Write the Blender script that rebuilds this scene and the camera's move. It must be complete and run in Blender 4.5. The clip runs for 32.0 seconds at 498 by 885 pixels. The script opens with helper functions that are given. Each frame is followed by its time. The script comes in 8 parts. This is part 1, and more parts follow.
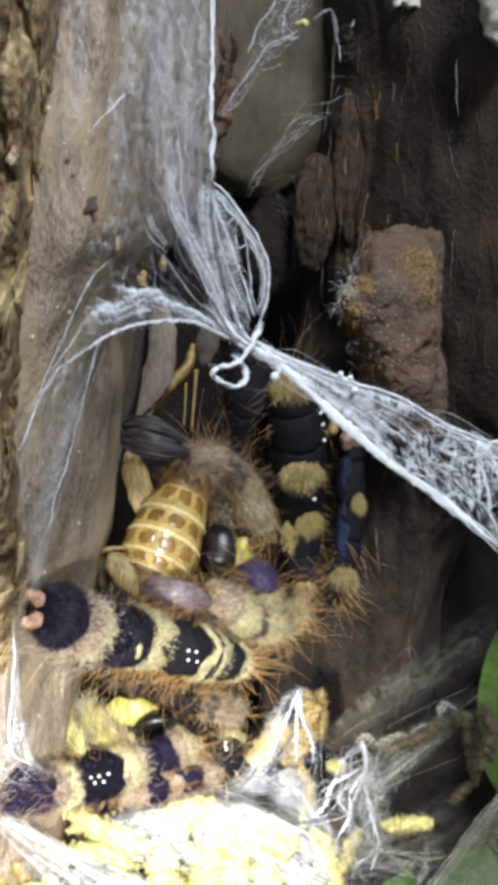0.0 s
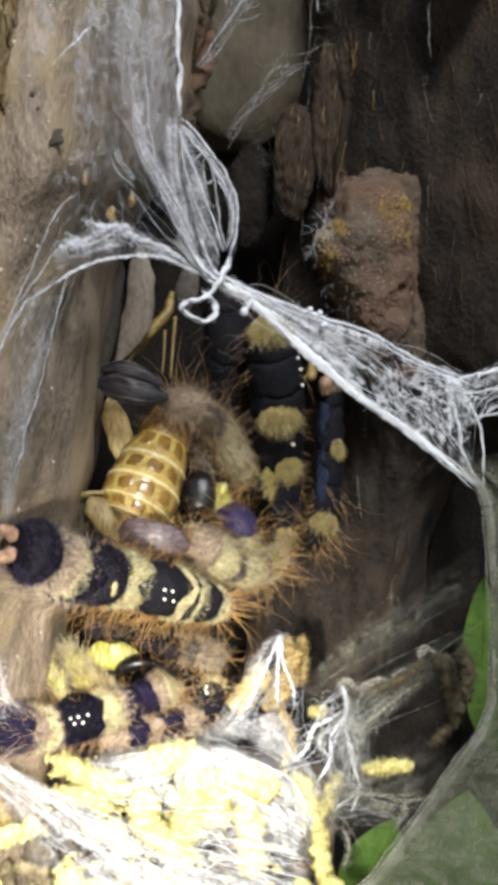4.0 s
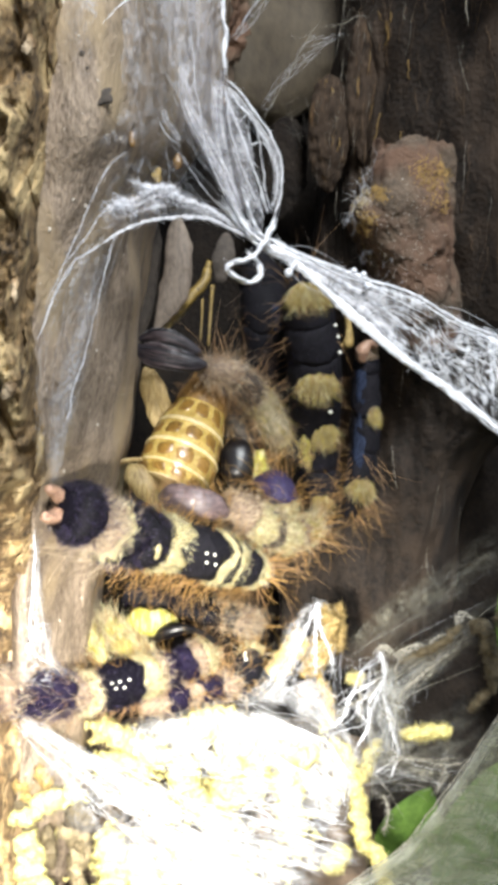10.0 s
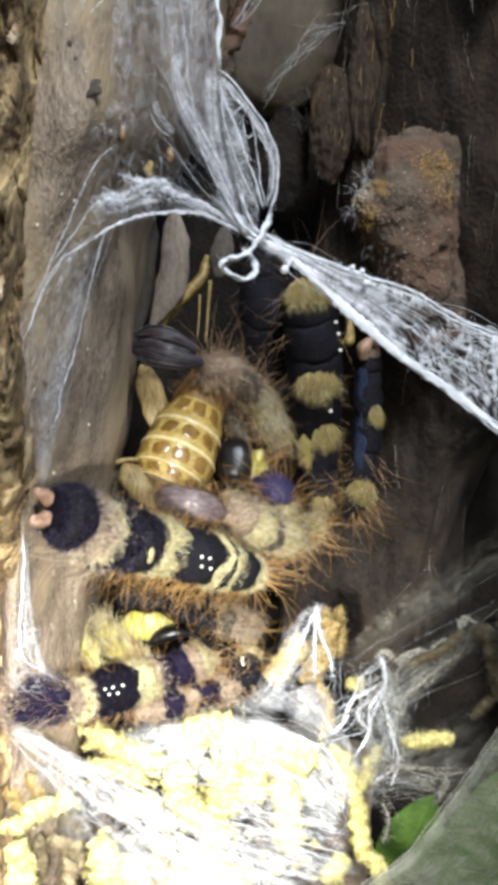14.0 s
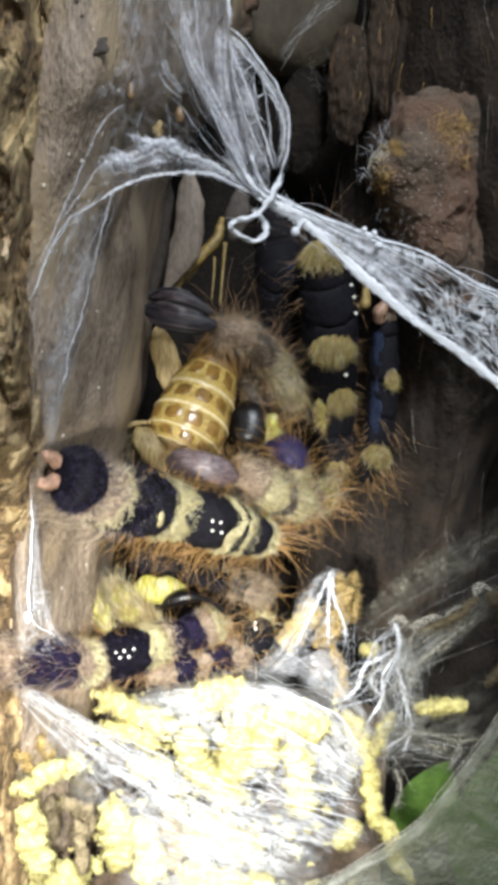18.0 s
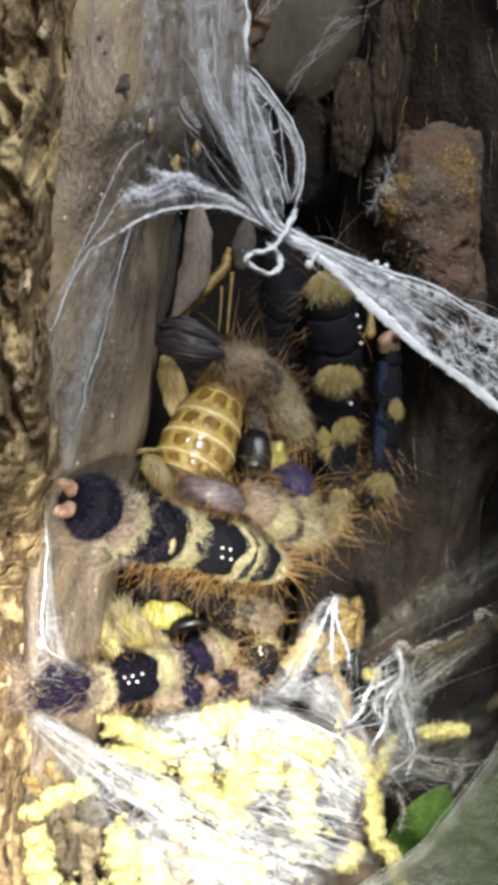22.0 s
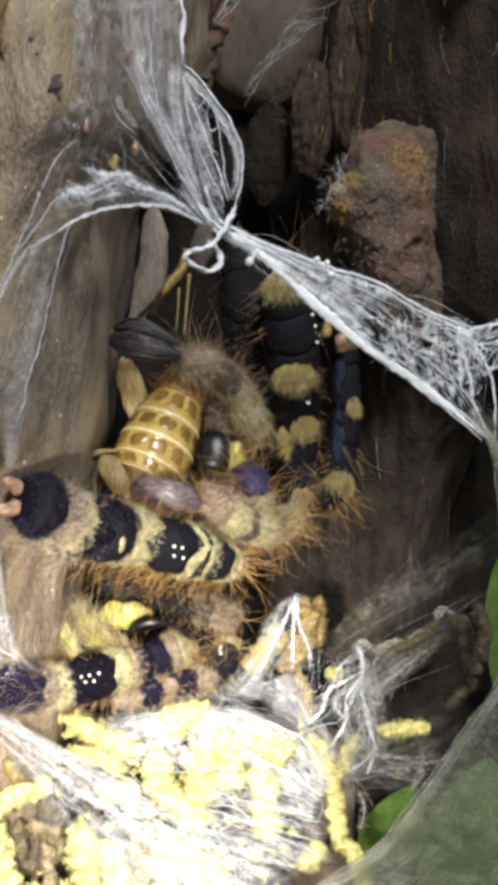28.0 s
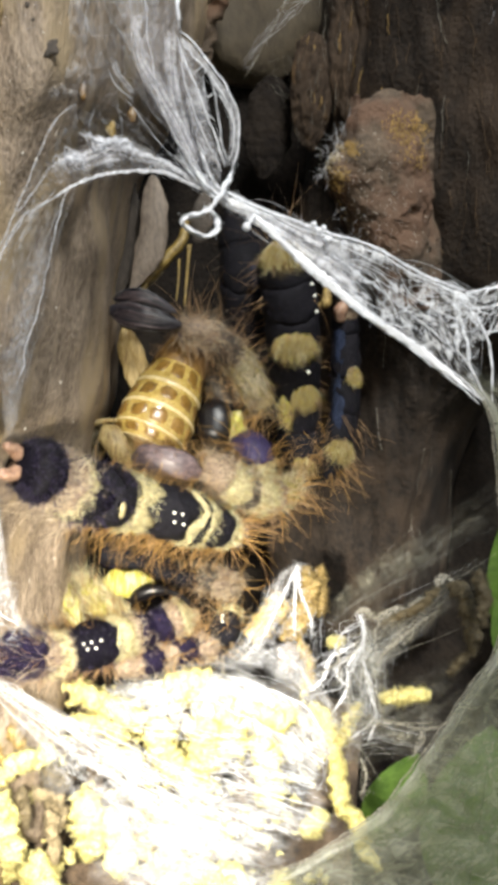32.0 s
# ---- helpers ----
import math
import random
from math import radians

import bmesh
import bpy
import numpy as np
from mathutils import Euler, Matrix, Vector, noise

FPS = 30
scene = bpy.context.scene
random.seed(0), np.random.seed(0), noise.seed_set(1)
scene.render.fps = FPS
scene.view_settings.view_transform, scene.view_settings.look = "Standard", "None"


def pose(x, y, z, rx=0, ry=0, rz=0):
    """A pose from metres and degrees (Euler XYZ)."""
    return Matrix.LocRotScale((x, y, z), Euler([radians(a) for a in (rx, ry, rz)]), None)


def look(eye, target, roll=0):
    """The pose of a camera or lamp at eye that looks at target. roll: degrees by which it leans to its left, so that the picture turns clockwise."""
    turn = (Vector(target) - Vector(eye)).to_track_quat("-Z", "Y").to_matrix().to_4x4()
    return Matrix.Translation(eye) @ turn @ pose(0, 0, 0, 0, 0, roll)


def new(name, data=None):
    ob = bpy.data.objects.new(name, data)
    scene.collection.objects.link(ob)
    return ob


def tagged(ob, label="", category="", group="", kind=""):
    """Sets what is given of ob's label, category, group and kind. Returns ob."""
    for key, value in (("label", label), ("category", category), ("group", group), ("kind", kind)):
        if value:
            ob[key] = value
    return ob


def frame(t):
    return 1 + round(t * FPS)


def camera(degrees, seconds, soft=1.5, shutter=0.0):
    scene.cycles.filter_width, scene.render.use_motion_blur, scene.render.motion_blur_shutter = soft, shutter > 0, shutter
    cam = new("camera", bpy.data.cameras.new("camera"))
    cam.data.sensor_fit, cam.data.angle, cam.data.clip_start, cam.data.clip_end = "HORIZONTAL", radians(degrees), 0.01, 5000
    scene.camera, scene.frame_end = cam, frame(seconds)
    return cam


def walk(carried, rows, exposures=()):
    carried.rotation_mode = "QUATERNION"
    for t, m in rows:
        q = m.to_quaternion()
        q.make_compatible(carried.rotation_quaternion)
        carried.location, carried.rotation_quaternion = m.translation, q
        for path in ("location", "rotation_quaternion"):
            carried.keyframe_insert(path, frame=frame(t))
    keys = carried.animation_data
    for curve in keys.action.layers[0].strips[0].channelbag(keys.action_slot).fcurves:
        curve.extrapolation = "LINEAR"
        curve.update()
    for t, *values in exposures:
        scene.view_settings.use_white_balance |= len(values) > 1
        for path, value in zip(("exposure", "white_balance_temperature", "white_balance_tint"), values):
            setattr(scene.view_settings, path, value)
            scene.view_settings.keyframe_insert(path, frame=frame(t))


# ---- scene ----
# A tree hollow close up, all plan figures in millimetres (MM turns them into metres).
MM = 0.001
cam = camera(18.0, 32.0, soft=5.5)
PATH = [
    (0, (-0.00389, -0.19919, 0.01333), (0.00256, 0.00070, 0.01320), 0.34),
    (0.5, (-0.00154, -0.19898, 0.01013), (0.00424, 0.00094, 0.01083), 0.22),
    (1, (-0.00092, -0.19725, 0.00836), (0.00363, 0.00269, 0.00850), 0.23),
    (1.5, (-0.00140, -0.19803, 0.00586), (0.00228, 0.00194, 0.00600), 0.20),
    (2, (-0.00003, -0.20055, 0.00670), (0.00298, -0.00057, 0.00750), 0.04),
    (2.5, (0.00213, -0.20045, 0.00402), (0.00494, -0.00048, 0.00509), -0.04),
    (3, (0.00263, -0.20105, 0.00423), (0.00555, -0.00108, 0.00528), -0.00),
    (3.5, (0.00253, -0.20062, 0.00506), (0.00588, -0.00065, 0.00589), 0.00),
    (5.5, (0.00430, -0.20188, 0.00286), (0.00528, -0.00189, 0.00492), -0.39),
    (6, (0.00458, -0.20297, 0.00368), (0.00642, -0.00299, 0.00589), -0.42),
    (6.5, (0.00049, -0.20120, 0.00279), (0.00329, -0.00123, 0.00434), -0.27),
    (7, (-0.00219, -0.20193, 0.00208), (0.00141, -0.00197, 0.00372), -0.13),
    (7.5, (-0.00204, -0.20343, 0.00249), (0.00177, -0.00348, 0.00503), -0.20),
    (8, (-0.00260, -0.20410, 0.00246), (0.00108, -0.00417, 0.00575), -0.21),
    (8.5, (-0.00299, -0.20485, 0.00184), (0.00087, -0.00491, 0.00532), -0.24),
    (9, (-0.00244, -0.20361, 0.00147), (0.00142, -0.00366, 0.00420), -0.19),
    (9.5, (-0.00239, -0.20251, 0.00045), (0.00162, -0.00256, 0.00283), -0.27),
    (10, (-0.00313, -0.20148, -0.00087), (0.00044, -0.00152, 0.00114), -0.26),
    (10.5, (-0.00171, -0.20254, 0.00146), (0.00225, -0.00259, 0.00359), -0.28),
    (11, (-0.00011, -0.20114, 0.00087), (0.00370, -0.00119, 0.00247), -0.27),
    (11.5, (-0.00056, -0.19931, 0.00113), (0.00341, 0.00065, 0.00210), -0.19),
    (12, (0.00061, -0.20114, 0.00263), (0.00377, -0.00118, 0.00485), -0.15),
    (12.5, (-0.00249, -0.20110, 0.00379), (-0.00062, -0.00112, 0.00581), -0.01),
    (13, (-0.00350, -0.19971, 0.00268), (-0.00255, 0.00028, 0.00419), 0.09),
    (13.5, (-0.00028, -0.19921, 0.00131), (0.00079, 0.00078, 0.00251), -0.04),
    (14, (-0.00032, -0.19627, 0.00086), (0.00092, 0.00373, 0.00123), -0.11),
    (14.5, (0.00114, -0.19471, -0.00174), (0.00194, 0.00529, -0.00118), -0.12),
    (16.5, (0.00273, -0.19490, 0.00103), (0.00140, 0.00510, 0.00053), 0.09),
    (17, (0.00104, -0.19456, 0.00093), (-0.00155, 0.00541, -0.00093), 0.14),
    (17.5, (0.00312, -0.19464, 0.00110), (-0.00083, 0.00529, -0.00252), 0.18),
    (18, (0.00324, -0.19475, 0.00075), (-0.00069, 0.00517, -0.00338), 0.22),
    (18.5, (0.00446, -0.19634, 0.00052), (0.00086, 0.00361, -0.00275), 0.22),
    (19, (0.00731, -0.19678, -0.00027), (0.00274, 0.00314, -0.00302), 0.06),
    (19.5, (0.00916, -0.19607, -0.00087), (0.00375, 0.00384, -0.00353), 0.02),
    (20, (0.00158, -0.19511, 0.00123), (0.00140, 0.00486, -0.00252), 0.22),
    (20.5, (-0.00321, -0.19602, 0.00166), (-0.00169, 0.00394, -0.00217), 0.40),
    (21, (-0.00140, -0.19692, 0.00056), (-0.00039, 0.00305, -0.00221), 0.38),
    (21.5, (-0.00219, -0.19632, 0.00116), (-0.00134, 0.00367, -0.00121), 0.44),
    (22, (-0.00233, -0.19764, 0.00214), (-0.00176, 0.00235, 0.00021), 0.50),
    (22.5, (-0.00119, -0.19599, 0.00053), (-0.00028, 0.00399, -0.00192), 0.41),
    (23, (0.00071, -0.19531, 0.00130), (-0.00006, 0.00467, -0.00100), 0.31),
    (23.5, (0.00202, -0.19404, 0.00044), (0.00031, 0.00594, -0.00154), 0.22),
    (24, (0.00050, -0.19608, -0.00102), (-0.00121, 0.00391, -0.00239), 0.18),
    (24.5, (0.00249, -0.19686, -0.00142), (0.00080, 0.00313, -0.00258), 0.16),
    (25, (0.00406, -0.19737, -0.00096), (0.00208, 0.00262, -0.00135), 0.14),
    (25.5, (0.00614, -0.19694, -0.00141), (0.00428, 0.00305, -0.00163), 0.09),
    (26, (0.00802, -0.19722, -0.00189), (0.00555, 0.00276, -0.00189), 0.05),
    (26.5, (0.00766, -0.19722, -0.00124), (0.00451, 0.00275, -0.00135), 0.04),
    (28.5, (0.00975, -0.19959, -0.00036), (0.00434, 0.00034, 0.00019), -0.13),
    (29, (0.00672, -0.20083, -0.00142), (0.00107, -0.00091, -0.00151), -0.07),
    (29.5, (0.00582, -0.19994, -0.00455), (-0.00084, -0.00005, -0.00431), 0.00),
    (30, (0.00978, -0.20050, -0.00508), (0.00374, -0.00059, -0.00468), -0.18),
    (30.5, (0.00971, -0.19948, -0.00528), (0.00282, 0.00040, -0.00505), -0.23),
    (31, (0.01307, -0.20110, -0.00488), (0.00596, -0.00123, -0.00356), -0.44),
    (31.5, (0.01210, -0.20032, -0.00474), (0.00553, -0.00043, -0.00360), -0.50),
    (32, (0.01145, -0.19939, -0.00453), (0.00435, 0.00048, -0.00410), -0.42),
]
walk(cam, [(t, look(e, g, r)) for t, e, g, r in PATH],
     exposures=[(0.0, 0.25, 6200, 8), (2.0, 0.05, 6350, 8), (3.0, 0.0, 6500, 8), (5.5, 0.62, 6700, 8), (7.0, 0.72, 6700, 8), (9.0, 0.72, 6650, 8), (13.0, 0.42, 6350, 7), (17.0, 0.1, 6250, 7), (18.6, 0.02, 6350, 7), (19.4, -0.12, 6500, 7), (20.2, 0.05, 6500, 7),
                (24.0, -0.05, 6500, 7), (26.0, -0.15, 6500, 7), (28.5, 0.15, 6800, 8), (31.0, 0.47, 7000, 7), (32.0, 0.45, 7050, 7)])

# ---- world and lights ----
world = bpy.data.worlds.new("world")
scene.world = world
world.use_nodes = True
sky = world.node_tree.nodes.new("ShaderNodeTexSky")
sky.sky_type, sky.sun_disc = "NISHITA", False
sky.sun_elevation, sky.sun_rotation = radians(40), radians(164)
back = world.node_tree.nodes["Background"]
back.inputs["Strength"].default_value = 0.09
world.node_tree.links.new(sky.outputs[0], back.inputs[0])


def torch(name, eye, target, watts, size, cone, blend):
    data = bpy.data.lights.new(name, "SPOT")
    data.energy, data.shadow_soft_size, data.spot_size, data.spot_blend = watts, size, radians(cone), blend
    data.color = (1.0, 0.95, 0.88)
    ob = new(name, data)
    ob.matrix_world = look([c * MM for c in eye], [c * MM for c in target])
    return ob


torch("torch_light", (-19, -110, -31), (-15, 12, -36), 1.75, 0.006, 45, 1.0)
sun = new("sun", bpy.data.lights.new("sun", "SUN"))
sun.data.energy, sun.data.angle, sun.data.color = 3.5, radians(14), (0.93, 0.96, 1.0)
sun.matrix_world = look((0.2, -0.72, 0.62), (0, 0, 0))


# ---- materials ----
def mat(name, dark, light, size=1.0, rough=0.6, bump=0.3, fine=6.0, stretch=(1, 1, 1), sheen=0.0, through_light=0.0, coat=0.0,
        spot=None, spot_size=0.4, spot_amount=0.35, vary=0.15, spec=0.5):
    """A surface mottled at two scales; size in millimetres; spot: a third colour in patches."""
    m = bpy.data.materials.new(name)
    m.use_nodes = True
    nt = m.node_tree
    p = nt.nodes["Principled BSDF"]
    tc = nt.nodes.new("ShaderNodeTexCoord")
    mp = nt.nodes.new("ShaderNodeMapping")
    mp.inputs["Scale"].default_value = [s / (size * MM) for s in stretch]
    nt.links.new(tc.outputs["Object"], mp.inputs[0])
    n1 = nt.nodes.new("ShaderNodeTexNoise")
    n1.inputs["Scale"].default_value, n1.inputs["Detail"].default_value, n1.inputs["Roughness"].default_value = 1.0, 6.0, 0.65
    nt.links.new(mp.outputs[0], n1.inputs["Vector"])
    n2 = nt.nodes.new("ShaderNodeTexNoise")
    n2.inputs["Scale"].default_value, n2.inputs["Detail"].default_value = fine, 4.0
    nt.links.new(mp.outputs[0], n2.inputs["Vector"])
    mixed = nt.nodes.new("ShaderNodeMath")
    mixed.operation = "MULTIPLY_ADD"
    mixed.inputs[1].default_value = 0.45
    nt.links.new(n2.outputs[0], mixed.inputs[0])
    part1 = nt.nodes.new("ShaderNodeMath")
    part1.operation = "MULTIPLY"
    part1.inputs[1].default_value = 0.55
    nt.links.new(n1.outputs[0], part1.inputs[0])
    nt.links.new(part1.outputs[0], mixed.inputs[2])
    ramp = nt.nodes.new("ShaderNodeValToRGB")
    ramp.color_ramp.elements[0].position, ramp.color_ramp.elements[1].position = 0.36, 0.64
    ramp.color_ramp.elements[0].color, ramp.color_ramp.elements[1].color = (*dark, 1), (*light, 1)
    nt.links.new(mixed.outputs[0], ramp.inputs[0])
    colour = ramp.outputs[0]
    if spot:
        n3 = nt.nodes.new("ShaderNodeTexNoise")
        n3.inputs["Scale"].default_value, n3.inputs["Detail"].default_value = spot_size, 5.0
        nt.links.new(mp.outputs[0], n3.inputs["Vector"])
        r3 = nt.nodes.new("ShaderNodeValToRGB")
        r3.color_ramp.elements[0].position = 1 - spot_amount - 0.14
        r3.color_ramp.elements[1].position = 1 - spot_amount
        nt.links.new(n3.outputs[0], r3.inputs[0])
        mx = nt.nodes.new("ShaderNodeMix")
        mx.data_type = "RGBA"
        nt.links.new(r3.outputs[0], mx.inputs["Factor"])
        nt.links.new(colour, mx.inputs["A"])
        mx.inputs["B"].default_value = (*spot, 1)
        colour = mx.outputs["Result"]
    info = nt.nodes.new("ShaderNodeObjectInfo")
    hsv = nt.nodes.new("ShaderNodeHueSaturation")
    span = nt.nodes.new("ShaderNodeMapRange")
    span.inputs["To Min"].default_value, span.inputs["To Max"].default_value = 1 - vary, 1 + vary
    nt.links.new(info.outputs["Random"], span.inputs["Value"])
    nt.links.new(span.outputs[0], hsv.inputs["Value"])
    nt.links.new(colour, hsv.inputs["Color"])
    nt.links.new(hsv.outputs[0], p.inputs["Base Color"])
    p.inputs["Roughness"].default_value = rough
    p.inputs["Specular IOR Level"].default_value = spec
    p.inputs["Sheen Weight"].default_value = sheen
    p.inputs["Coat Weight"].default_value = coat
    p.inputs["Coat Roughness"].default_value = 0.15
    if through_light:
        p.inputs["Subsurface Weight"].default_value = through_light
        p.inputs["Subsurface Radius"].default_value = (1.0, 0.7, 0.4)
        p.inputs["Subsurface Scale"].default_value = 1.2 * MM
    bp = nt.nodes.new("ShaderNodeBump")
    bp.inputs["Strength"].default_value, bp.inputs["Distance"].default_value = bump, 0.3 * size * MM
    nt.links.new(mixed.outputs[0], bp.inputs["Height"])
    nt.links.new(bp.outputs[0], p.inputs["Normal"])
    return m


def silk(name, colour, cover, size=0.5, stretch=(1, 1, 1)):
    """Spun silk; cover below 1 leaves gaps between threads too fine to build."""
    m = bpy.data.materials.new(name)
    m.use_nodes = True
    nt = m.node_tree
    p = nt.nodes["Principled BSDF"]
    p.inputs["Base Color"].default_value = (*colour, 1)
    p.inputs["Roughness"].default_value = 0.45
    out = nt.nodes["Material Output"]
    tr = nt.nodes.new("ShaderNodeBsdfTranslucent")
    tr.inputs[0].default_value = (*colour, 1)
    both = nt.nodes.new("ShaderNodeMixShader")
    both.inputs[0].default_value = 0.3
    nt.links.new(p.outputs[0], both.inputs[1])
    nt.links.new(tr.outputs[0], both.inputs[2])
    last = both
    if cover < 1:
        tc = nt.nodes.new("ShaderNodeTexCoord")
        mp = nt.nodes.new("ShaderNodeMapping")
        mp.inputs["Scale"].default_value = [s / (size * MM) for s in stretch]
        nz = nt.nodes.new("ShaderNodeTexNoise")
        nz.inputs["Scale"].default_value, nz.inputs["Detail"].default_value, nz.inputs["Roughness"].default_value = 1.0, 7.0, 0.7
        rg = nt.nodes.new("ShaderNodeMapRange")
        rg.inputs["From Min"].default_value, rg.inputs["From Max"].default_value = 0.35, 0.7
        rg.inputs["To Min"].default_value, rg.inputs["To Max"].default_value = max(0.0, cover - 0.35), min(1.0, cover + 0.35)
        clear = nt.nodes.new("ShaderNodeBsdfTransparent")
        mx = nt.nodes.new("ShaderNodeMixShader")
        nt.links.new(tc.outputs["Object"], mp.inputs[0])
        nt.links.new(mp.outputs[0], nz.inputs["Vector"])
        nt.links.new(nz.outputs[0], rg.inputs["Value"])
        nt.links.new(rg.outputs[0], mx.inputs[0])
        nt.links.new(clear.outputs[0], mx.inputs[1])
        nt.links.new(both.outputs[0], mx.inputs[2])
        last = mx
    nt.links.new(last.outputs[0], out.inputs[0])
    return m


def fibres(name, colour, cover, contrast, patchy, fine=1.0, wild=0.6):
    """A sheet of felted silk: threads run along the sheet, with gaps and thin places between them."""
    m = silk(name, colour, 1.0)
    nt = m.node_tree
    out = nt.nodes["Material Output"]
    shade = out.inputs[0].links[0].from_socket
    uv = nt.nodes.new("ShaderNodeUVMap")
    total = None
    for scale, detail, weight in (((1.6 * fine, 0.12 * fine, 1), 6.0, contrast), ((0.45, 0.3, 1), 4.0, patchy), ((5.0, 1.6, 1), 3.0, contrast * 0.5)):
        mp = nt.nodes.new("ShaderNodeMapping")
        mp.inputs["Scale"].default_value = scale
        nz = nt.nodes.new("ShaderNodeTexNoise")
        nz.inputs["Scale"].default_value, nz.inputs["Detail"].default_value, nz.inputs["Roughness"].default_value = 1.0, detail, 0.65
        nz.inputs["Distortion"].default_value = wild
        nt.links.new(uv.outputs[0], mp.inputs[0])
        nt.links.new(mp.outputs[0], nz.inputs["Vector"])
        ma = nt.nodes.new("ShaderNodeMath")
        ma.operation = "MULTIPLY_ADD"
        ma.inputs[1].default_value = 2.4 * weight
        nt.links.new(nz.outputs[0], ma.inputs[0])
        if total:
            nt.links.new(total, ma.inputs[2])
        else:
            ma.inputs[2].default_value = cover - 1.2 * (1.5 * contrast + patchy)
        total = ma.outputs[0]
    att = nt.nodes.new("ShaderNodeAttribute")
    att.attribute_name = "cover"
    fade = nt.nodes.new("ShaderNodeMath")
    fade.operation, fade.use_clamp = "MULTIPLY", True
    lim = nt.nodes.new("ShaderNodeMath")
    lim.operation, lim.use_clamp = "ADD", True
    lim.inputs[1].default_value = 0.0
    nt.links.new(total, lim.inputs[0])
    nt.links.new(lim.outputs[0], fade.inputs[0])
    nt.links.new(att.outputs["Fac"], fade.inputs[1])
    clear = nt.nodes.new("ShaderNodeBsdfTransparent")
    mx = nt.nodes.new("ShaderNodeMixShader")
    nt.links.new(fade.outputs[0], mx.inputs[0])
    nt.links.new(clear.outputs[0], mx.inputs[1])
    nt.links.new(shade, mx.inputs[2])
    nt.links.new(mx.outputs[0], out.inputs[0])
    return m


BARK = mat("bark", (0.018, 0.011, 0.007), (0.32, 0.21, 0.095), 2.6, 0.85, 1.0, 5, (1, 1, 0.5), spot=(0.52, 0.39, 0.2), spot_size=0.8, spot_amount=0.36)
PLATE = mat("bark_plate", (0.09, 0.05, 0.025), (0.4, 0.26, 0.12), 1.5, 0.85, 0.9, 5, (1, 1, 0.5), spot=(0.46, 0.36, 0.24), spot_amount=0.4, vary=0.4)
WALL = mat("inner_wood", (0.105, 0.076, 0.053), (0.4, 0.315, 0.235), 2.6, 0.75, 0.7, 8, (1, 1, 0.32), spot=(0.33, 0.25, 0.155), spot_size=0.4, spot_amount=0.36)
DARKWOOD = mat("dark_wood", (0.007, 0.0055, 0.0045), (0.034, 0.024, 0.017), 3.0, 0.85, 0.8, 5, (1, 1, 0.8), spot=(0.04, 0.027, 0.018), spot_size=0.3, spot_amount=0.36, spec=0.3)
# Almost black: the deep hollow's shade is put into the wood's colour.
VOIDWOOD = mat("shaded_cavity_wood", (0.004, 0.003, 0.0025), (0.015, 0.011, 0.008), 4.0, 0.9, 0.6, 6, spec=0.18)
# Brown-olive; on the hanging husks its darkness also stands for their shadow.
DRYHUSK = mat("dry_husk", (0.045, 0.034, 0.018), (0.18, 0.14, 0.075), 0.8, 0.7, 0.9, 4)
DUST = mat("dust", (0.4, 0.36, 0.3), (0.65, 0.6, 0.52), 0.5, 0.8, 0.3)
CRUST = mat("ochre_crust", (0.2, 0.11, 0.03), (0.42, 0.28, 0.09), 0.6, 0.8, 0.6, vary=0.3)
PALECRUST = mat("pale_crust", (0.12, 0.09, 0.05), (0.42, 0.34, 0.2), 0.5, 0.85, 0.8)
BACKWOOD = mat("back_wood", (0.045, 0.034, 0.021), (0.08, 0.062, 0.038), 9.0, 0.8, 0.2, 8, (1, 1, 0.5))
KNOB = mat("knob_wood", (0.04, 0.029, 0.02), (0.15, 0.108, 0.074), 2.2, 0.9, 0.7, 9, spot=(0.125, 0.072, 0.046), spot_size=0.3, spot_amount=0.42)
SILK = silk("silk", (0.9, 0.91, 0.94), 1.0)
FINE = silk("fine_silk", (0.8, 0.81, 0.85), 0.5, 0.4)
DUSTY = silk("dusty_silk", (0.46, 0.43, 0.36), 0.5, 0.4)
SHEET = fibres("silk_sheet", (0.78, 0.77, 0.82), 0.22, 0.035, 0.5, 0.15, 1.8)
MILK = fibres("milky_silk", (0.86, 0.86, 0.9), 0.3, 0.06, 0.7, 0.15, 1.8)
FILM = fibres("silk_film", (0.9, 0.9, 0.94), 0.45, 0.03, 0.7, 0.12, 2.4)
OLIVESILK = fibres("olive_silk", (0.34, 0.32, 0.24), 0.24, 0.3, 1.0, 0.5, 2.2)
STRAPSILK = silk("strap_silk", (0.95, 0.95, 0.97), 1.0, 0.3, (1, 1, 0.6))
WOOLLY = silk("woolly_silk", (0.9, 0.91, 0.95), 0.62, 0.5)
GAUZE = fibres("silk_gauze", (0.8, 0.81, 0.84), 0.2, 0.8, 0.6)
LACE = fibres("silk_lace", (0.9, 0.91, 0.94), 0.12, 0.5, 1.6, 0.55, 2.2)
DUSTSHEET = fibres("dusty_sheet", (0.26, 0.265, 0.19), 0.5, 0.36, 0.5, 1.0, 2.0)
FAINT = fibres("faint_silk", (0.75, 0.75, 0.78), 0.12, 0.16, 0.75, 0.3, 1.8)
DUSTGAUZE = fibres("dusty_gauze", (0.2, 0.19, 0.15), 0.22, 0.6, 0.6, 1.3, 1.2)
# White silk of the heap, with the torch's blooming glow put into it.
WHITESHEET = fibres("dense_silk_sheet", (0.93, 0.93, 0.92), 0.42, 0.32, 1.3, 0.7, 1.2)
VEIL = fibres("silk_veil", (0.88, 0.88, 0.88), 0.3, 0.35, 0.6, 0.9, 1.2)
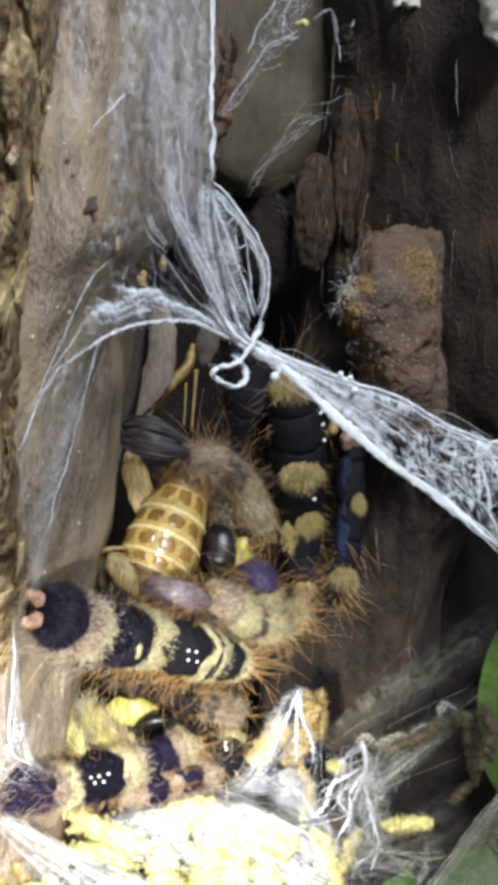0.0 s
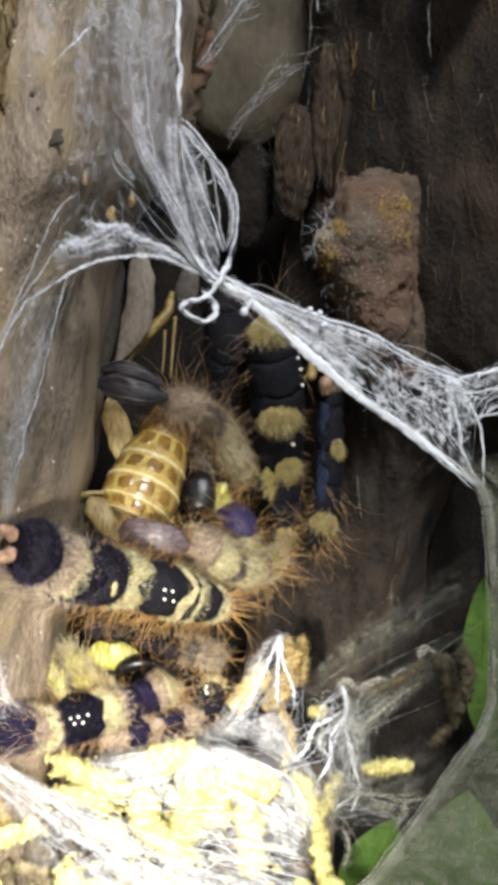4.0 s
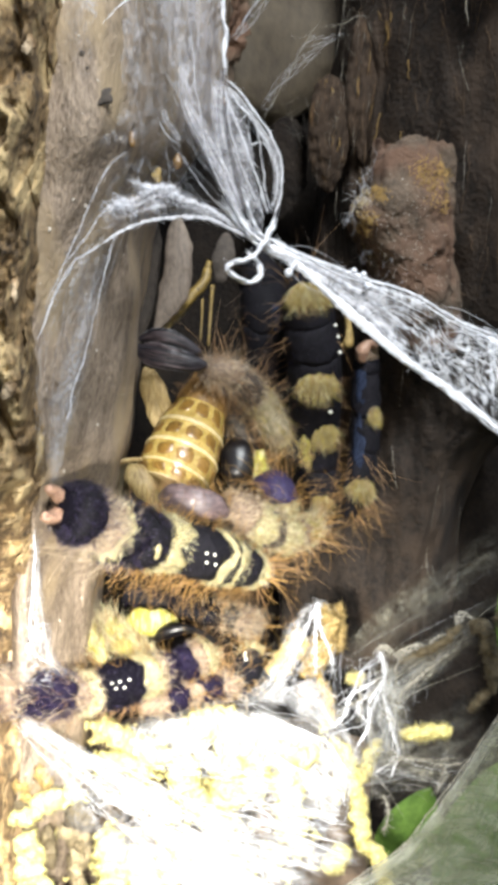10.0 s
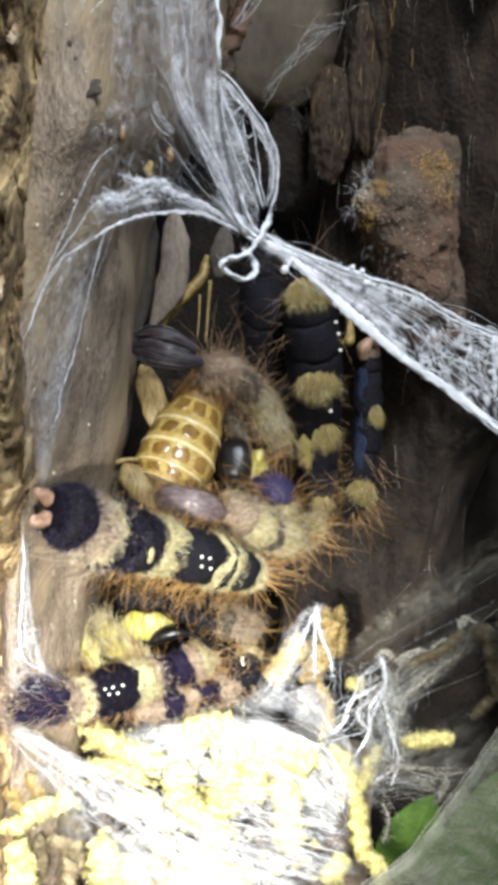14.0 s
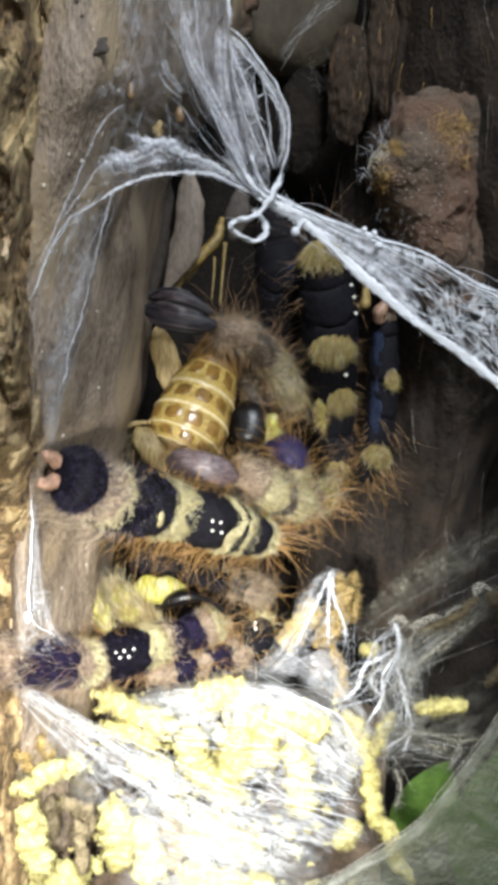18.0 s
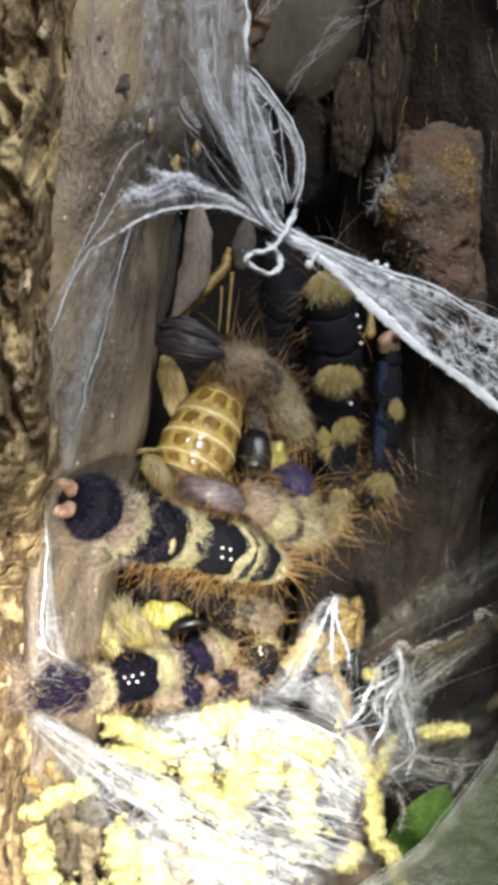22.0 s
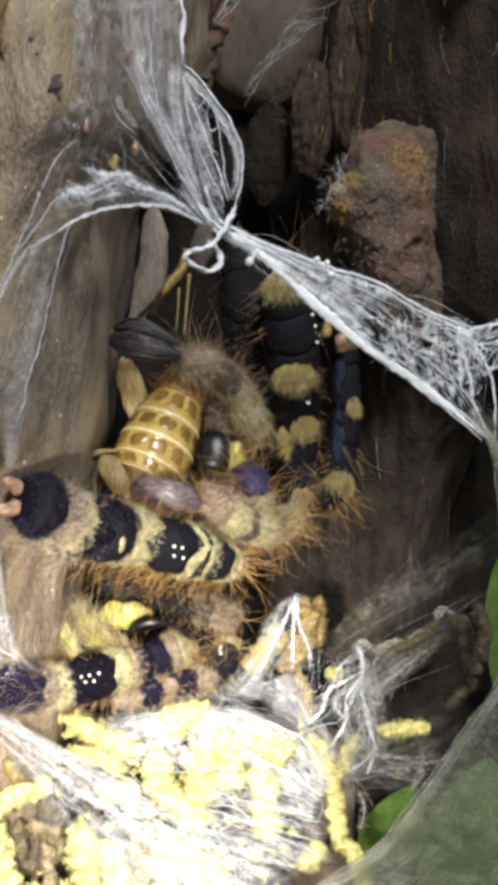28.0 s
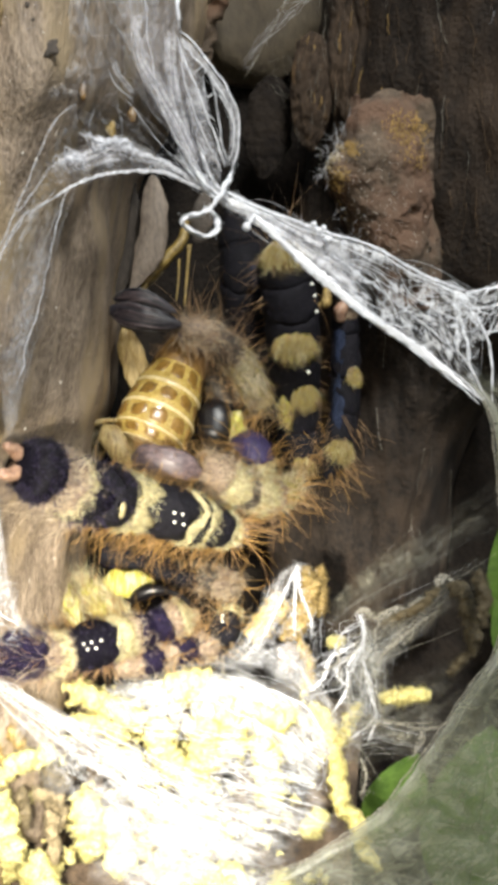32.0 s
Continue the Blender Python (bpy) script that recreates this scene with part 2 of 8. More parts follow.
REDWOOD = mat("red_rotten_wood", (0.01, 0.007, 0.005), (0.06, 0.041, 0.028), 1.3, 0.9, 0.9, 5, (1.3, 1, 0.3), spot=(0.12, 0.07, 0.03), spot_size=0.5, spot_amount=0.24, spec=0.2)
GLOSSBLACK = mat("glossy_black_shell", (0.002, 0.002, 0.003), (0.008, 0.007, 0.008), 1.5, 0.32, 0.25)
HAZE = fibres("silk_haze", (0.62, 0.62, 0.58), 0.18, 0.5, 0.5, 1.6, 1.0)
FANSILK = fibres("fan_silk", (0.88, 0.88, 0.88), 0.26, 0.9, 0.5, 1.3, 0.3)
BLACK = mat("black_skin", (0.003, 0.003, 0.004), (0.011, 0.01, 0.014), 0.8, 0.75, 0.6, 5, spec=0.15)
VIOLET = mat("violet_skin", (0.0018, 0.0016, 0.003), (0.006, 0.005, 0.010), 0.7, 0.8, 0.6, 4, spec=0.06)
PURPLE = mat("purple_skin", (0.002, 0.0016, 0.004), (0.014, 0.009, 0.03), 0.6, 0.7, 0.8, 4, spec=0.1)
# Flake wood with its shade put into the colour; resin spots share it.
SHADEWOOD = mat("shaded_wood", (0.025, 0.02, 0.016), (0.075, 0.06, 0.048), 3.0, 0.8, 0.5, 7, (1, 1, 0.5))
CREAM = mat("cream_skin", (0.1, 0.08, 0.035), (0.5, 0.44, 0.24), 0.5, 0.55, 0.9, 4)
FAWN = mat("fawn_skin", (0.05, 0.03, 0.02), (0.33, 0.24, 0.16), 0.5, 0.6, 0.9, 4)
STREAKY = mat("streaky_skin", (0.05, 0.042, 0.02), (0.32, 0.28, 0.17), 0.45, 0.6, 0.9, 3, (1.6, 1, 0.35))
PURPLEGLOSS = mat("glossy_violet_skin", (0.006, 0.004, 0.018), (0.04, 0.028, 0.11), 0.5, 0.6, 1.0, 4, coat=0.05)
GREYFUR = mat("grey_skin", (0.008, 0.007, 0.007), (0.07, 0.058, 0.045), 0.7, 0.6, 0.8, 4)
PINK = mat("pink_skin", (0.16, 0.085, 0.055), (0.42, 0.27, 0.19), 0.7, 0.45, 0.4, 5, through_light=0.15)
YELLOWSKIN = mat("yellow_skin", (0.09, 0.065, 0.015), (0.4, 0.33, 0.09), 0.7, 0.6, 0.9, 4, (1.5, 1, 0.5))
# The bluish sheen of light on black skin, put in as a colour.
BLUESHEEN = mat("blue_sheen_skin", (0.006, 0.009, 0.018), (0.03, 0.04, 0.075), 0.8, 0.7, 0.5, 4, (1, 1, 0.4), spec=0.1)
ORANGEHAIR = mat("orange_bristle", (0.24, 0.12, 0.03), (0.62, 0.37, 0.12), 2.0, 0.4, 0.1, vary=0.3)
BROWNHAIR = mat("brown_bristle", (0.25, 0.13, 0.05), (0.5, 0.32, 0.17), 2.0, 0.45, 0.1)
PALEHAIR = mat("pale_bristle", (0.38, 0.28, 0.18), (0.7, 0.6, 0.44), 2.0, 0.45, 0.1)
GOLDHAIR = mat("golden_fur", (0.4, 0.34, 0.15), (0.9, 0.86, 0.58), 1.2, 0.45, 0.1, vary=0.25)
OLIVEHAIR = mat("olive_fur", (0.18, 0.125, 0.02), (0.52, 0.42, 0.1), 1.2, 0.5, 0.1, vary=0.25)
BLACKHAIR = mat("black_fur", (0.002, 0.002, 0.003), (0.012, 0.01, 0.016), 1.2, 0.4, 0.1, spec=0.3)
PURPLEHAIR = mat("purple_fur", (0.01, 0.007, 0.022), (0.055, 0.04, 0.11), 1.2, 0.4, 0.1)
FIBRE = mat("wood_fibre", (0.03, 0.018, 0.01), (0.17, 0.1, 0.045), 1.2, 0.85, 1.0, 4, (1.5, 1, 0.4))
RIMSHEET = fibres("rim_silk", (0.55, 0.55, 0.47), 0.5, 0.5, 0.5)
DARKHAIR = mat("dark_bristle", (0.05, 0.03, 0.02), (0.18, 0.11, 0.06), 2.0, 0.45, 0.1)
DOT = mat("white_dot", (0.8, 0.8, 0.7), (0.9, 0.9, 0.82), 0.5, 0.4, 0.2)
GOLD = mat("gold_shell", (0.28, 0.18, 0.04), (0.56, 0.42, 0.14), 1.6, 0.26, 0.12, 5, through_light=0.15, coat=0.8)
SHELLBAND = mat("brown_shell_patch", (0.1, 0.05, 0.01), (0.27, 0.155, 0.035), 0.9, 0.3, 0.2, 5, coat=0.5)
SHELLNECK = mat("brown_shell_neck", (0.06, 0.03, 0.01), (0.3, 0.17, 0.05), 0.9, 0.4, 0.3, 5, coat=0.3)
PALESHELL = mat("pale_shell_rim", (0.42, 0.32, 0.14), (0.68, 0.57, 0.33), 0.8, 0.3, 0.2, 5, coat=0.3)
AMBER = mat("amber_shell", (0.16, 0.1, 0.03), (0.5, 0.38, 0.17), 1.2, 0.5, 0.5, 4, (1.6, 1, 0.25), through_light=0.1)
OLIVELEG = mat("olive_gold_leg", (0.07, 0.045, 0.012), (0.36, 0.25, 0.07), 0.8, 0.45, 0.5, 4)
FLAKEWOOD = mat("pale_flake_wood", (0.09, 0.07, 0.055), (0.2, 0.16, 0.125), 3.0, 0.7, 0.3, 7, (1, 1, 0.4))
WINGGREY = mat("smoky_wing", (0.006, 0.006, 0.008), (0.05, 0.045, 0.055), 0.7, 0.35, 0.5, 2.5, (0.15, 1, 1.8), spec=0.5)
PALEMARGIN = mat("pale_wing_margin", (0.1, 0.1, 0.11), (0.3, 0.3, 0.32), 0.6, 0.4, 0.2)
MAUVE = mat("mauve_lobe", (0.04, 0.028, 0.032), (0.16, 0.115, 0.115), 0.9, 0.45, 0.5, 3, (0.3, 1, 1.8), coat=0.1)
LEMON = mat("lemon_lobe", (0.1, 0.09, 0.012), (0.6, 0.56, 0.1), 0.7, 0.6, 0.9, 3, (1.6, 1, 0.3), spot=(0.5, 0.45, 0.25), spot_size=0.9)
YELLOW = mat("yellow_husk", (0.34, 0.27, 0.07), (0.85, 0.79, 0.37), 0.9, 0.65, 0.9, 4, through_light=0.1)
ORANGE = mat("orange_husk", (0.11, 0.065, 0.016), (0.5, 0.36, 0.13), 0.9, 0.6, 0.8, 4, (1, 1, 0.6))
OCHREHUSK = mat("ochre_husk", (0.3, 0.24, 0.06), (0.72, 0.65, 0.27), 0.9, 0.65, 0.9, 4, through_light=0.1)
STRAW = mat("straw_husk", (0.28, 0.19, 0.06), (0.56, 0.42, 0.15), 1.2, 0.65, 0.8, 5)
DEBRIS = mat("debris", (0.05, 0.035, 0.025), (0.16, 0.11, 0.07), 2.0, 0.8, 0.8, 5)
LEAF = mat("leaf", (0.032, 0.068, 0.01), (0.075, 0.135, 0.022), 5.0, 0.75, 0.3, 5, spec=0.2)

FUR = {"cream_skin": ((GOLDHAIR, 0.85), (OLIVEHAIR, 0.2), (DARKHAIR, 0.1), (BLACKHAIR, 0.12)), "fawn_skin": ((PALEHAIR, 0.55), (DARKHAIR, 0.25), (PURPLEHAIR, 0.2)), "black_skin": ((BLACKHAIR, 0.9), (PURPLEHAIR, 0.1)),
       "violet_skin": ((BLACKHAIR, 0.78), (PURPLEHAIR, 0.22)), "purple_skin": ((BLACKHAIR, 0.5), (PURPLEHAIR, 0.5)), "yellow_skin": ((GOLDHAIR, 0.5), (DARKHAIR, 0.3)),
       "streaky_skin": ((PALEHAIR, 0.5), (OLIVEHAIR, 0.3), (DARKHAIR, 0.3)), "lemon_lobe": ((GOLDHAIR, 0.8),), "glossy_violet_skin": ((PURPLEHAIR, 1.0),), "debris": ((DARKHAIR, 0.6), (BROWNHAIR, 0.4)), "grey_skin": ((DARKHAIR, 0.6), (PALEHAIR, 0.4))}


# ---- shape helpers ----
def rnd(a, b):
    return random.uniform(a, b)


def wob(p, size, amp):
    """Smooth unevenness: a noise vector at p."""
    return noise.noise_vector(Vector(p) / size) * amp


def smooth(points, n):
    """n + 1 points evenly along a smooth curve through the given ones."""
    pts = [Vector(p) for p in points]
    if len(pts) == 2:
        return [pts[0].lerp(pts[1], i / n) for i in range(n + 1)]
    ext = [2 * pts[0] - pts[1], *pts, 2 * pts[-1] - pts[-2]]
    out = []
    for i in range(n + 1):
        s = i / n * (len(pts) - 1)
        k = min(int(s), len(pts) - 2)
        t = s - k
        a, b, c, d = ext[k:k + 4]
        out.append(0.5 * (2 * b + (c - a) * t + (2 * a - 5 * b + 4 * c - d) * t * t + (3 * b - a - 3 * c + d) * t ** 3))
    return out


def level(values, s):
    """A value along a list of values, s from 0 to 1."""
    x = s * (len(values) - 1)
    k = min(int(x), len(values) - 2)
    t = x - k
    t = t * t * (3 - 2 * t)
    return values[k] * (1 - t) + values[k + 1] * t


class Geo:
    """Vertices in millimetres and faces of one mesh."""

    def __init__(self):
        self.v, self.f = [], []

    def tube(self, pts, radii, sides=5, cap=True):
        n0, prev = len(self.v), None
        for i, p in enumerate(pts):
            t = (pts[min(i + 1, len(pts) - 1)] - pts[max(i - 1, 0)]).normalized()
            if prev is None:
                a = t.cross(Vector((0.31, 0.93, 0.2))).normalized()
            else:
                a = (prev - t * prev.dot(t)).normalized()
            prev, b = a, t.cross(a)
            r = radii[i] if isinstance(radii, (list, tuple)) else radii
            for k in range(sides):
                w = 2 * math.pi * k / sides
                self.v.append(p + r * (math.cos(w) * a + math.sin(w) * b))
        for i in range(len(pts) - 1):
            for k in range(sides):
                q = n0 + i * sides
                self.f.append((q + k, q + (k + 1) % sides, q + sides + (k + 1) % sides, q + sides + k))
        if cap:
            self.f.append(tuple(range(n0 + sides - 1, n0 - 1, -1)))
            q = n0 + (len(pts) - 1) * sides
            self.f.append(tuple(range(q, q + sides)))

    def hair(self, root, way, length, r, bend=0.3, segs=4):
        way = Vector(way).normalized()
        side = way.cross(Vector((rnd(-1, 1), rnd(-1, 1), rnd(-1, 1)))).normalized()
        pts = [Vector(root) + way * length * i / segs + side * bend * length * (i / segs) ** 2 for i in range(segs + 1)]
        self.tube(pts, [r * (1 - 0.85 * i / segs) for i in range(segs + 1)], 3, False)

    def spike(self, root, tip, r):
        root, tip = Vector(root), Vector(tip)
        d = (tip - root).normalized()
        a = d.cross(Vector((0.3, 0.9, 0.2))).normalized()
        b = d.cross(a)
        n0 = len(self.v)
        for k in range(3):
            self.v.append(root + r * (math.cos(2.094 * k) * a + math.sin(2.094 * k) * b))
        self.v.append(tip)
        self.f += [(n0, n0 + 1, n0 + 3), (n0 + 1, n0 + 2, n0 + 3), (n0 + 2, n0, n0 + 3)]

    def grid(self, rows):
        n0, w = len(self.v), len(rows[0])
        for row in rows:
            self.v += [Vector(p) for p in row]
        for i in range(len(rows) - 1):
            for k in range(w - 1):
                q = n0 + i * w + k
                self.f.append((q, q + w, q + w + 1, q + 1))

    def blob(self, centre, radii, turn=None, amp=0.1, size=1.5, rings=8, sides=12):
        """A lumpy closed ellipsoid."""
        n0, c = len(self.v), Vector(centre)
        turn = turn or Matrix.Identity(3)
        for i in range(rings + 1):
            for k in range(sides):
                a, b = math.pi * i / rings, 2 * math.pi * k / sides
                d = Vector((math.sin(a) * math.cos(b) * radii[0], math.sin(a) * math.sin(b) * radii[1], math.cos(a) * radii[2]))
                p = c + turn @ d
                self.v.append(p + (turn @ d) * noise.noise(p / size) * amp * 2)
        for i in range(rings):
            for k in range(sides):
                q = n0 + i * sides
                self.f.append((q + k, q + sides + k, q + sides + (k + 1) % sides, q + (k + 1) % sides))

    def mesh(self, name, material, flat=False):
        me = bpy.data.meshes.new(name)
        me.from_pydata([tuple(c * MM for c in p) for p in self.v], [], self.f)
        me.update()
        if not flat:
            me.polygons.foreach_set("use_smooth", [True] * len(me.polygons))
        me.materials.append(material)
        return me


def part(name, geo, material, parent=None, label="", flat=False):
    ob = new(name, geo.mesh(name, material, flat))
    if parent:
        ob.parent = parent
        ob.matrix_parent_inverse = parent.matrix_world.inverted()
    if label:
        ob["label"] = label
    if name in ("silk_mesh", "bristles", "tangle"):
        ob["kind"] = "stuff"
    return ob


def thing(name, at, label, category, group="", kind=""):
    """An empty at a place in millimetres that carries a thing's parts."""
    ob = new(name)
    ob.empty_display_size = 0.002
    ob.location = [c * MM for c in at]
    bpy.context.view_layer.update()
    return tagged(ob, label, category, group, kind)


def loft(rows, nu, nv, amp=0.0, size=5.0, rough=None):
    """A grid of points on a smooth sheet through rows of control points (each row a list of points)."""
    cols = [smooth(r, nu) for r in rows]
    out = []
    for k in range(nu + 1):
        out.append(smooth([c[k] for c in cols], nv))
    grid = [[out[k][i] for k in range(nu + 1)] for i in range(nv + 1)]
    if amp or rough:
        for i, row in enumerate(grid):
            for k, p in enumerate(row):
                q = p + wob(p, size, amp)
                if rough:
                    q = q + rough(p)
                row[k] = q
    return grid


def sheet(rows, nu, nv, thick, amp=0.0, size=5.0, rough=None, back_way=(0, 1, 0)):
    """A lofted sheet with a thickness towards back_way."""
    g = Geo()
    front = loft(rows, nu, nv, amp, size, rough)
    rear = [[p + Vector(back_way) * thick for p in row] for row in front]
    g.grid(front)
    g.grid([list(reversed(r)) for r in rear])
    for a, b in ((front[0], rear[0]), (rear[-1], front[-1])):
        g.grid([b, a])
    g.grid([[r[0] for r in front], [r[0] for r in rear]])
    g.grid([[r[-1] for r in rear], [r[-1] for r in front]])
    seen, place, verts = {}, [], []
    for p in g.v:
        key = (round(p.x, 3), round(p.y, 3), round(p.z, 3))
        if key not in seen:
            seen[key] = len(verts)
            verts.append(p)
        place.append(seen[key])
    faces = [tuple(dict.fromkeys(place[i] for i in f)) for f in g.f]
    g.v, g.f = verts, [f for f in faces if len(f) > 2]
    return g


# ---- structure ----
def bark_relief(p):
    w = p + noise.noise_vector(p / 5) * 1.8 + noise.noise_vector(p / 1.6) * 0.5
    near, _ = noise.voronoi(Vector((w.x / 5.4, w.y / 5.4, w.z / 13)))
    plate = min(1.0, (near[1] - near[0]) * 3.2)
    strip = noise.noise(Vector((w.x / 1.5, w.y / 1.5, w.z / 9)))
    pits = max(0.0, noise.noise(Vector((p.x / 4 + 9, p.y / 4, p.z / 7))) - 0.25) * 9.0
    fine = noise.noise(p / 0.9) * 0.7 + noise.noise(p / 0.4) * 0.35
    return Vector((0.15, 1.0, 0.0)) * (1.6 - 2.8 * plate ** 0.7 - 1.3 * strip + pits + fine)


def build_setting():
    g = sheet([[(-43.6, -28.0, 70.9), (-27.5, -37.0, 67.4), (-19.9, -37.0, 67.4), (-16.6, -30.0, 70.2)],
               [(-43.5, -28.0, 42.4), (-28.7, -36.0, 40.6), (-23.4, -36.0, 40.6), (-20.6, -30.0, 42.0)],
               [(-44.4, -24.0, 18.1), (-30.7, -31.0, 17.5), (-25.8, -31.0, 17.5), (-23.6, -26.0, 17.9)],
               [(-46.6, -14.0, -3.7), (-32.0, -22.0, -3.4), (-26.3, -22.0, -3.4), (-24.1, -18.0, -3.5)],
               [(-49.4, -2.0, -24.0), (-35.0, -3.0, -23.8), (-30.2, -2.0, -23.9), (-27.5, 0.0, -24.2)],
               [(-50.6, 4.0, -69.9), (-38.9, 4.0, -69.9), (-32.5, 5.0, -70.3), (-30.0, 8.0, -71.3)]], 110, 380, 8, 1.0, 9, bark_relief)
    bark = part("bark", g, BARK)
    tagged(bark, "rough ochre-brown tree bark with deep fissures", "bark", kind="structure")
    g = sheet([[(-17.4, -31.0, 69.8), (-12.0, -30.0, 70.2), (-7.4, -16.0, 75.8), (-2.0, 10.0, 86.2), (0.9, 40.0, 98.1)],
               [(-21.6, -31.0, 39.3), (-15.9, -31.0, 39.4), (-10.5, -20.0, 41.8), (-5.6, 4.0, 47.0), (-2.5, 36.0, 54.0)],
               [(-23.0, -28.5, 28.6), (-18.3, -27.0, 28.8), (-14.4, -17.2, 30.2), (-11.8, 1.5, 33.2), (-11.0, 34.0, 38.4)],
               [(-24.5, -26.0, 17.9), (-20.5, -23.0, 18.2), (-16.7, -14.0, 19.0), (-13.8, 0.0, 20.2), (-14.5, 32.0, 23.1)],
               [(-24.4, -22.0, 3.0), (-21.6, -18.0, 3.0), (-18.4, -9.0, 3.0), (-15.4, 2.0, 3.0), (-16.5, 30.0, 3.1)],
               [(-26.7, -9.0, -16.2), (-24.5, -3.0, -16.8), (-22.2, 3.0, -17.3), (-20.1, 9.0, -17.9), (-21.0, 30.0, -20.0)],
               [(-30.9, 9.0, -56.8), (-28.1, 11.0, -57.4), (-24.8, 15.0, -58.5), (-22.9, 20.0, -59.9), (-23.1, 32.0, -63.3)]], 50, 160, 4, 0.8, 7,
              lambda p: Vector((0, noise.noise(Vector((p.x / 1.2, p.y / 1.2, p.z / 9))) * 0.35 + noise.noise(p / 0.5) * 0.08, 0)), (-0.5, 0.6, 0))
    tagged(part("wall_inner_side", g, WALL), "smooth grey-brown inner wood of the hollow", "wall", kind="structure")
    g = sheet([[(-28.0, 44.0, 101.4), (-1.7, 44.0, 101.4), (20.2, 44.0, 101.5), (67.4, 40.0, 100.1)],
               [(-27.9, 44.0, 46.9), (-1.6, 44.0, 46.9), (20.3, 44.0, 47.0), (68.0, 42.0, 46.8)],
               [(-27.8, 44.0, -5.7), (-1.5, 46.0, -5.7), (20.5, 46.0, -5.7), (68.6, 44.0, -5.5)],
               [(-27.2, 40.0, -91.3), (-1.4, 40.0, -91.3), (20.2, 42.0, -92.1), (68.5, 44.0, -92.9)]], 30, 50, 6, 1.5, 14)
    tagged(part("wall_back", g, VOIDWOOD), "back wood of the hollow, blackened for its deep shade", "wall", kind="structure")
    g = sheet([[(-7.7, 38.0, 99.0), (-0.0, 39.0, 99.4), (9.5, 40.0, 99.9), (19.9, 40.0, 99.9)], [(-6.8, 38.0, 71.5), (0.0, 38.5, 71.7), (9.5, 39.5, 72.0), (19.9, 40.0, 72.2)], [(-3.4, 37.0, 57.6), (2.6, 38.0, 55.3), (9.5, 39.0, 58.1), (19.0, 40.0, 62.7)], [(-2.5, 41.0, 51.6), (2.7, 42.0, 50.9), (7.9, 42.0, 51.8), (13.1, 42.0, 55.3)]], 24, 30, 1.5, 0.8, 6)
    tagged(part("wall_back_panel", g, BACKWOOD), "smooth olive-tan wood at the back of the hollow", "wall", kind="structure")
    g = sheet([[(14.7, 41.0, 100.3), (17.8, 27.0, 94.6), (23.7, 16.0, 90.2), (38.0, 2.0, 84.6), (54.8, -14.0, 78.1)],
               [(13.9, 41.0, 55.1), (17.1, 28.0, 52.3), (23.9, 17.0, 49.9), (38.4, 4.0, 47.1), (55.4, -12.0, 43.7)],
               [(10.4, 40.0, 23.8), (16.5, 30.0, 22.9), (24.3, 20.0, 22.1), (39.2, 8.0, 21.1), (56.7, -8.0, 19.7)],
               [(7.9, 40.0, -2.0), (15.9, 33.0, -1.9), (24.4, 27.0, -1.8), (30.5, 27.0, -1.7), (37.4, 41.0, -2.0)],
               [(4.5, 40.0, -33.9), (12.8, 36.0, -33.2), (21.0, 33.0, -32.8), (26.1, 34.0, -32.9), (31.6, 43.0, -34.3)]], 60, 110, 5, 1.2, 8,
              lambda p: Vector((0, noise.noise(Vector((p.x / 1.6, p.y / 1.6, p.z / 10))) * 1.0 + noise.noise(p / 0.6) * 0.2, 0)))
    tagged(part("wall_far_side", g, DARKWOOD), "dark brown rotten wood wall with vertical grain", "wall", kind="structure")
    g = sheet([[(-56.0, 43.0, -41.4), (-22.5, 43.0, -41.3), (2.6, 43.0, -41.3), (21.7, 49.0, -42.4)],
               [(-51.9, 25.0, -49.5), (-21.3, 29.0, -50.5), (2.3, 31.0, -51.0), (18.8, 37.0, -52.4)],
               [(-49.1, 13.0, -69.9), (-20.3, 17.0, -71.3), (2.0, 19.0, -72.1), (17.7, 25.0, -74.2)]], 40, 40, 4, 1.2, 4, None, (0, 0.3, -1))
    tagged(part("floor", g, DEBRIS), "crumbly brown floor of the hollow", "floor", kind="structure")


build_setting()


# ---- creatures ----
class Spine:
    """A curve with a radius along it and a frame at each place, s from 0 to 1."""

    def __init__(self, points, radii, n=160, up=(0, -1, 0)):
        self.pts, self.radii, self.n, self.up = smooth(points, n), radii, n, Vector(up)

    def at(self, s):
        x = max(0.0, min(1.0, s)) * self.n
        k = min(int(x), self.n - 1)
        p = self.pts[k].lerp(self.pts[k + 1], x - k)
        t = (self.pts[min(k + 2, self.n)] - self.pts[max(k - 1, 0)]).normalized()
        u = (self.up - t * self.up.dot(t)).normalized()
        return p, t, u, t.cross(u)

    def skin(self, s, angle, lift=1.0):
        """A place on the skin: angle 0 faces the opening, and the way out of the skin there."""
        p, t, u, w = self.at(s)
        out = math.cos(angle) * u + math.sin(angle) * w
        return p + out * level(self.radii, s) * lift, out, t


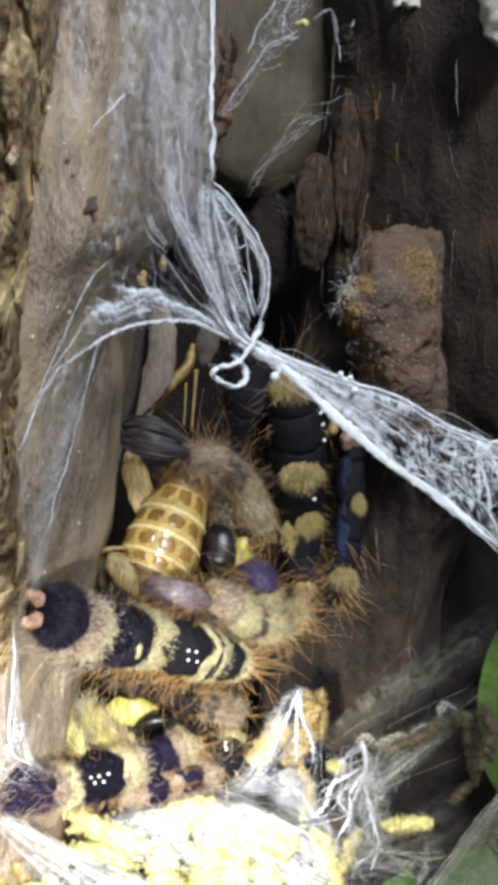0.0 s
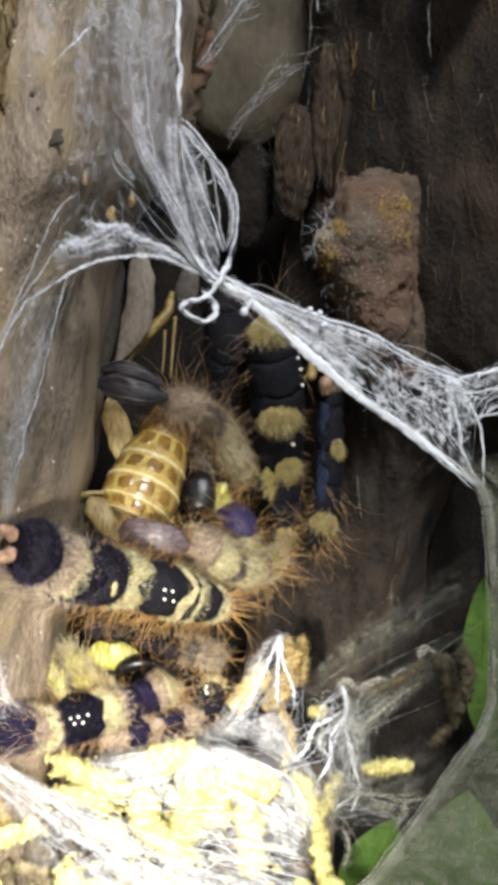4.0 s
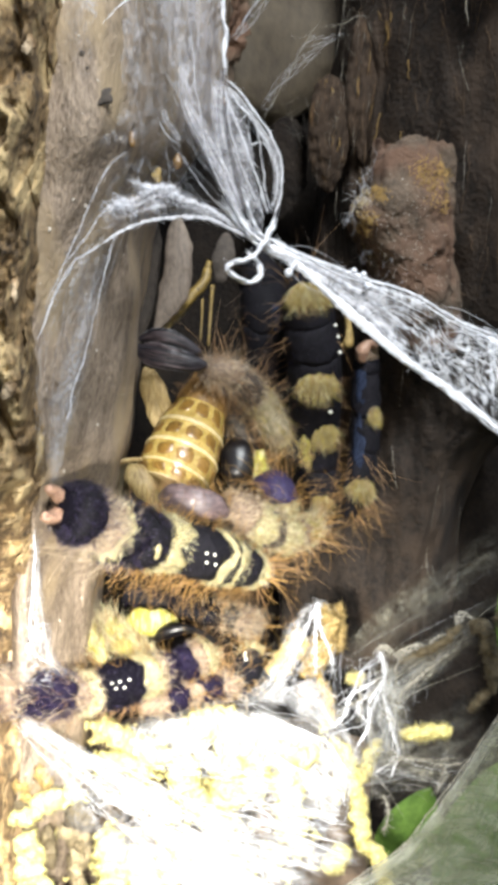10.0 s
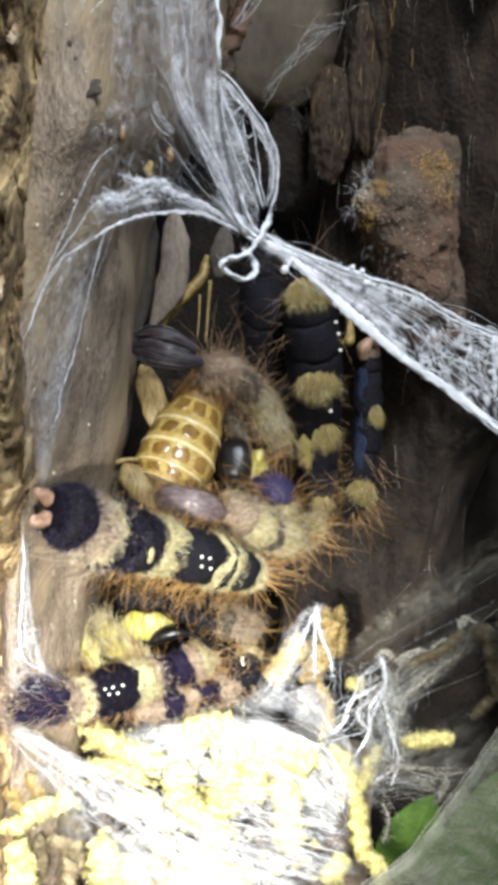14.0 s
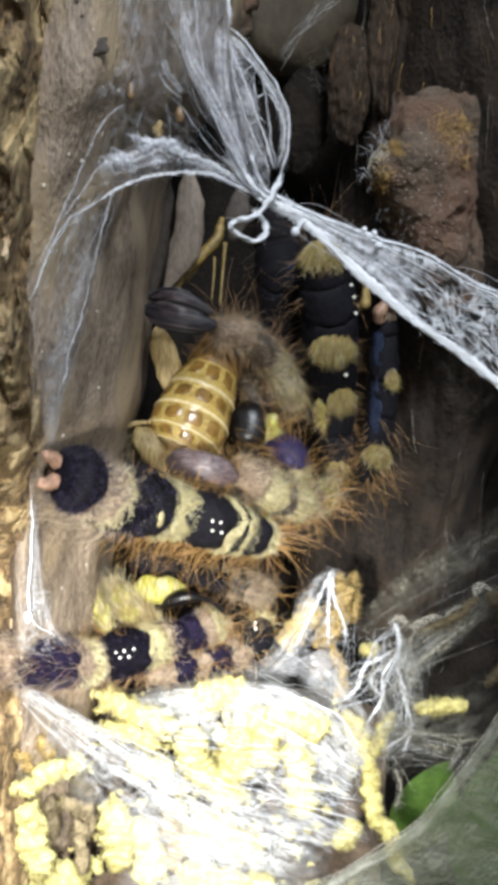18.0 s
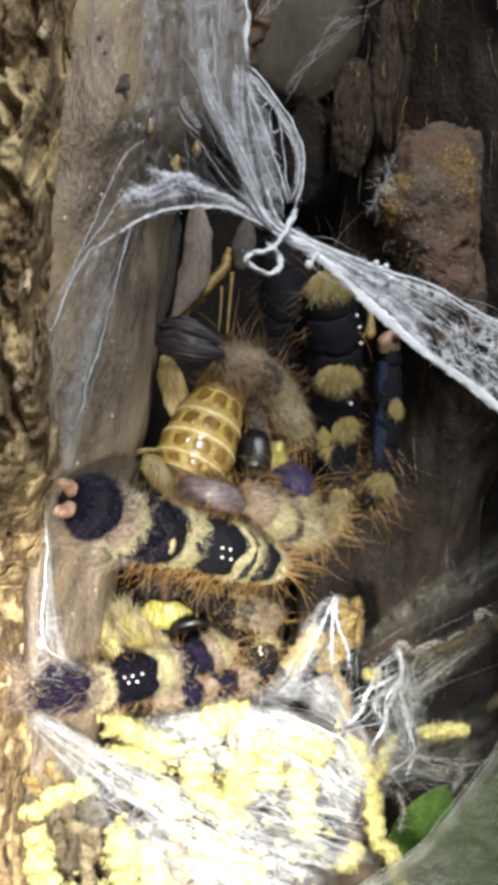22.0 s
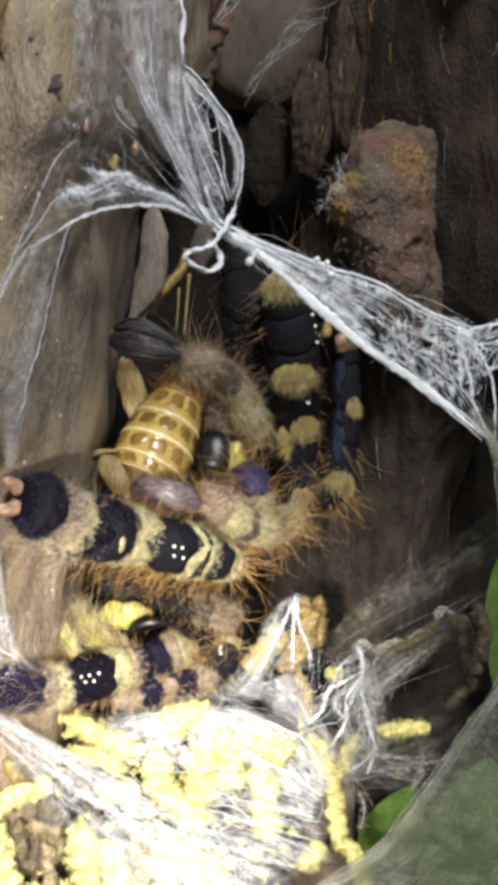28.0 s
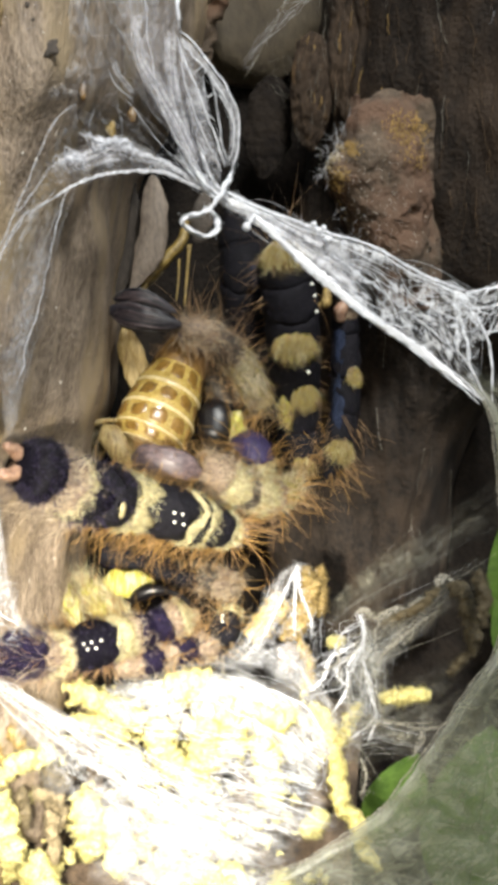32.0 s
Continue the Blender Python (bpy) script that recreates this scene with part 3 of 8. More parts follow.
def segment(spine, s0, s1, pinch=0.1, fuzz=0, fuzz_len=0.8, lean=0.5, sides=24, close=True, amp=0.3, fat=1.0, fuzz_r=0.03, jag=0.0, arch=0.0):
    """One ring of a body, bulged between its joints, with its short fur."""
    g = Geo()
    rings = 8
    for i in range(rings + 1):
        t = i / rings
        for k in range(sides):
            a = 2 * math.pi * k / sides
            s = s0 + (s1 - s0) * t
            s = s + (jag * math.sin(math.pi * min(1, max(0, s)))) * (noise.noise(Vector((math.cos(a) * 1.6, math.sin(a) * 1.6, round(s, 2) * 23))) + arch * math.cos(a))
            p, tt, u, w = spine.at(s)
            r = level(spine.radii, s) * (1 - pinch + pinch * math.sin(math.pi * t) ** 0.6) * fat
            q = p + r * (math.cos(a) * u + math.sin(a) * w)
            g.v.append(q + wob(q, 1.1, amp))
    for i in range(rings):
        for k in range(sides):
            q = i * sides
            g.f.append((q + k, q + sides + k, q + sides + (k + 1) % sides, q + (k + 1) % sides))
    if close:
        g.f.append(tuple(range(sides)))
        g.f.append(tuple(range(rings * sides + sides - 1, rings * sides - 1, -1)))
    for _ in range(fuzz):
        s, a = rnd(s0, s1), rnd(-2.2, 2.2)
        p, out, t = spine.skin(s, a, 0.95 * fat)
        way = (out + t * lean * rnd(0.3, 1.4) + wob(p, 0.9, 0.5) + Vector((rnd(-.3, .3), rnd(-.3, .3), rnd(-.3, .3)))).normalized()
        g.spike(p, p + way * fuzz_len * rnd(0.5, 1.3), fuzz_r)
    return g


def bristles(spine, count, s0, s1, a0, a1, length, r=0.05, lean=0.0, bend=0.25, scatter=0.35):
    g = Geo()
    for _ in range(int(count * 0.62)):
        p, out, t = spine.skin(rnd(s0, s1), rnd(a0, a1), 0.9)
        way = out + t * (lean + noise.noise(p / 1.5) * 0.8) + Vector((rnd(-1, 1), rnd(-1, 1), rnd(-1, 1))) * scatter
        g.hair(p, way, length * (0.45 + 1.0 * random.random() ** 1.2), r * rnd(1.0, 1.9), bend * rnd(0.3, 2.4))
    return g


def tuft(spine, parent, s0, s1, a0, a1, skin, fur, length, name="patch", label=""):
    """A furry coloured patch on one side of a body, with a ragged outline."""
    g = Geo()
    rows = []
    for i in range(9):
        row = []
        for k in range(9):
            x, y = i / 4 - 1, k / 4 - 1
            f = 1 + 0.5 * noise.noise(Vector((x * 2, y * 2, s0 * 40)))
            x, y = x * math.sqrt(1 - y * y / 2), y * math.sqrt(1 - x * x / 2)
            s, a = (s0 + s1) / 2 + (s1 - s0) / 2 * x * f, (a0 + a1) / 2 + (a1 - a0) / 2 * y * f
            edge = math.hypot(x, y)
            row.append(spine.skin(s, a, 1.01 if edge < 0.9 else 0.93)[0])
        rows.append(row)
    g.grid(rows)
    ob = part(name, g, skin, parent, label)
    for hue, share in ((OLIVEHAIR, 0.7), (GOLDHAIR, 0.3), (BROWNHAIR, 0.25), (DARKHAIR, 0.3)):
        h = Geo()
        for _ in range(int(fur * share)):
            far, turn = 0.52 * math.sqrt(random.random()), rnd(0, 6.283)
            s = (s0 + s1) / 2 + (s1 - s0) * far * math.cos(turn) * rnd(0.8, 1.15)
            a = (a0 + a1) / 2 + (a1 - a0) * far * math.sin(turn)
            p, out, t = spine.skin(s, a, 1.0)
            way = out * rnd(0.2, 0.75) + t * rnd(0.5, 1.3) + out.cross(t) * (rnd(-0.35, 0.35) - 0.5 * math.sin(turn) * far)
            h.hair(p, way, length * (0.4 + 1.3 * random.random() ** 1.6), 0.032, rnd(0.1, 0.4), 3)
        part("bristles", h, hue, ob)
    return ob


def dots(spine, parent, places, r):
    for s, a in places:
        p, out, _ = spine.skin(s, a, 1.02)
        g = Geo()
        g.blob(p, (r, r, r), None, 0.05, 1, 6, 8)
        part("dot", g, DOT, parent)


def body(name, label, spine, bands, group="", category="caterpillar", jag=0.045, arch=0.8, pinch=0.1):
    """A hairy body in rings: bands are (end, skin, fur count, fur length)."""
    ob = thing(name, spine.pts[0], label, category, group)
    s = 0.0
    for end, skin, fur, length in bands:
        ring = part("ring", segment(spine, s, end + 0.004, pinch=pinch, jag=jag, arch=arch), skin, ob)
        for hue, share in FUR.get(skin.name, ((skin, 1.0),)):
            g = Geo()
            for _ in range(int(fur * 0.8 * share)):
                a = rnd(-1.9, 1.9)
                p, out, t = spine.skin(rnd(s - 0.012, end + 0.012) + jag * arch * 0.8 * math.cos(a), a, 0.96)
                way = out * rnd(0.25, 0.9) + t * rnd(-0.2, 1.0) + out.cross(t) * rnd(-0.7, 0.7) + wob(p, 0.8, 0.5)
                g.hair(p, way, length * rnd(0.35, 1.1), 0.032, rnd(0.1, 0.5), 2)
            part("bristles", g, hue, ring)
        s = end
    return ob


def caterpillars():
    # the one that lies across the hollow, its head clasping the bark
    sp = Spine([(-22.4, -15.5, -6.5), (-20.4, -13.5, -7.2), (-18.2, -11.0, -8.4), (-16.3, -8.5, -9.8), (-12.2, -3.0, -11.0), (-8.1, -0.5, -12.3), (-4.1, 2.5, -13.7), (-0.0, 6.0, -15.2), (2.3, 8.5, -16.0)],
               [2.6, 3.9, 3.2, 4.1, 4.0, 3.4, 3.7, 2.7, 1.5])
    cat = body("caterpillar", "hairy black caterpillar with cream and violet bands clinging to bark", sp,
               [(0.05, VIOLET, 600, 1.0), (0.13, BLACK, 900, 1.0), (0.19, VIOLET, 600, 1.0), (0.25, FAWN, 900, 1.3), (0.305, FAWN, 800, 1.3), (0.328, CREAM, 300, 1.0), (0.375, VIOLET, 600, 1.3), (0.5, BLACK, 800, 0.8), (0.59, CREAM, 800, 0.8),
                (0.735, BLACK, 700, 0.5), (0.76, CREAM, 260, 0.6), (0.782, BLACK, 140, 0.4), (0.81, CREAM, 260, 0.7), (0.9, BLACK, 420, 0.5), (0.94, CREAM, 420, 0.8), (1.0, FAWN, 300, 1.0)], "caterpillars", jag=0.06, pinch=0.16, arch=0.4)
    dots(sp, cat, [(0.66, -0.14), (0.687, -0.17), (0.67, 0.18), (0.7, 0.15)], 0.2)
    part("bristles", bristles(sp, 190, 0.42, 0.98, 1.2, 2.2, 5.0, 0.034, -0.7, 0.3, 0.3), ORANGEHAIR, cat, "long orange bristles")
    part("bristles", bristles(sp, 90, 0.42, 0.98, 1.3, 2.2, 4.2, 0.03, -0.5, 0.4, 0.4), BROWNHAIR, cat, "thin brown bristles")
    part("bristles", bristles(sp, 110, 0.4, 1.0, -2.2, -1.1, 3.0, 0.03, 0.2, 0.3), ORANGEHAIR, cat, "long orange bristles")
    part("bristles", bristles(sp, 90, 0.94, 1.0, -3.1, 3.1, 5.4, 0.03, 1.4, 0.3), ORANGEHAIR, cat, "long orange bristles")
    part("bristles", bristles(sp, 70, 0.94, 1.0, -3.1, 3.1, 5.0, 0.03, 1.2, 0.4), BROWNHAIR, cat, "thin brown bristles")
    part("bristles", bristles(sp, 34, 0.22, 0.5, 1.2, 2.2, 6.0, 0.036, -1.2, 0.2), PALEHAIR, cat, "long pale bristles")
    part("bristles", bristles(sp, 200, 0.36, 0.5, -1.6, 1.7, 1.5, 0.03, -0.5, 0.2, 0.5), PURPLEHAIR, cat, "loose violet fur")
    part("bristles", bristles(sp, 260, 0.02, 0.24, -1.9, 1.9, 1.5, 0.03, -0.2, 0.3, 0.6), PURPLEHAIR, cat, "loose violet fur")
    part("bristles", bristles(sp, 300, 0.24, 0.42, -1.9, 1.9, 1.5, 0.026, -0.8, 0.3, 0.5), PALEHAIR, cat, "pale streaky fur")
    for a, b, c in (((-22.1, -15.0, -5.4), (-22.8, -16.5, -4.6), (-23.5, -17.6, -4.3)), ((-22.3, -16.0, -7.4), (-23.2, -17.2, -7.7), (-24.0, -18.4, -7.3))):
        g = Geo()
        g.tube(smooth([a, b, c], 8), [0.9, 0.95, 0.85, 0.8, 0.7, 0.72, 0.62, 0.5, 0.2], 12)
        for k, p in enumerate(g.v):
            g.v[k] = p + wob(p, 0.7, 0.25)
        leg = part("proleg", g, PINK, cat, "pinkish clasping proleg")
        h = Geo()
        for _ in range(70):
            p = random.choice(g.v[:70])
            h.hair(p, Vector((rnd(-1, 0.2), rnd(-1, 0), rnd(-1, 1))), rnd(0.5, 1.4), 0.03, 0.3, 3)
        part("bristles", h, DARKHAIR, leg)
    g = Geo()
    g.tube(smooth([(-11.3, -7.0, -11.0), (-11.0, -7.2, -12.0), (-11.3, -6.6, -13.3)], 8), [0.2, 0.4, 0.5, 0.5, 0.55, 0.5, 0.5, 0.4, 0.2], 8)
    part("fold", g, CREAM, cat, "cream fold of skin")
    # the one below it
    sp = Spine([(-31.6, -1.0, -30.3), (-27.6, 1.0, -30.6), (-23.8, 3.0, -31.2), (-20.3, 6.0, -31.6), (-16.3, 7.5, -30.6), (-12.4, 9.5, -29.5), (-9.4, 11.5, -29.0)],
               [2.8, 3.2, 3.0, 2.7, 3.4, 2.8, 2.2])
    cat = body("caterpillar", "hairy violet-black caterpillar with broad cream bands", sp,
               [(0.06, FAWN, 400, 1.6), (0.33, PURPLE, 1300, 1.4), (0.385, FAWN, 400, 1.3), (0.465, CREAM, 700, 1.1), (0.49, FAWN, 250, 1.2), (0.73, VIOLET, 1000, 0.8), (0.82, CREAM, 600, 0.9), (0.88, FAWN, 300, 0.9), (1.0, PURPLE, 300, 0.6)], "caterpillars", pinch=0.14)
    dots(sp, cat, [(0.605, 0.0), (0.64, 0.06), (0.595, -0.25), (0.63, -0.2), (0.665, -0.17)], 0.2)
    part("bristles", bristles(sp, 160, 0.35, 0.95, 1.0, 2.3, 2.8, 0.032, -0.8), BROWNHAIR, cat)
    part("bristles", bristles(sp, 150, 0.1, 0.95, -2.2, -0.8, 2.8, 0.032, -0.4), ORANGEHAIR, cat)
    part("bristles", bristles(sp, 420, 0.0, 0.4, -2.2, 2.4, 3.0, 0.026, -1.8, 0.2, 0.3), PURPLEHAIR, cat, "long combed violet fur")
    part("bristles", bristles(sp, 260, 0.0, 0.42, -2.0, 2.4, 3.2, 0.026, -1.8, 0.2, 0.35), PALEHAIR, cat, "long combed pinkish fur")
    part("bristles", bristles(sp, 110, 0.05, 0.42, -1.8, 1.8, 3.0, 0.026, -1.6, 0.2, 0.35), BROWNHAIR, cat, "long combed brown fur")
    # a rounded end beside it
    sp = Spine([(-9.9, 12.0, -29.4), (-7.9, 12.0, -28.6), (-5.8, 12.5, -27.8), (-3.7, 14.0, -27.4)], [1.8, 2.4, 2.5, 0.8])
    cat = body("caterpillar", "rounded cream caterpillar end with a violet ring", sp,
               [(0.12, FAWN, 200, 0.8), (0.46, PURPLE, 450, 0.7), (0.62, FAWN, 400, 0.8), (0.8, CREAM, 500, 0.9), (1.0, STREAKY, 400, 0.7)], "caterpillars", pinch=0.05)
    part("bristles", bristles(sp, 110, 0.2, 1.0, 0.9, 2.4, 3.0, 0.03, 0.2), ORANGEHAIR, cat)
    part("bristles", bristles(sp, 90, 0.5, 1.0, -1.8, 1.8, 3.6, 0.03, 1.2), BROWNHAIR, cat)
    # a narrow one beneath
    sp = Spine([(-14.2, 9.5, -34.0), (-10.8, 10.5, -33.6), (-7.7, 11.5, -32.7), (-4.7, 12.0, -32.0), (-1.7, 13.0, -31.6), (0.4, 15.0, -29.9), (1.0, 17.0, -27.3)], [1.4, 1.7, 1.7, 1.7, 1.9, 2.2, 1.6])
    cat = body("caterpillar", "slender violet caterpillar with pale hairy rings half hidden", sp,
               [(0.16, FAWN, 350, 0.9), (0.3, PURPLE, 300, 0.7), (0.4, FAWN, 300, 0.9), (0.56, PURPLE, 350, 0.6), (0.66, FAWN, 400, 1.0), (0.95, BLACK, 420, 0.6), (1.0, CREAM, 150, 0.6)], "caterpillars")
    dots(sp, cat, [(0.83, -0.5), (0.87, -0.5), (0.91, -0.45)], 0.24)
    part("bristles", bristles(sp, 200, 0.0, 1.0, -1.6, 2.0, 2.6, 0.028, -0.2), PALEHAIR, cat, "pinkish bristles")
    part("bristles", bristles(sp, 130, 0.3, 1.0, -2.4, 1.4, 3.6, 0.03, 0.3), ORANGEHAIR, cat, "orange bristles")
    # the upright one in the shade
    sp = Spine([(8.7, 15.0, 24.0), (8.8, 14.0, 19.6), (9.6, 15.0, 14.6), (10.0, 17.0, 9.1), (10.3, 21.0, 3.2), (10.8, 23.0, -3.3), (11.7, 23.0, -9.8)],
               [2.4, 3.7, 3.9, 3.8, 3.5, 3.2, 2.4], up=(0.0, -1, 0))
    cat = body("caterpillar", "black hairy caterpillar with yellow patches hanging upright in shade", sp,
               [(0.1, BLACK, 150, 0.6), (0.24, BLACK, 250, 0.5), (0.37, BLACK, 250, 0.5), (0.52, BLACK, 250, 0.5), (0.66, BLACK, 200, 0.5), (0.8, BLACK, 250, 0.6), (1.0, BLACK, 250, 0.6)], "caterpillars", pinch=0.09, jag=0.02)
    tuft(sp, cat, 0.065, 0.165, -0.9, 0.85, YELLOWSKIN, 900, 1.6, label="golden furry patch")
    tuft(sp, cat, 0.42, 0.495, -0.75, 0.7, YELLOWSKIN, 700, 1.4, label="yellow furry patch")
    tuft(sp, cat, 0.65, 0.78, 0.2, 0.85, LEMON, 220, 0.9, label="lime-yellow patch")
    tuft(sp, cat, 0.6, 0.68, -0.8, 0.15, YELLOWSKIN, 520, 1.5, label="straw-coloured furry patch")
    tuft(sp, cat, 0.91, 0.97, -0.5, 0.6, YELLOWSKIN, 260, 1.0, label="dull yellow furry patch")
    dots(sp, cat, [(0.255, -1.02), (0.3, -1.04), (0.36, -1.05)], 0.26)
    dots(sp, cat, [(0.55, -0.5)], 0.26)
    part("bristles", bristles(sp, 60, 0.1, 0.75, 0.9, 2.0, 3.6, 0.026, 0.4, 0.4), BROWNHAIR, cat)
    part("bristles", bristles(sp, 46, 0.3, 0.9, -2.0, -0.7, 3.8, 0.026, 0.6, 0.4), BROWNHAIR, cat)
    part("bristles", bristles(sp, 60, 0.72, 1.0, -2.4, 2.4, 4.6, 0.03, 0.4, 0.4), ORANGEHAIR, cat)
    part("bristles", bristles(sp, 30, 0.0, 0.08, -2.4, 2.4, 6.5, 0.03, -1.6, 0.4), DARKHAIR, cat)
    part("bristles", bristles(sp, 12, 0.0, 0.06, -2.4, 2.4, 7.0, 0.03, -1.8, 0.4), BROWNHAIR, cat, "long brown bristles")
    # its dark neighbour, head up behind the silk
    sp = Spine([(1.8, 24.0, 28.7), (2.9, 22.0, 23.5), (3.5, 21.0, 17.8), (3.1, 22.0, 12.2), (2.3, 23.0, 6.5)], [2.0, 3.4, 3.8, 3.4, 2.0])
    cat = body("caterpillar", "blue-black smooth caterpillar pressed against the others in shade", sp,
               [(0.25, BLACK, 100, 0.5), (0.5, BLACK, 160, 0.5), (0.75, BLACK, 160, 0.5), (1.0, BLACK, 100, 0.5)], "caterpillars", pinch=0.05)
    tuft(sp, cat, 0.38, 0.54, -0.75, -0.15, BLUESHEEN, 0, 0.3, "stripe", "dull blue sheen put on as a patch")
    part("bristles", bristles(sp, 40, 0.2, 1.0, -2.2, 2.2, 3.5, 0.026, 0.2), DARKHAIR, cat)
    # the one along the far wall
    sp = Spine([(17.2, 17.0, 14.7), (17.2, 17.5, 11.1), (17.1, 18.0, 5.6), (16.9, 18.0, -0.0), (16.0, 17.5, -4.8), (14.6, 18.0, -9.2)], [1.5, 1.9, 2.1, 2.1, 2.1, 1.3], up=(0.3, -1, 0))
    cat = body("caterpillar", "slim blue-black caterpillar with ochre rings on dark wood", sp,
               [(0.1, FAWN, 120, 0.5), (0.2, BLACK, 120, 0.5), (0.42, BLACK, 200, 0.4), (0.6, BLACK, 200, 0.5), (0.78, BLACK, 200, 0.4), (1.0, BLACK, 160, 0.5)], "caterpillars", pinch=0.16, jag=0.02)
    tuft(sp, cat, 0.37, 0.46, -0.9, 0.2, GREYFUR, 260, 0.8, label="brown furry patch")
    tuft(sp, cat, 0.76, 0.86, -1.0, 1.0, YELLOWSKIN, 420, 1.0, label="cream furry patch")
    tuft(sp, cat, 0.18, 0.37, 0.25, 1.3, BLUESHEEN, 0, 0.3, "stripe", "dull blue sheen put on as a stripe")
    tuft(sp, cat, 0.42, 0.72, 0.35, 1.35, BLUESHEEN, 0, 0.3, "stripe", "dull blue sheen put on as a stripe")
    part("bristles", bristles(sp, 60, 0.6, 1.0, -3, 1.5, 4.5, 0.028, 0.7), BROWNHAIR, cat)
    part("bristles", bristles(sp, 70, 0.82, 1.0, -3, 3, 4.5, 0.028, 0.6), ORANGEHAIR, cat)
    for name, label, line, r, m in (("head", "pinkish-brown head", ((16.4, 15.5, 12.3), (16.5, 15.0, 13.9), (17.5, 15.0, 15.0), (18.3, 15.5, 14.5)), 0.95, PINK), ("leg", "orange-brown leg", ((13.6, 15.5, 14.5), (14.5, 15.0, 15.0), (14.6, 15.0, 16.9), (14.3, 15.0, 18.7)), 0.75, ORANGE)):
        g = Geo()
        g.tube(smooth(line, 12), [r * (0.5 + 0.5 * math.sin(math.pi * min(1, i / 8))) + 0.25 * r * noise.noise(Vector((i * 0.7, r, 0))) for i in range(13)], 12)
        part(name, g, m, cat, label)
    # grey-brown one over the golden shell
    sp = Spine([(-6.3, 13.5, 11.6), (-3.6, 13.0, 11.0), (-0.6, 14.5, 9.9), (2.2, 17.5, 7.2), (4.5, 18.5, 3.6), (5.5, 19.5, 1.3)], [1.0, 2.0, 2.1, 2.3, 2.1, 1.0])
    cat = body("caterpillar", "grey-brown furry caterpillar curled over a golden abdomen", sp,
               [(0.1, FAWN, 260, 1.2), (0.34, FAWN, 600, 1.4), (0.52, GREYFUR, 500, 1.1), (0.7, STREAKY, 300, 0.8), (0.92, STREAKY, 300, 0.8), (1.0, CREAM, 200, 0.6)], "caterpillars", pinch=0.05)
    part("bristles", bristles(sp, 150, 0.02, 0.36, -1.9, 1.9, 2.4, 0.022, 0.4, 0.35, 0.6), PALEHAIR, cat, "pale tousled fur")
    part("bristles", bristles(sp, 110, 0.02, 0.4, -1.9, 1.9, 2.8, 0.024, 0.6, 0.35, 0.6), BROWNHAIR, cat, "brown tousled fur")
    part("bristles", bristles(sp, 240, 0.3, 0.62, -1.9, 1.9, 2.6, 0.024, 1.4, 0.3, 0.4), DARKHAIR, cat, "dark tousled fur")
    part("bristles", bristles(sp, 320, 0.45, 0.95, -1.8, 1.8, 2.6, 0.024, 3.0, 0.15, 0.2), PALEHAIR, cat, "pale streaky fur")
    part("bristles", bristles(sp, 220, 0.45, 0.95, -1.8, 1.8, 2.2, 0.024, 3.0, 0.15, 0.2), OLIVEHAIR, cat, "olive streaky fur")
    part("bristles", bristles(sp, 150, 0.45, 0.95, -1.8, 1.8, 2.2, 0.022, 3.0, 0.15, 0.2), DARKHAIR, cat, "dark streaky fur")
    part("bristles", bristles(sp, 60, 0.05, 0.6, -2.2, -0.9, 5.2, 0.03, -0.4, 0.35), BROWNHAIR, cat, "long upright bristles")
    part("bristles", bristles(sp, 60, 0.3, 0.9, -2.2, -1.0, 4.2, 0.026, 0.2, 0.35), DARKHAIR, cat, "long upright bristles")
    part("bristles", bristles(sp, 130, 0.15, 0.9, 1.0, 2.2, 3.0, 0.03, 0.6, 0.4), BROWNHAIR, cat)
    # fawn one squeezed between
    sp = Spine([(-2.6, 11.0, -6.4), (-0.4, 9.0, -8.1), (2.5, 9.0, -10.0), (5.3, 11.5, -11.1), (8.3, 15.0, -11.0), (10.3, 18.0, -9.5)], [1.4, 2.6, 2.8, 2.4, 2.2, 1.4])
    cat = body("caterpillar", "fawn furry caterpillar with a cream patch squeezed between others", sp,
               [(0.3, FAWN, 900, 1.6), (0.4, CREAM, 400, 1.2), (0.48, GREYFUR, 300, 1.2), (0.64, CREAM, 700, 1.2), (0.72, FAWN, 300, 1.0), (0.9, YELLOWSKIN, 450, 1.1), (1.0, YELLOWSKIN, 200, 0.8)], "caterpillars")
    part("bristles", bristles(sp, 90, 0.0, 1.0, -2.2, 2.2, 3.8, 0.028, 0.3, 0.4), ORANGEHAIR, cat)
    part("bristles", bristles(sp, 260, 0.0, 1.0, -1.8, 1.8, 2.4, 0.026, 0.4, 0.3, 0.6), PALEHAIR, cat)
    part("bristles", bristles(sp, 60, 0.6, 1.0, -0.4, 2.4, 4.4, 0.03, 1.0, 0.35), ORANGEHAIR, cat, "long orange bristles")
    part("bristles", bristles(sp, 60, 0.6, 1.0, -0.6, 2.4, 5.0, 0.03, 1.0, 0.35), BROWNHAIR, cat, "thin brown bristles")
    sp = Spine([(2.2, 15.0, 0.2), (2.3, 15.0, -2.1), (3.1, 14.0, -3.8), (4.6, 12.5, -5.0), (5.5, 12.0, -7.3), (5.5, 12.5, -9.2)], [0.7, 1.1, 1.7, 2.2, 1.9, 1.3])
    cat = body("caterpillar", "violet caterpillar end with a lime patch among bristles", sp,
               [(0.32, LEMON, 250, 0.6), (0.76, PURPLEGLOSS, 700, 0.7), (1.0, CREAM, 400, 0.9)], "caterpillars")
    part("bristles", bristles(sp, 170, 0.0, 1.0, -2.0, 2.0, 4.2, 0.028, -0.6, 0.4), ORANGEHAIR, cat)
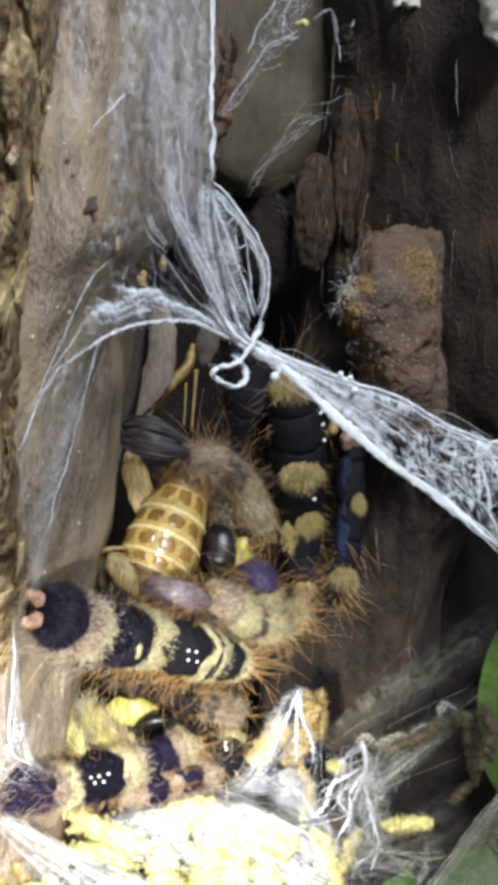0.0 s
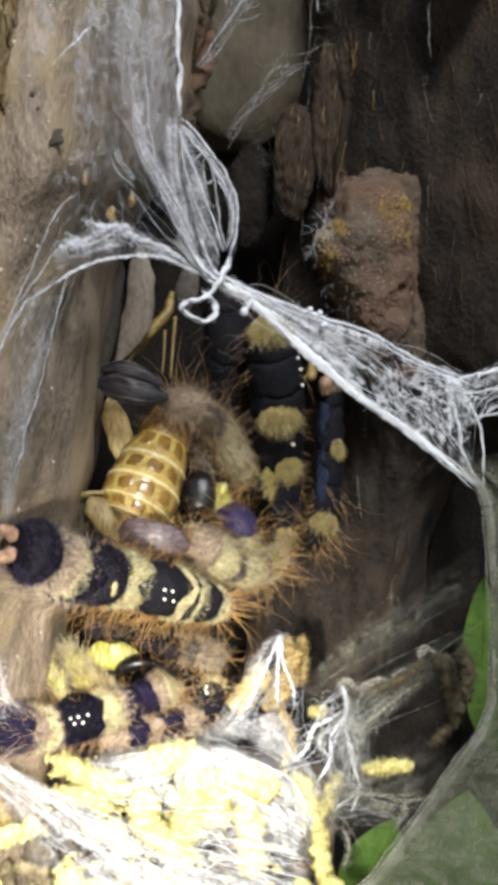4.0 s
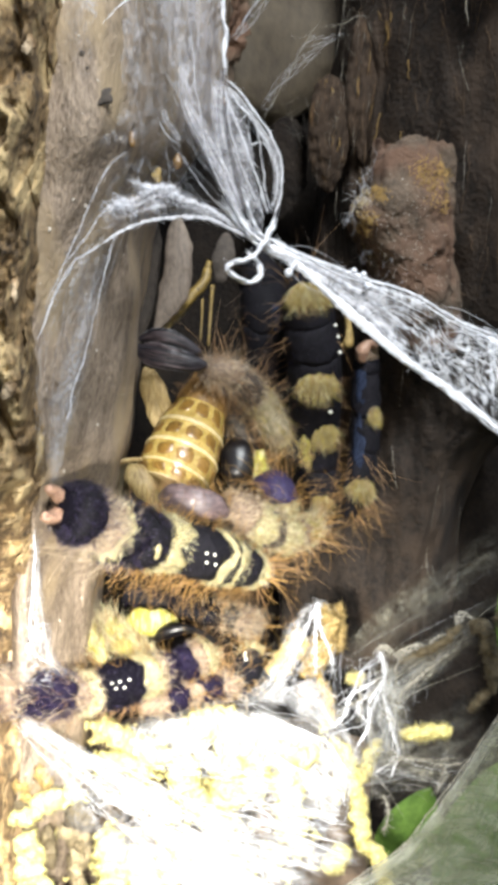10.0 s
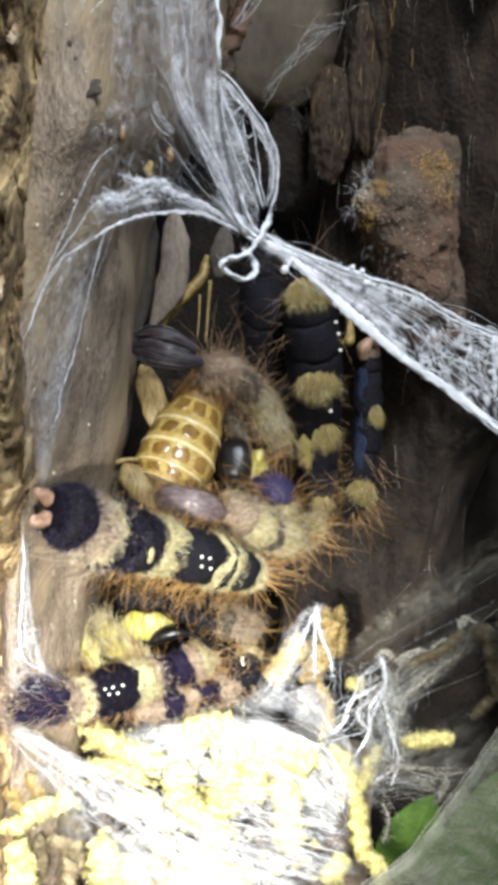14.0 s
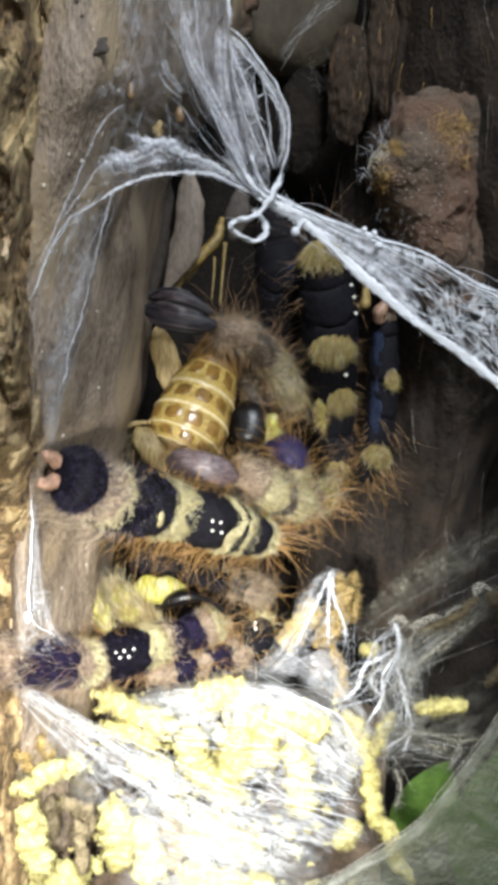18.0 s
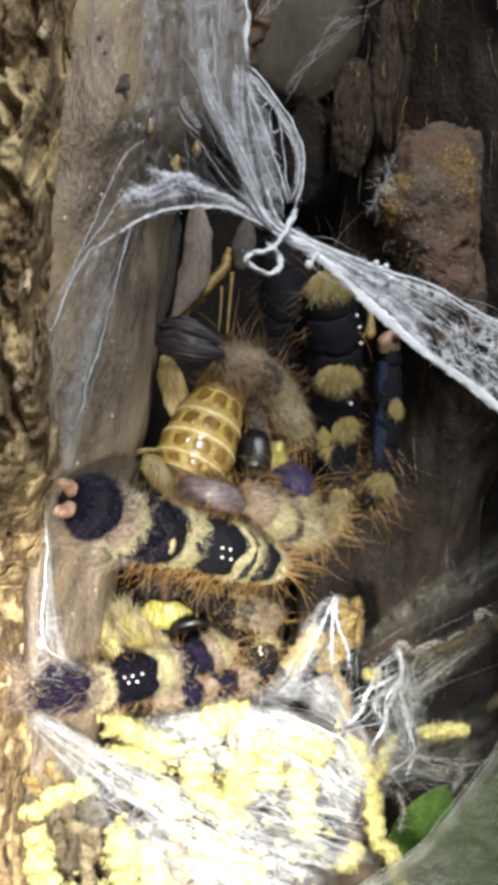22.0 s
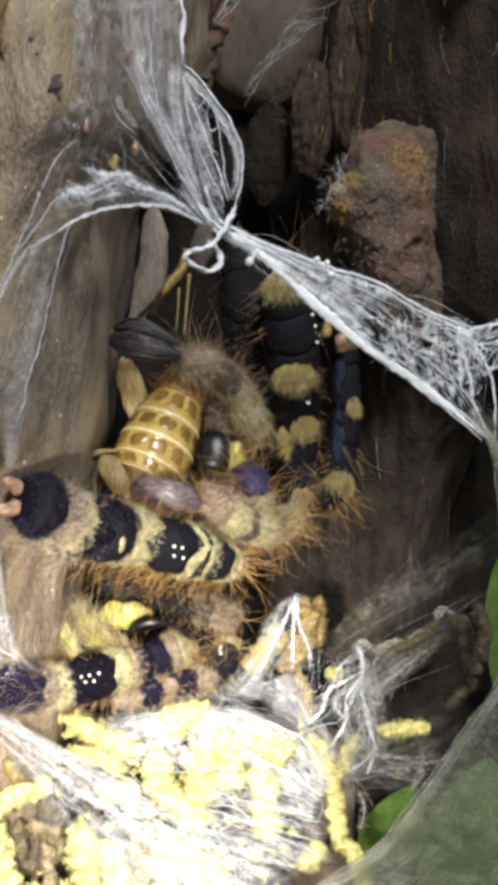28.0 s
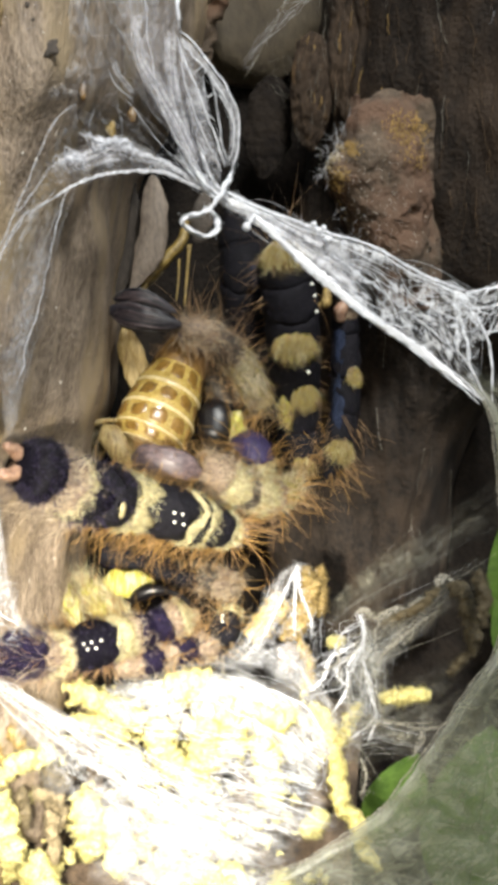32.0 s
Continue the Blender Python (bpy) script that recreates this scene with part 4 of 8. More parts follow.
    part("bristles", bristles(sp, 60, 0.0, 1.0, -2.0, 2.0, 3.4, 0.028, -0.4, 0.4), BROWNHAIR, cat)
    # brown one under the first; its black rings paint the shade of the gap
    sp = Spine([(-16.5, 16.0, -19.2), (-11.7, 16.0, -20.7), (-6.2, 16.0, -22.3), (-1.1, 15.0, -22.8), (2.0, 16.0, -24.4)], [1.4, 1.6, 1.6, 1.7, 1.2])
    cat = body("caterpillar", "brown bristly caterpillar beneath the banded one, blackened for the gap's shade", sp,
               [(0.3, BLACK, 300, 1.2), (0.62, BLACK, 400, 1.2), (0.74, GREYFUR, 300, 1.3), (0.9, FAWN, 600, 1.4), (1.0, GREYFUR, 300, 1.0)], "caterpillars")
    part("bristles", bristles(sp, 150, 0.1, 1.0, -2.2, 1.9, 4.0, 0.028, 0.1, 0.4), ORANGEHAIR, cat)
    part("bristles", bristles(sp, 160, 0.5, 1.0, -2.0, 1.8, 2.2, 0.026, 0.3, 0.4), PALEHAIR, cat)
    # furry ends deep in the gap above the abdomen
    sp = Spine([(-1.4, 20.0, 5.7), (0.2, 20.0, 0.8), (1.1, 18.0, -5.1)], [1.6, 2.0, 1.6])
    cat = body("caterpillar", "dark brown furry caterpillar end behind the abdomen", sp, [(0.5, GREYFUR, 300, 1.2), (1.0, BLACK, 300, 1.0)], "caterpillars")
    part("bristles", bristles(sp, 110, 0.0, 1.0, -2.0, 2.0, 3.6, 0.028, 0.3, 0.4), ORANGEHAIR, cat)


def lobe(points, radii, flat, sides=18, n=26, amp=0.2, up=(0, -1, 0)):
    """A rounded flattened lobe along a line; flat: its depth against its width."""
    g = Geo()
    sp = Spine(points, radii, 60, up)
    for i in range(n + 1):
        s = i / n
        p, t, u, w = sp.at(s)
        r = level(radii, s) * max(0.04, math.sqrt(max(0.0, 1 - (2 * abs(s - 0.5)) ** 4)))
        for k in range(sides):
            a = 2 * math.pi * k / sides
            q = p + r * (flat * math.cos(a) * u + math.sin(a) * w)
            g.v.append(q + wob(q, 1.3, amp))
    for i in range(n):
        for k in range(sides):
            q = i * sides
            g.f.append((q + k, q + sides + k, q + sides + (k + 1) % sides, q + (k + 1) % sides))
    g.f.append(tuple(range(sides)))
    g.f.append(tuple(range(n * sides + sides - 1, n * sides - 1, -1)))
    return g


def wasp():
    """The golden banded insect at the middle of the heap."""
    sp = Spine([(-4.3, 19.0, 10.3), (-5.9, 17.3, 6.0), (-7.4, 15.5, 2.3), (-8.6, 14.0, -0.7), (-9.7, 12.8, -3.4), (-10.5, 12.0, -5.1)], [2.7, 3.8, 4.7, 5.2, 5.2, 4.4])
    ob = thing("dead_wasp", sp.pts[0], "dead wasp with a glossy golden abdomen banded in brown", "wasp")
    ends = [0.0, 0.2, 0.4, 0.6, 0.8, 1.0]
    for i in range(5):
        a, b = ends[i], ends[i + 1]
        g = Geo()
        sides, rings = 44, 14
        for j in range(rings + 1):
            s = a + (b - a + 0.02) * j / rings
            for k in range(sides):
                w = 2 * math.pi * k / sides
                p, out, _ = sp.skin(s, w, 1.0 + 0.018 * (j / rings) ** 2 - 0.01)
                g.v.append(p + out * 0.05 * noise.noise(p / 1.2))
        for j in range(rings):
            g.f += [(j * sides + k, (j + 1) * sides + k, (j + 1) * sides + (k + 1) % sides, j * sides + (k + 1) % sides) for k in range(sides)]
        ring = part("abdomen_ring", g, GOLD if i else SHELLNECK, ob, "" if i else "dark brown neck of the abdomen")
        if i == 0:
            continue
        part("rim", segment(sp, b - 0.016, b + 0.01, 0.012, amp=0.05, sides=44, fat=1.022), PALESHELL, ring, "pale cream rim")
        for w in (-1.3, -0.72, -0.1, 0.5, 1.12):
            g = Geo()
            rows = []
            for k in range(7):
                row = []
                for j in range(7):
                    x, y = k / 3 - 1, j / 3 - 1
                    f = 1 - 0.22 * x * x * y * y + 0.3 * noise.noise(Vector((x * 1.5, y * 1.5, i * 5 + w)))
                    s = (a + b) / 2 - 0.012 + (b - a) * 0.34 * x * f
                    q, out, _ = sp.skin(s, w + 0.27 * y * f, 1.012 if max(abs(x), abs(y)) < 0.9 else 0.97)
                    row.append(q)
                rows.append(row)
            g.grid(rows)
            part("patch", g, SHELLBAND, ring, "brown patch")
    g = Geo()
    for k in range(90):
        p, out, t = sp.skin(rnd(0.0, 0.2), rnd(-1.6, 1.6), 1.0)
        g.hair(p, out + t * rnd(-0.5, 0.5), rnd(0.8, 2.0), 0.024, 0.4, 3)
    part("bristles", g, BROWNHAIR, ob, "short hairs of the neck")
    # folded wings: two narrow lobes with pale margins and veins
    for pts, w in ((((-14.4, 12.5, 15.5), (-10.3, 11.0, 15.6), (-5.6, 12.0, 13.4)), 0.95), (((-15.0, 12.0, 14.1), (-10.3, 10.0, 12.7), (-4.8, 11.0, 11.7)), 1.45)):
        wing = part("wing", lobe(pts, [w * 0.7, w * 1.1, w, w * 0.7], 0.35, 24, 34, 0.12), WINGGREY, ob, "folded smoky violet wing")
        ws = Spine(pts, [w * 0.7, w * 1.1, w, w * 0.7])
        for hue, count, r in ((PALEMARGIN, 6, 0.05), (MAUVE, 14, 0.06), (BLACKHAIR, 16, 0.05)):
            g = Geo()
            for k in range(count):
                a = (-1.45 if k % 2 else 1.45) if hue is PALEMARGIN else rnd(-1.3, 1.3)
                s0, lean = rnd(0.04, 0.35), rnd(-0.12, 0.12)
                s1 = s0 + rnd(0.3, 0.6)
                line = []
                for i in range(10):
                    s = s0 + (s1 - s0) * i / 9
                    p, t, u, v = ws.at(s)
                    q = level(ws.radii, s) * max(0.04, math.sqrt(max(0.0, 1 - (2 * abs(s - 0.5)) ** 4))) * 1.04
                    b = a + lean * i / 9
                    line.append(p + q * (0.36 * math.cos(b) * u + math.sin(b) * v))
                g.tube(line, [r * min(1, 0.2 + i / 3, 0.2 + (9 - i) / 3) for i in range(10)], 5)
            part("vein", g, hue, wing, "lengthwise vein lines")["kind"] = "stuff"
    part("leg", lobe([(-13.7, 18.0, 12.0), (-12.3, 17.0, 7.6), (-11.6, 17.0, 2.3)], [1.0, 1.75, 1.5, 0.6], 0.35, amp=0.12), AMBER, ob, "amber leg blade")
    part("leg", lobe([(-12.7, 17.2, 11.7), (-11.2, 16.6, 7.6), (-10.0, 16.6, 4.0)], [0.5, 0.95, 0.9, 0.4], 0.4, amp=0.1), AMBER, ob, "amber leg blade")
    part("leg", lobe([(-15.6, 10.5, -1.5), (-14.0, 9.5, -3.8), (-11.6, 9.0, -7.3)], [0.9, 1.7, 1.6, 0.8], 0.5, amp=0.15), AMBER, ob, "amber leg lobe")
    part("leg", lobe([(-13.8, 11.5, -1.3), (-12.1, 10.5, -3.4), (-9.9, 10.0, -6.4)], [0.8, 1.3, 1.3, 0.7], 0.5, amp=0.15), AMBER, ob, "amber leg lobe")
    for pts, r0, lab in ((((-4.7, 18.0, 26.7), (-5.2, 17.0, 24.0), (-7.3, 16.5, 21.4), (-9.6, 16.0, 18.7), (-11.5, 15.0, 15.8)), 0.75, "bent olive-gold leg"), (((-6.5, 17.5, 22.3), (-7.9, 17.2, 20.3), (-9.9, 16.5, 18.1), (-12.0, 16.0, 16.5)), 0.55, "bent dark olive leg")):
        g = Geo()
        line = smooth(pts, 24)
        g.tube([p + wob(p, 1.0, 0.15) for p in line], [r0 * (0.55 + 0.5 * math.sin(math.pi * min(1, i / 20)) + 0.2 * noise.noise(p / 0.8)) for i, p in enumerate(line)], 10)
        part("leg", g, OLIVELEG if r0 > 0.6 else DRYHUSK, ob, lab)
    for u, r in ((((-4.2, 16.0, 23.1), (-4.5, 15.5, 19.0), (-4.8, 14.5, 14.6)), 0.26), (((-5.6, 16.0, 21.2), (-5.7, 15.5, 18.2), (-5.9, 14.5, 15.4)), 0.14)):
        g = Geo()
        g.tube(smooth(u, 12), [r * (1 - 0.035 * i + 0.3 * (i == 0)) for i in range(13)], 7)
        part("leg", g, OLIVELEG, ob, "thin olive-gold leg")
    g = Geo()
    g.tube(smooth([(-13.3, 11.0, -0.9), (-15.7, 10.5, -1.1), (-17.9, 10.0, -1.8), (-19.4, 9.5, -3.2), (-20.4, 9.0, -5.0)], 24), [0.22 + 0.22 * math.sin(math.pi * i / 24) for i in range(25)], 8)
    part("leg", g, AMBER, ob, "curved thin olive leg")
    part("thigh", lobe([(-19.0, 10.5, -5.4), (-18.2, 11.0, -2.9), (-15.8, 12.0, -1.6)], [1.4, 1.9, 1.5, 0.8], 0.5), DRYHUSK, ob, "olive-brown shell lobe")
    part("thigh", lobe([(-16.5, 12.0, -6.4), (-16.0, 12.0, -3.7), (-15.0, 12.5, -1.6)], [0.9, 1.3, 1.2, 0.7], 0.5), DRYHUSK, ob, "olive-brown shell lobe")


def lobes():
    def single(name, label, category, geo, material):
        return tagged(part(name, geo, material), label, category)
    ob = thing("shed_lobe", (-6.8, 7.0, -6.7), "mauve-grey glossy lobe with fine hairs over the caterpillar", "husk")
    part("skin", lobe([(-11.5, 8.0, -6.1), (-9.0, 6.0, -6.2), (-5.3, 5.5, -7.0), (-2.0, 7.0, -8.3)], [1.2, 2.0, 2.2, 2.1, 1.2], 0.6, 24, 40, 0.2), MAUVE, ob)
    sp = Spine([(-11.5, 8.0, -5.8), (-9.0, 6.0, -5.9), (-5.3, 5.5, -6.6), (-2.0, 7.0, -8.0)], [1.2, 2.1, 2.2, 1.2])
    part("bristles", bristles(sp, 90, 0, 1, -2.2, -0.9, 3.2, 0.028, -0.3, 0.4), ORANGEHAIR, ob)
    part("bristles", bristles(sp, 110, 0, 1, 0.9, 2.2, 2.6, 0.028, -0.5, 0.4), ORANGEHAIR, ob)
    part("bristles", bristles(sp, 60, 0, 1, -1.8, 1.8, 2.6, 0.026, -0.5, 0.4), BROWNHAIR, ob)
    single("dark_shell", "glossy black rounded shell beside the golden abdomen", "shell",
           lobe([(-1.3, 17.0, 2.0), (-0.7, 15.5, -1.4), (-1.2, 15.0, -5.3)], [1.5, 2.4, 2.5, 1.4], 0.8, amp=0.05), GLOSSBLACK)
    for u, w in ((((-22.0, 13.0, -22.5), (-20.7, 11.0, -24.8), (-18.9, 9.0, -28.4)), 1.2), (((-18.4, 14.0, -21.8), (-17.3, 12.0, -24.9), (-15.2, 10.5, -27.8)), 1.45), (((-18.9, 13.5, -22.8), (-18.4, 12.5, -25.0), (-17.5, 11.0, -26.7)), 0.7), (((-16.3, 13.0, -23.9), (-14.3, 11.5, -26.0), (-12.1, 10.0, -28.2)), 1.1)):
        ob = thing("yellow_lobe", u[2], "lemon-yellow streaky furry lobe standing up from the heap", "husk")
        part("skin", lobe(u, [w * 0.5, w, w * 1.05, w * 0.9], 0.6, amp=0.5), LEMON if w != 1.1 else STRAW, ob)
        fs = Spine(u, [w * 0.5, w, w * 0.9])
        for hue, count in ((GOLDHAIR, 300), (DARKHAIR, 110), (BROWNHAIR, 110)):
            part("bristles", bristles(fs, count, 0, 1, -1.8, 1.8, 1.9, 0.028, -1.6, 0.25, 0.4), hue, ob)
    single("yellow_lobe", "bright lemon-yellow flat lobe under the banded caterpillar", "husk",
           lobe([(-16.1, 13.0, -22.8), (-13.1, 12.0, -23.0), (-8.9, 13.0, -23.0)], [1.1, 1.9, 1.9, 0.9], 0.5, amp=0.25), LEMON)
    g = Geo()
    g.tube(smooth([(-12.2, 11.5, -25.4), (-10.8, 10.5, -24.3), (-8.4, 10.0, -23.7), (-5.8, 10.5, -24.3), (-3.7, 11.5, -26.1)], 24), [0.35 + 0.6 * math.sin(math.pi * min(1, i / 16)) for i in range(25)], 8)
    single("dark_arc", "curved black shell fragment over a cream body", "shell", g, GLOSSBLACK)
    single("wood_flake", "grey-brown smooth wood flake behind the silk", "wood flake",
           lobe([(-9.1, 15.0, 32.7), (-8.8, 14.0, 27.5), (-9.4, 14.0, 22.4), (-12.2, 14.0, 16.4)], [1.3, 1.9, 2.1, 0.9], 0.3), FLAKEWOOD)
    # These two flakes stand in shade, given by the darker wood colour.
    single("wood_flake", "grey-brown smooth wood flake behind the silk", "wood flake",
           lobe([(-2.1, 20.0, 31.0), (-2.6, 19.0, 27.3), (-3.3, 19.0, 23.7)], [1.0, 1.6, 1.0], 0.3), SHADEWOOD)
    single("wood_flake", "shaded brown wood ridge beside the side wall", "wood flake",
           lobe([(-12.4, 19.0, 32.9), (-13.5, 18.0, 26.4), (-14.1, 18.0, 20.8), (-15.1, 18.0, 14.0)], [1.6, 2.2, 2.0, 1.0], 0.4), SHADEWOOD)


caterpillars()
wasp()
lobes()


# ---- wood knob, bark plates, far bits ----
def knob():
    g = sheet([[(18.6, 16.0, 42.9), (20.2, 8.0, 41.9), (23.4, 6.5, 42.2), (27.3, 11.0, 41.7), (31.5, 20.0, 42.5)],
               [(16.4, 12.0, 36.4), (17.6, 5.5, 36.8), (21.2, 3.5, 37.0), (25.9, 6.5, 37.2), (32.1, 21.0, 39.1)],
               [(14.3, 9.5, 31.0), (15.9, 4.0, 31.0), (20.3, 3.0, 31.3), (25.9, 6.5, 31.5), (33.0, 22.0, 33.3)],
               [(17.1, 12.0, 26.0), (18.4, 6.0, 25.7), (22.0, 4.5, 25.7), (26.9, 8.5, 26.0), (32.7, 23.0, 27.7)],
               [(18.7, 15.0, 20.9), (20.1, 8.5, 20.5), (23.8, 7.0, 20.5), (28.4, 11.5, 20.9), (33.8, 25.0, 22.1)],
               [(22.1, 21.0, 13.7), (23.5, 15.0, 13.5), (26.2, 14.5, 13.7), (30.2, 18.0, 14.3), (33.3, 24.0, 15.3)]], 170, 190, 6, 1.1, 5,
              lambda p: Vector((noise.noise(p / 1.4) * 0.5, noise.noise(p / 3.0) * 0.6 + noise.noise(p / 0.9) * 0.16 + noise.noise(p / 0.4) * 0.14 + noise.noise(p / 0.2) * 0.09, noise.noise(p / 1.0 + Vector((7, 0, 0))) * 0.4)))
    ob = part("burl", g, KNOB)
    tagged(ob, "reddish-brown broken wood burl with ochre lichen crust", "burl")
    bpy.context.view_layer.update()

    def fleck(u, spread, count, size, material, name, label):
        g = Geo()
        for _ in range(count):
            c = Vector(u) + Vector((random.gauss(0, spread), -30, random.gauss(0, spread)))
            hit, p, n, _ = ob.ray_cast(c * MM, Vector((0, 1, 0)))
            if hit:
                p = p / MM
                r = size * rnd(0.4, 1.4)
                g.blob(p - Vector((0, 0.05, 0)), (r * rnd(0.5, 1.6), r * 0.6, r * rnd(0.5, 1.6)), None, 0.5, 0.3, 4, 6)
        if g.v:
            part(name, g, material, ob, label)["kind"] = "stuff"
    for u, spread, count in (((15.9, 0.0, 30.0), 0.75, 60), ((15.3, 0.0, 28.7), 0.6, 50), ((17.8, 0.0, 33.3), 0.45, 50), ((17.3, 0.0, 34.4), 0.4, 30), ((24.4, 0.0, 35.5), 0.8, 50), ((23.7, 0.0, 37.1), 0.9, 30), ((26.7, 0.0, 37.2), 0.9, 60), ((26.3, 0.0, 33.0), 1.0, 30)):
        fleck(u, spread, count * 4, 0.085, CRUST, "lichen", "ochre lichen crust")
    for u, spread, count in (((14.1, 0.0, 30.0), 0.7, 240), ((15.6, 0.0, 33.5), 0.7, 220), ((21.0, 0.0, 28.0), 3.6, 260), ((16.9, 0.0, 23.6), 1.2, 70), ((23.5, 0.0, 22.1), 3.0, 120)):
        fleck(u, spread, count, 0.055, DUST, "dust", "pale dust specks")
    for u, spread, count in (((14.0, 0.0, 29.7), 0.55, 40), ((15.3, 0.0, 32.4), 0.6, 34), ((16.2, 0.0, 34.4), 0.5, 20), ((16.5, 0.0, 25.8), 0.6, 12)):
        fleck(u, spread, count, 0.2, PALECRUST, "crust", "pale crumbly edge")
    web = thing("cobweb", (14.6, 6.0, 31.0), "wisps of pale silk on the burl's broken edge", "web")
    g = Geo()
    for a, b, n, w in (((14.5, 5.0, 30.1), (16.1, 6.0, 34.8), 40, 0.7), ((16.1, 6.0, 34.8), (17.7, 8.0, 39.0), 26, 0.6), ((15.6, 6.0, 28.0), (18.1, 9.0, 21.5), 16, 0.7), ((18.6, 4.0, 25.5), (20.4, 5.0, 22.2), 5, 0.5)):
        for _ in range(n):
            p = Vector(a).lerp(Vector(b), random.random()) + Vector((random.gauss(0, w), rnd(-0.6, 0.3), random.gauss(0, w)))
            q = p + Vector((random.gauss(0, 1.0), rnd(-0.5, 0.5), random.gauss(0, 1.3)))
            strand(g, [p, p.lerp(q, 0.5) + Vector((rnd(-0.4, 0.4), rnd(-0.4, 0.2), rnd(-0.4, 0.4))), q], rnd(0.02, 0.05), 10, 0.25)
    part("silk_mesh", g, FINE, web)


def bark_plates():
    bark = bpy.data.objects["bark"]
    depsgraph = bpy.context.evaluated_depsgraph_get()
    bpy.context.view_layer.update()
    shapes = []
    for k in range(8):
        g = Geo()
        w, h, m = rnd(0.7, 1.7), rnd(1.0, 3.0), 10
        edge = [(math.cos(2 * math.pi * i / m) * w * rnd(0.55, 1.2), math.sin(2 * math.pi * i / m) * h * rnd(0.6, 1.2)) for i in range(m)]
        g.v = [Vector((x, 0.5, z)) for x, z in edge] + [Vector((x * 0.9, rnd(-0.3, 0.1), z * 0.92)) for x, z in edge] + [Vector((x * 0.45, rnd(-0.55, -0.1), z * 0.5)) for x, z in edge]
        for r in (0, m):
            g.f += [(r + i, r + (i + 1) % m, r + m + (i + 1) % m, r + m + i) for i in range(m)]
        g.f.append(tuple(range(2 * m, 3 * m)))
        shapes.append(g.mesh("bark_plate", PLATE, True))
    made = 0
    while made < 20:
        x, z = rnd(-36, -21), rnd(-62, 72)
        hit, p, n, _ = bark.ray_cast(Vector((x, -80, z)) * MM, Vector((0, 1, 0)))
        made += 1
        if not hit:
            continue
        ob = new("bark_plate", shapes[made % 8])
        ob.location = p + Vector((0, 0.0001, 0))
        ob.rotation_euler = (rnd(-0.2, 0.2), rnd(-0.35, 0.35), rnd(-0.5, 0.5))
        ob.parent = bark


def far_bits():
    # round-topped fibrous wood columns on the back wall
    for pts, w, label in ((((13.1, 27.0, 55.0), (12.8, 26.0, 50.4), (12.7, 26.5, 44.7), (12.6, 28.0, 37.9)), 2.5, "ragged round-topped column of rotten wood"), (((20.0, 27.0, 65.7), (19.7, 26.0, 58.8), (19.0, 26.0, 50.4), (18.5, 27.0, 41.1)), 3.5, "reddish-brown fibrous column of rotten wood"),
                          (((7.3, 33.0, 50.2), (6.4, 32.0, 43.2), (5.9, 32.0, 34.7)), 3.0, "column of rotten wood, blackened for the deep shade")):
        g = lobe(pts, [w * 0.9, w * 1.1, w * 1.2, w * 0.8], 0.4, 60, 110, 0.15)
        for k, p in enumerate(g.v):
            rib = noise.noise(Vector((p.x / 0.8, p.y / 0.8, p.z / 5))) + 0.6 * noise.noise(Vector((p.x / 0.35, p.y / 0.35, p.z / 2)))
            g.v[k] = p + Vector((0.25 * noise.noise(p / 1.1), -0.4 * rib - 0.3 * abs(noise.noise(p / 2.2)), 0.0))
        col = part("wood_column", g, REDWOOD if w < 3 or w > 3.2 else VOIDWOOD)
        tagged(col, label, "wood")
        if w == 3.0:
            continue
        for hue, count, r in ((FIBRE, 44, 0.04), (CRUST, 4, 0.05), (DUSTY, 30, 0.025)):
            h = Geo()
            line = smooth(pts, 40)
            for _ in range(count):
                i = random.randint(0, 34)
                x, run = rnd(-w, w) * 0.9, random.randint(3, 6)
                strand(h, [line[i + j] + Vector((x + rnd(-0.25, 0.25), -0.5 * w * math.sqrt(max(0, 1 - (x / w) ** 2)) - rnd(0.3, 0.9), 0)) for j in range(0, run, 2)] + [line[i + run] + Vector((x, -0.5 * w * math.sqrt(max(0, 1 - (x / w) ** 2)), 0))], r * rnd(0.5, 1.3), 10, 0.2)
            part("fibres", h, hue, col, "loose fibres")["kind"] = "stuff"
    g = lobe([(-5.9, 26.0, 80.3), (-1.8, 27.0, 70.8), (-0.1, 29.0, 64.0), (-2.2, 30.0, 55.2), (-3.4, 32.0, 49.8)], [1.2, 1.4, 1.3, 1.0, 0.5], 0.6, 20, 60, 1.1)
    tagged(part("wood_lump", g, KNOB), "ragged reddish-brown wood splinter beside the silk", "wood")
    # leaves outside the hollow's lower lip
    for base, tip, w in (((21.1, 34.0, -63.9), (27.7, 30.0, -49.6), 4.5), ((41.1, 38.0, -33.9), (41.8, 36.0, -14.6), 3.0), ((34.5, 34.0, -73.5), (38.5, 30.0, -45.5), 8.5), ((46.3, 38.0, -42.0), (41.6, 36.0, -23.9), 5.0)):
        a, b = Vector(base), Vector(tip)
        ax = (b - a)
        side = ax.cross(Vector((0, 1, 0))).normalized()
        g = Geo()
        rows = []
        for i in range(15):
            s = i / 14
            c = a + ax * s + Vector((0, -2.0 * math.sin(math.pi * s), 0))
            ww = w * math.sin(math.pi * min(1, s * 0.93 + 0.07)) ** 0.8
            rows.append([c + side * ww * (k / 4) + Vector((0, abs(k) * 0.25, 0)) for k in range(-4, 5)])
        g.grid(rows)
        g.grid([[p + Vector((0, 0.25, 0)) for p in reversed(r)] for r in rows])
        leaf = part("leaf", g, LEAF)
        tagged(leaf, "green leaf blade outside the lower lip of the hollow", "leaf", "leaves")
        gv = Geo()
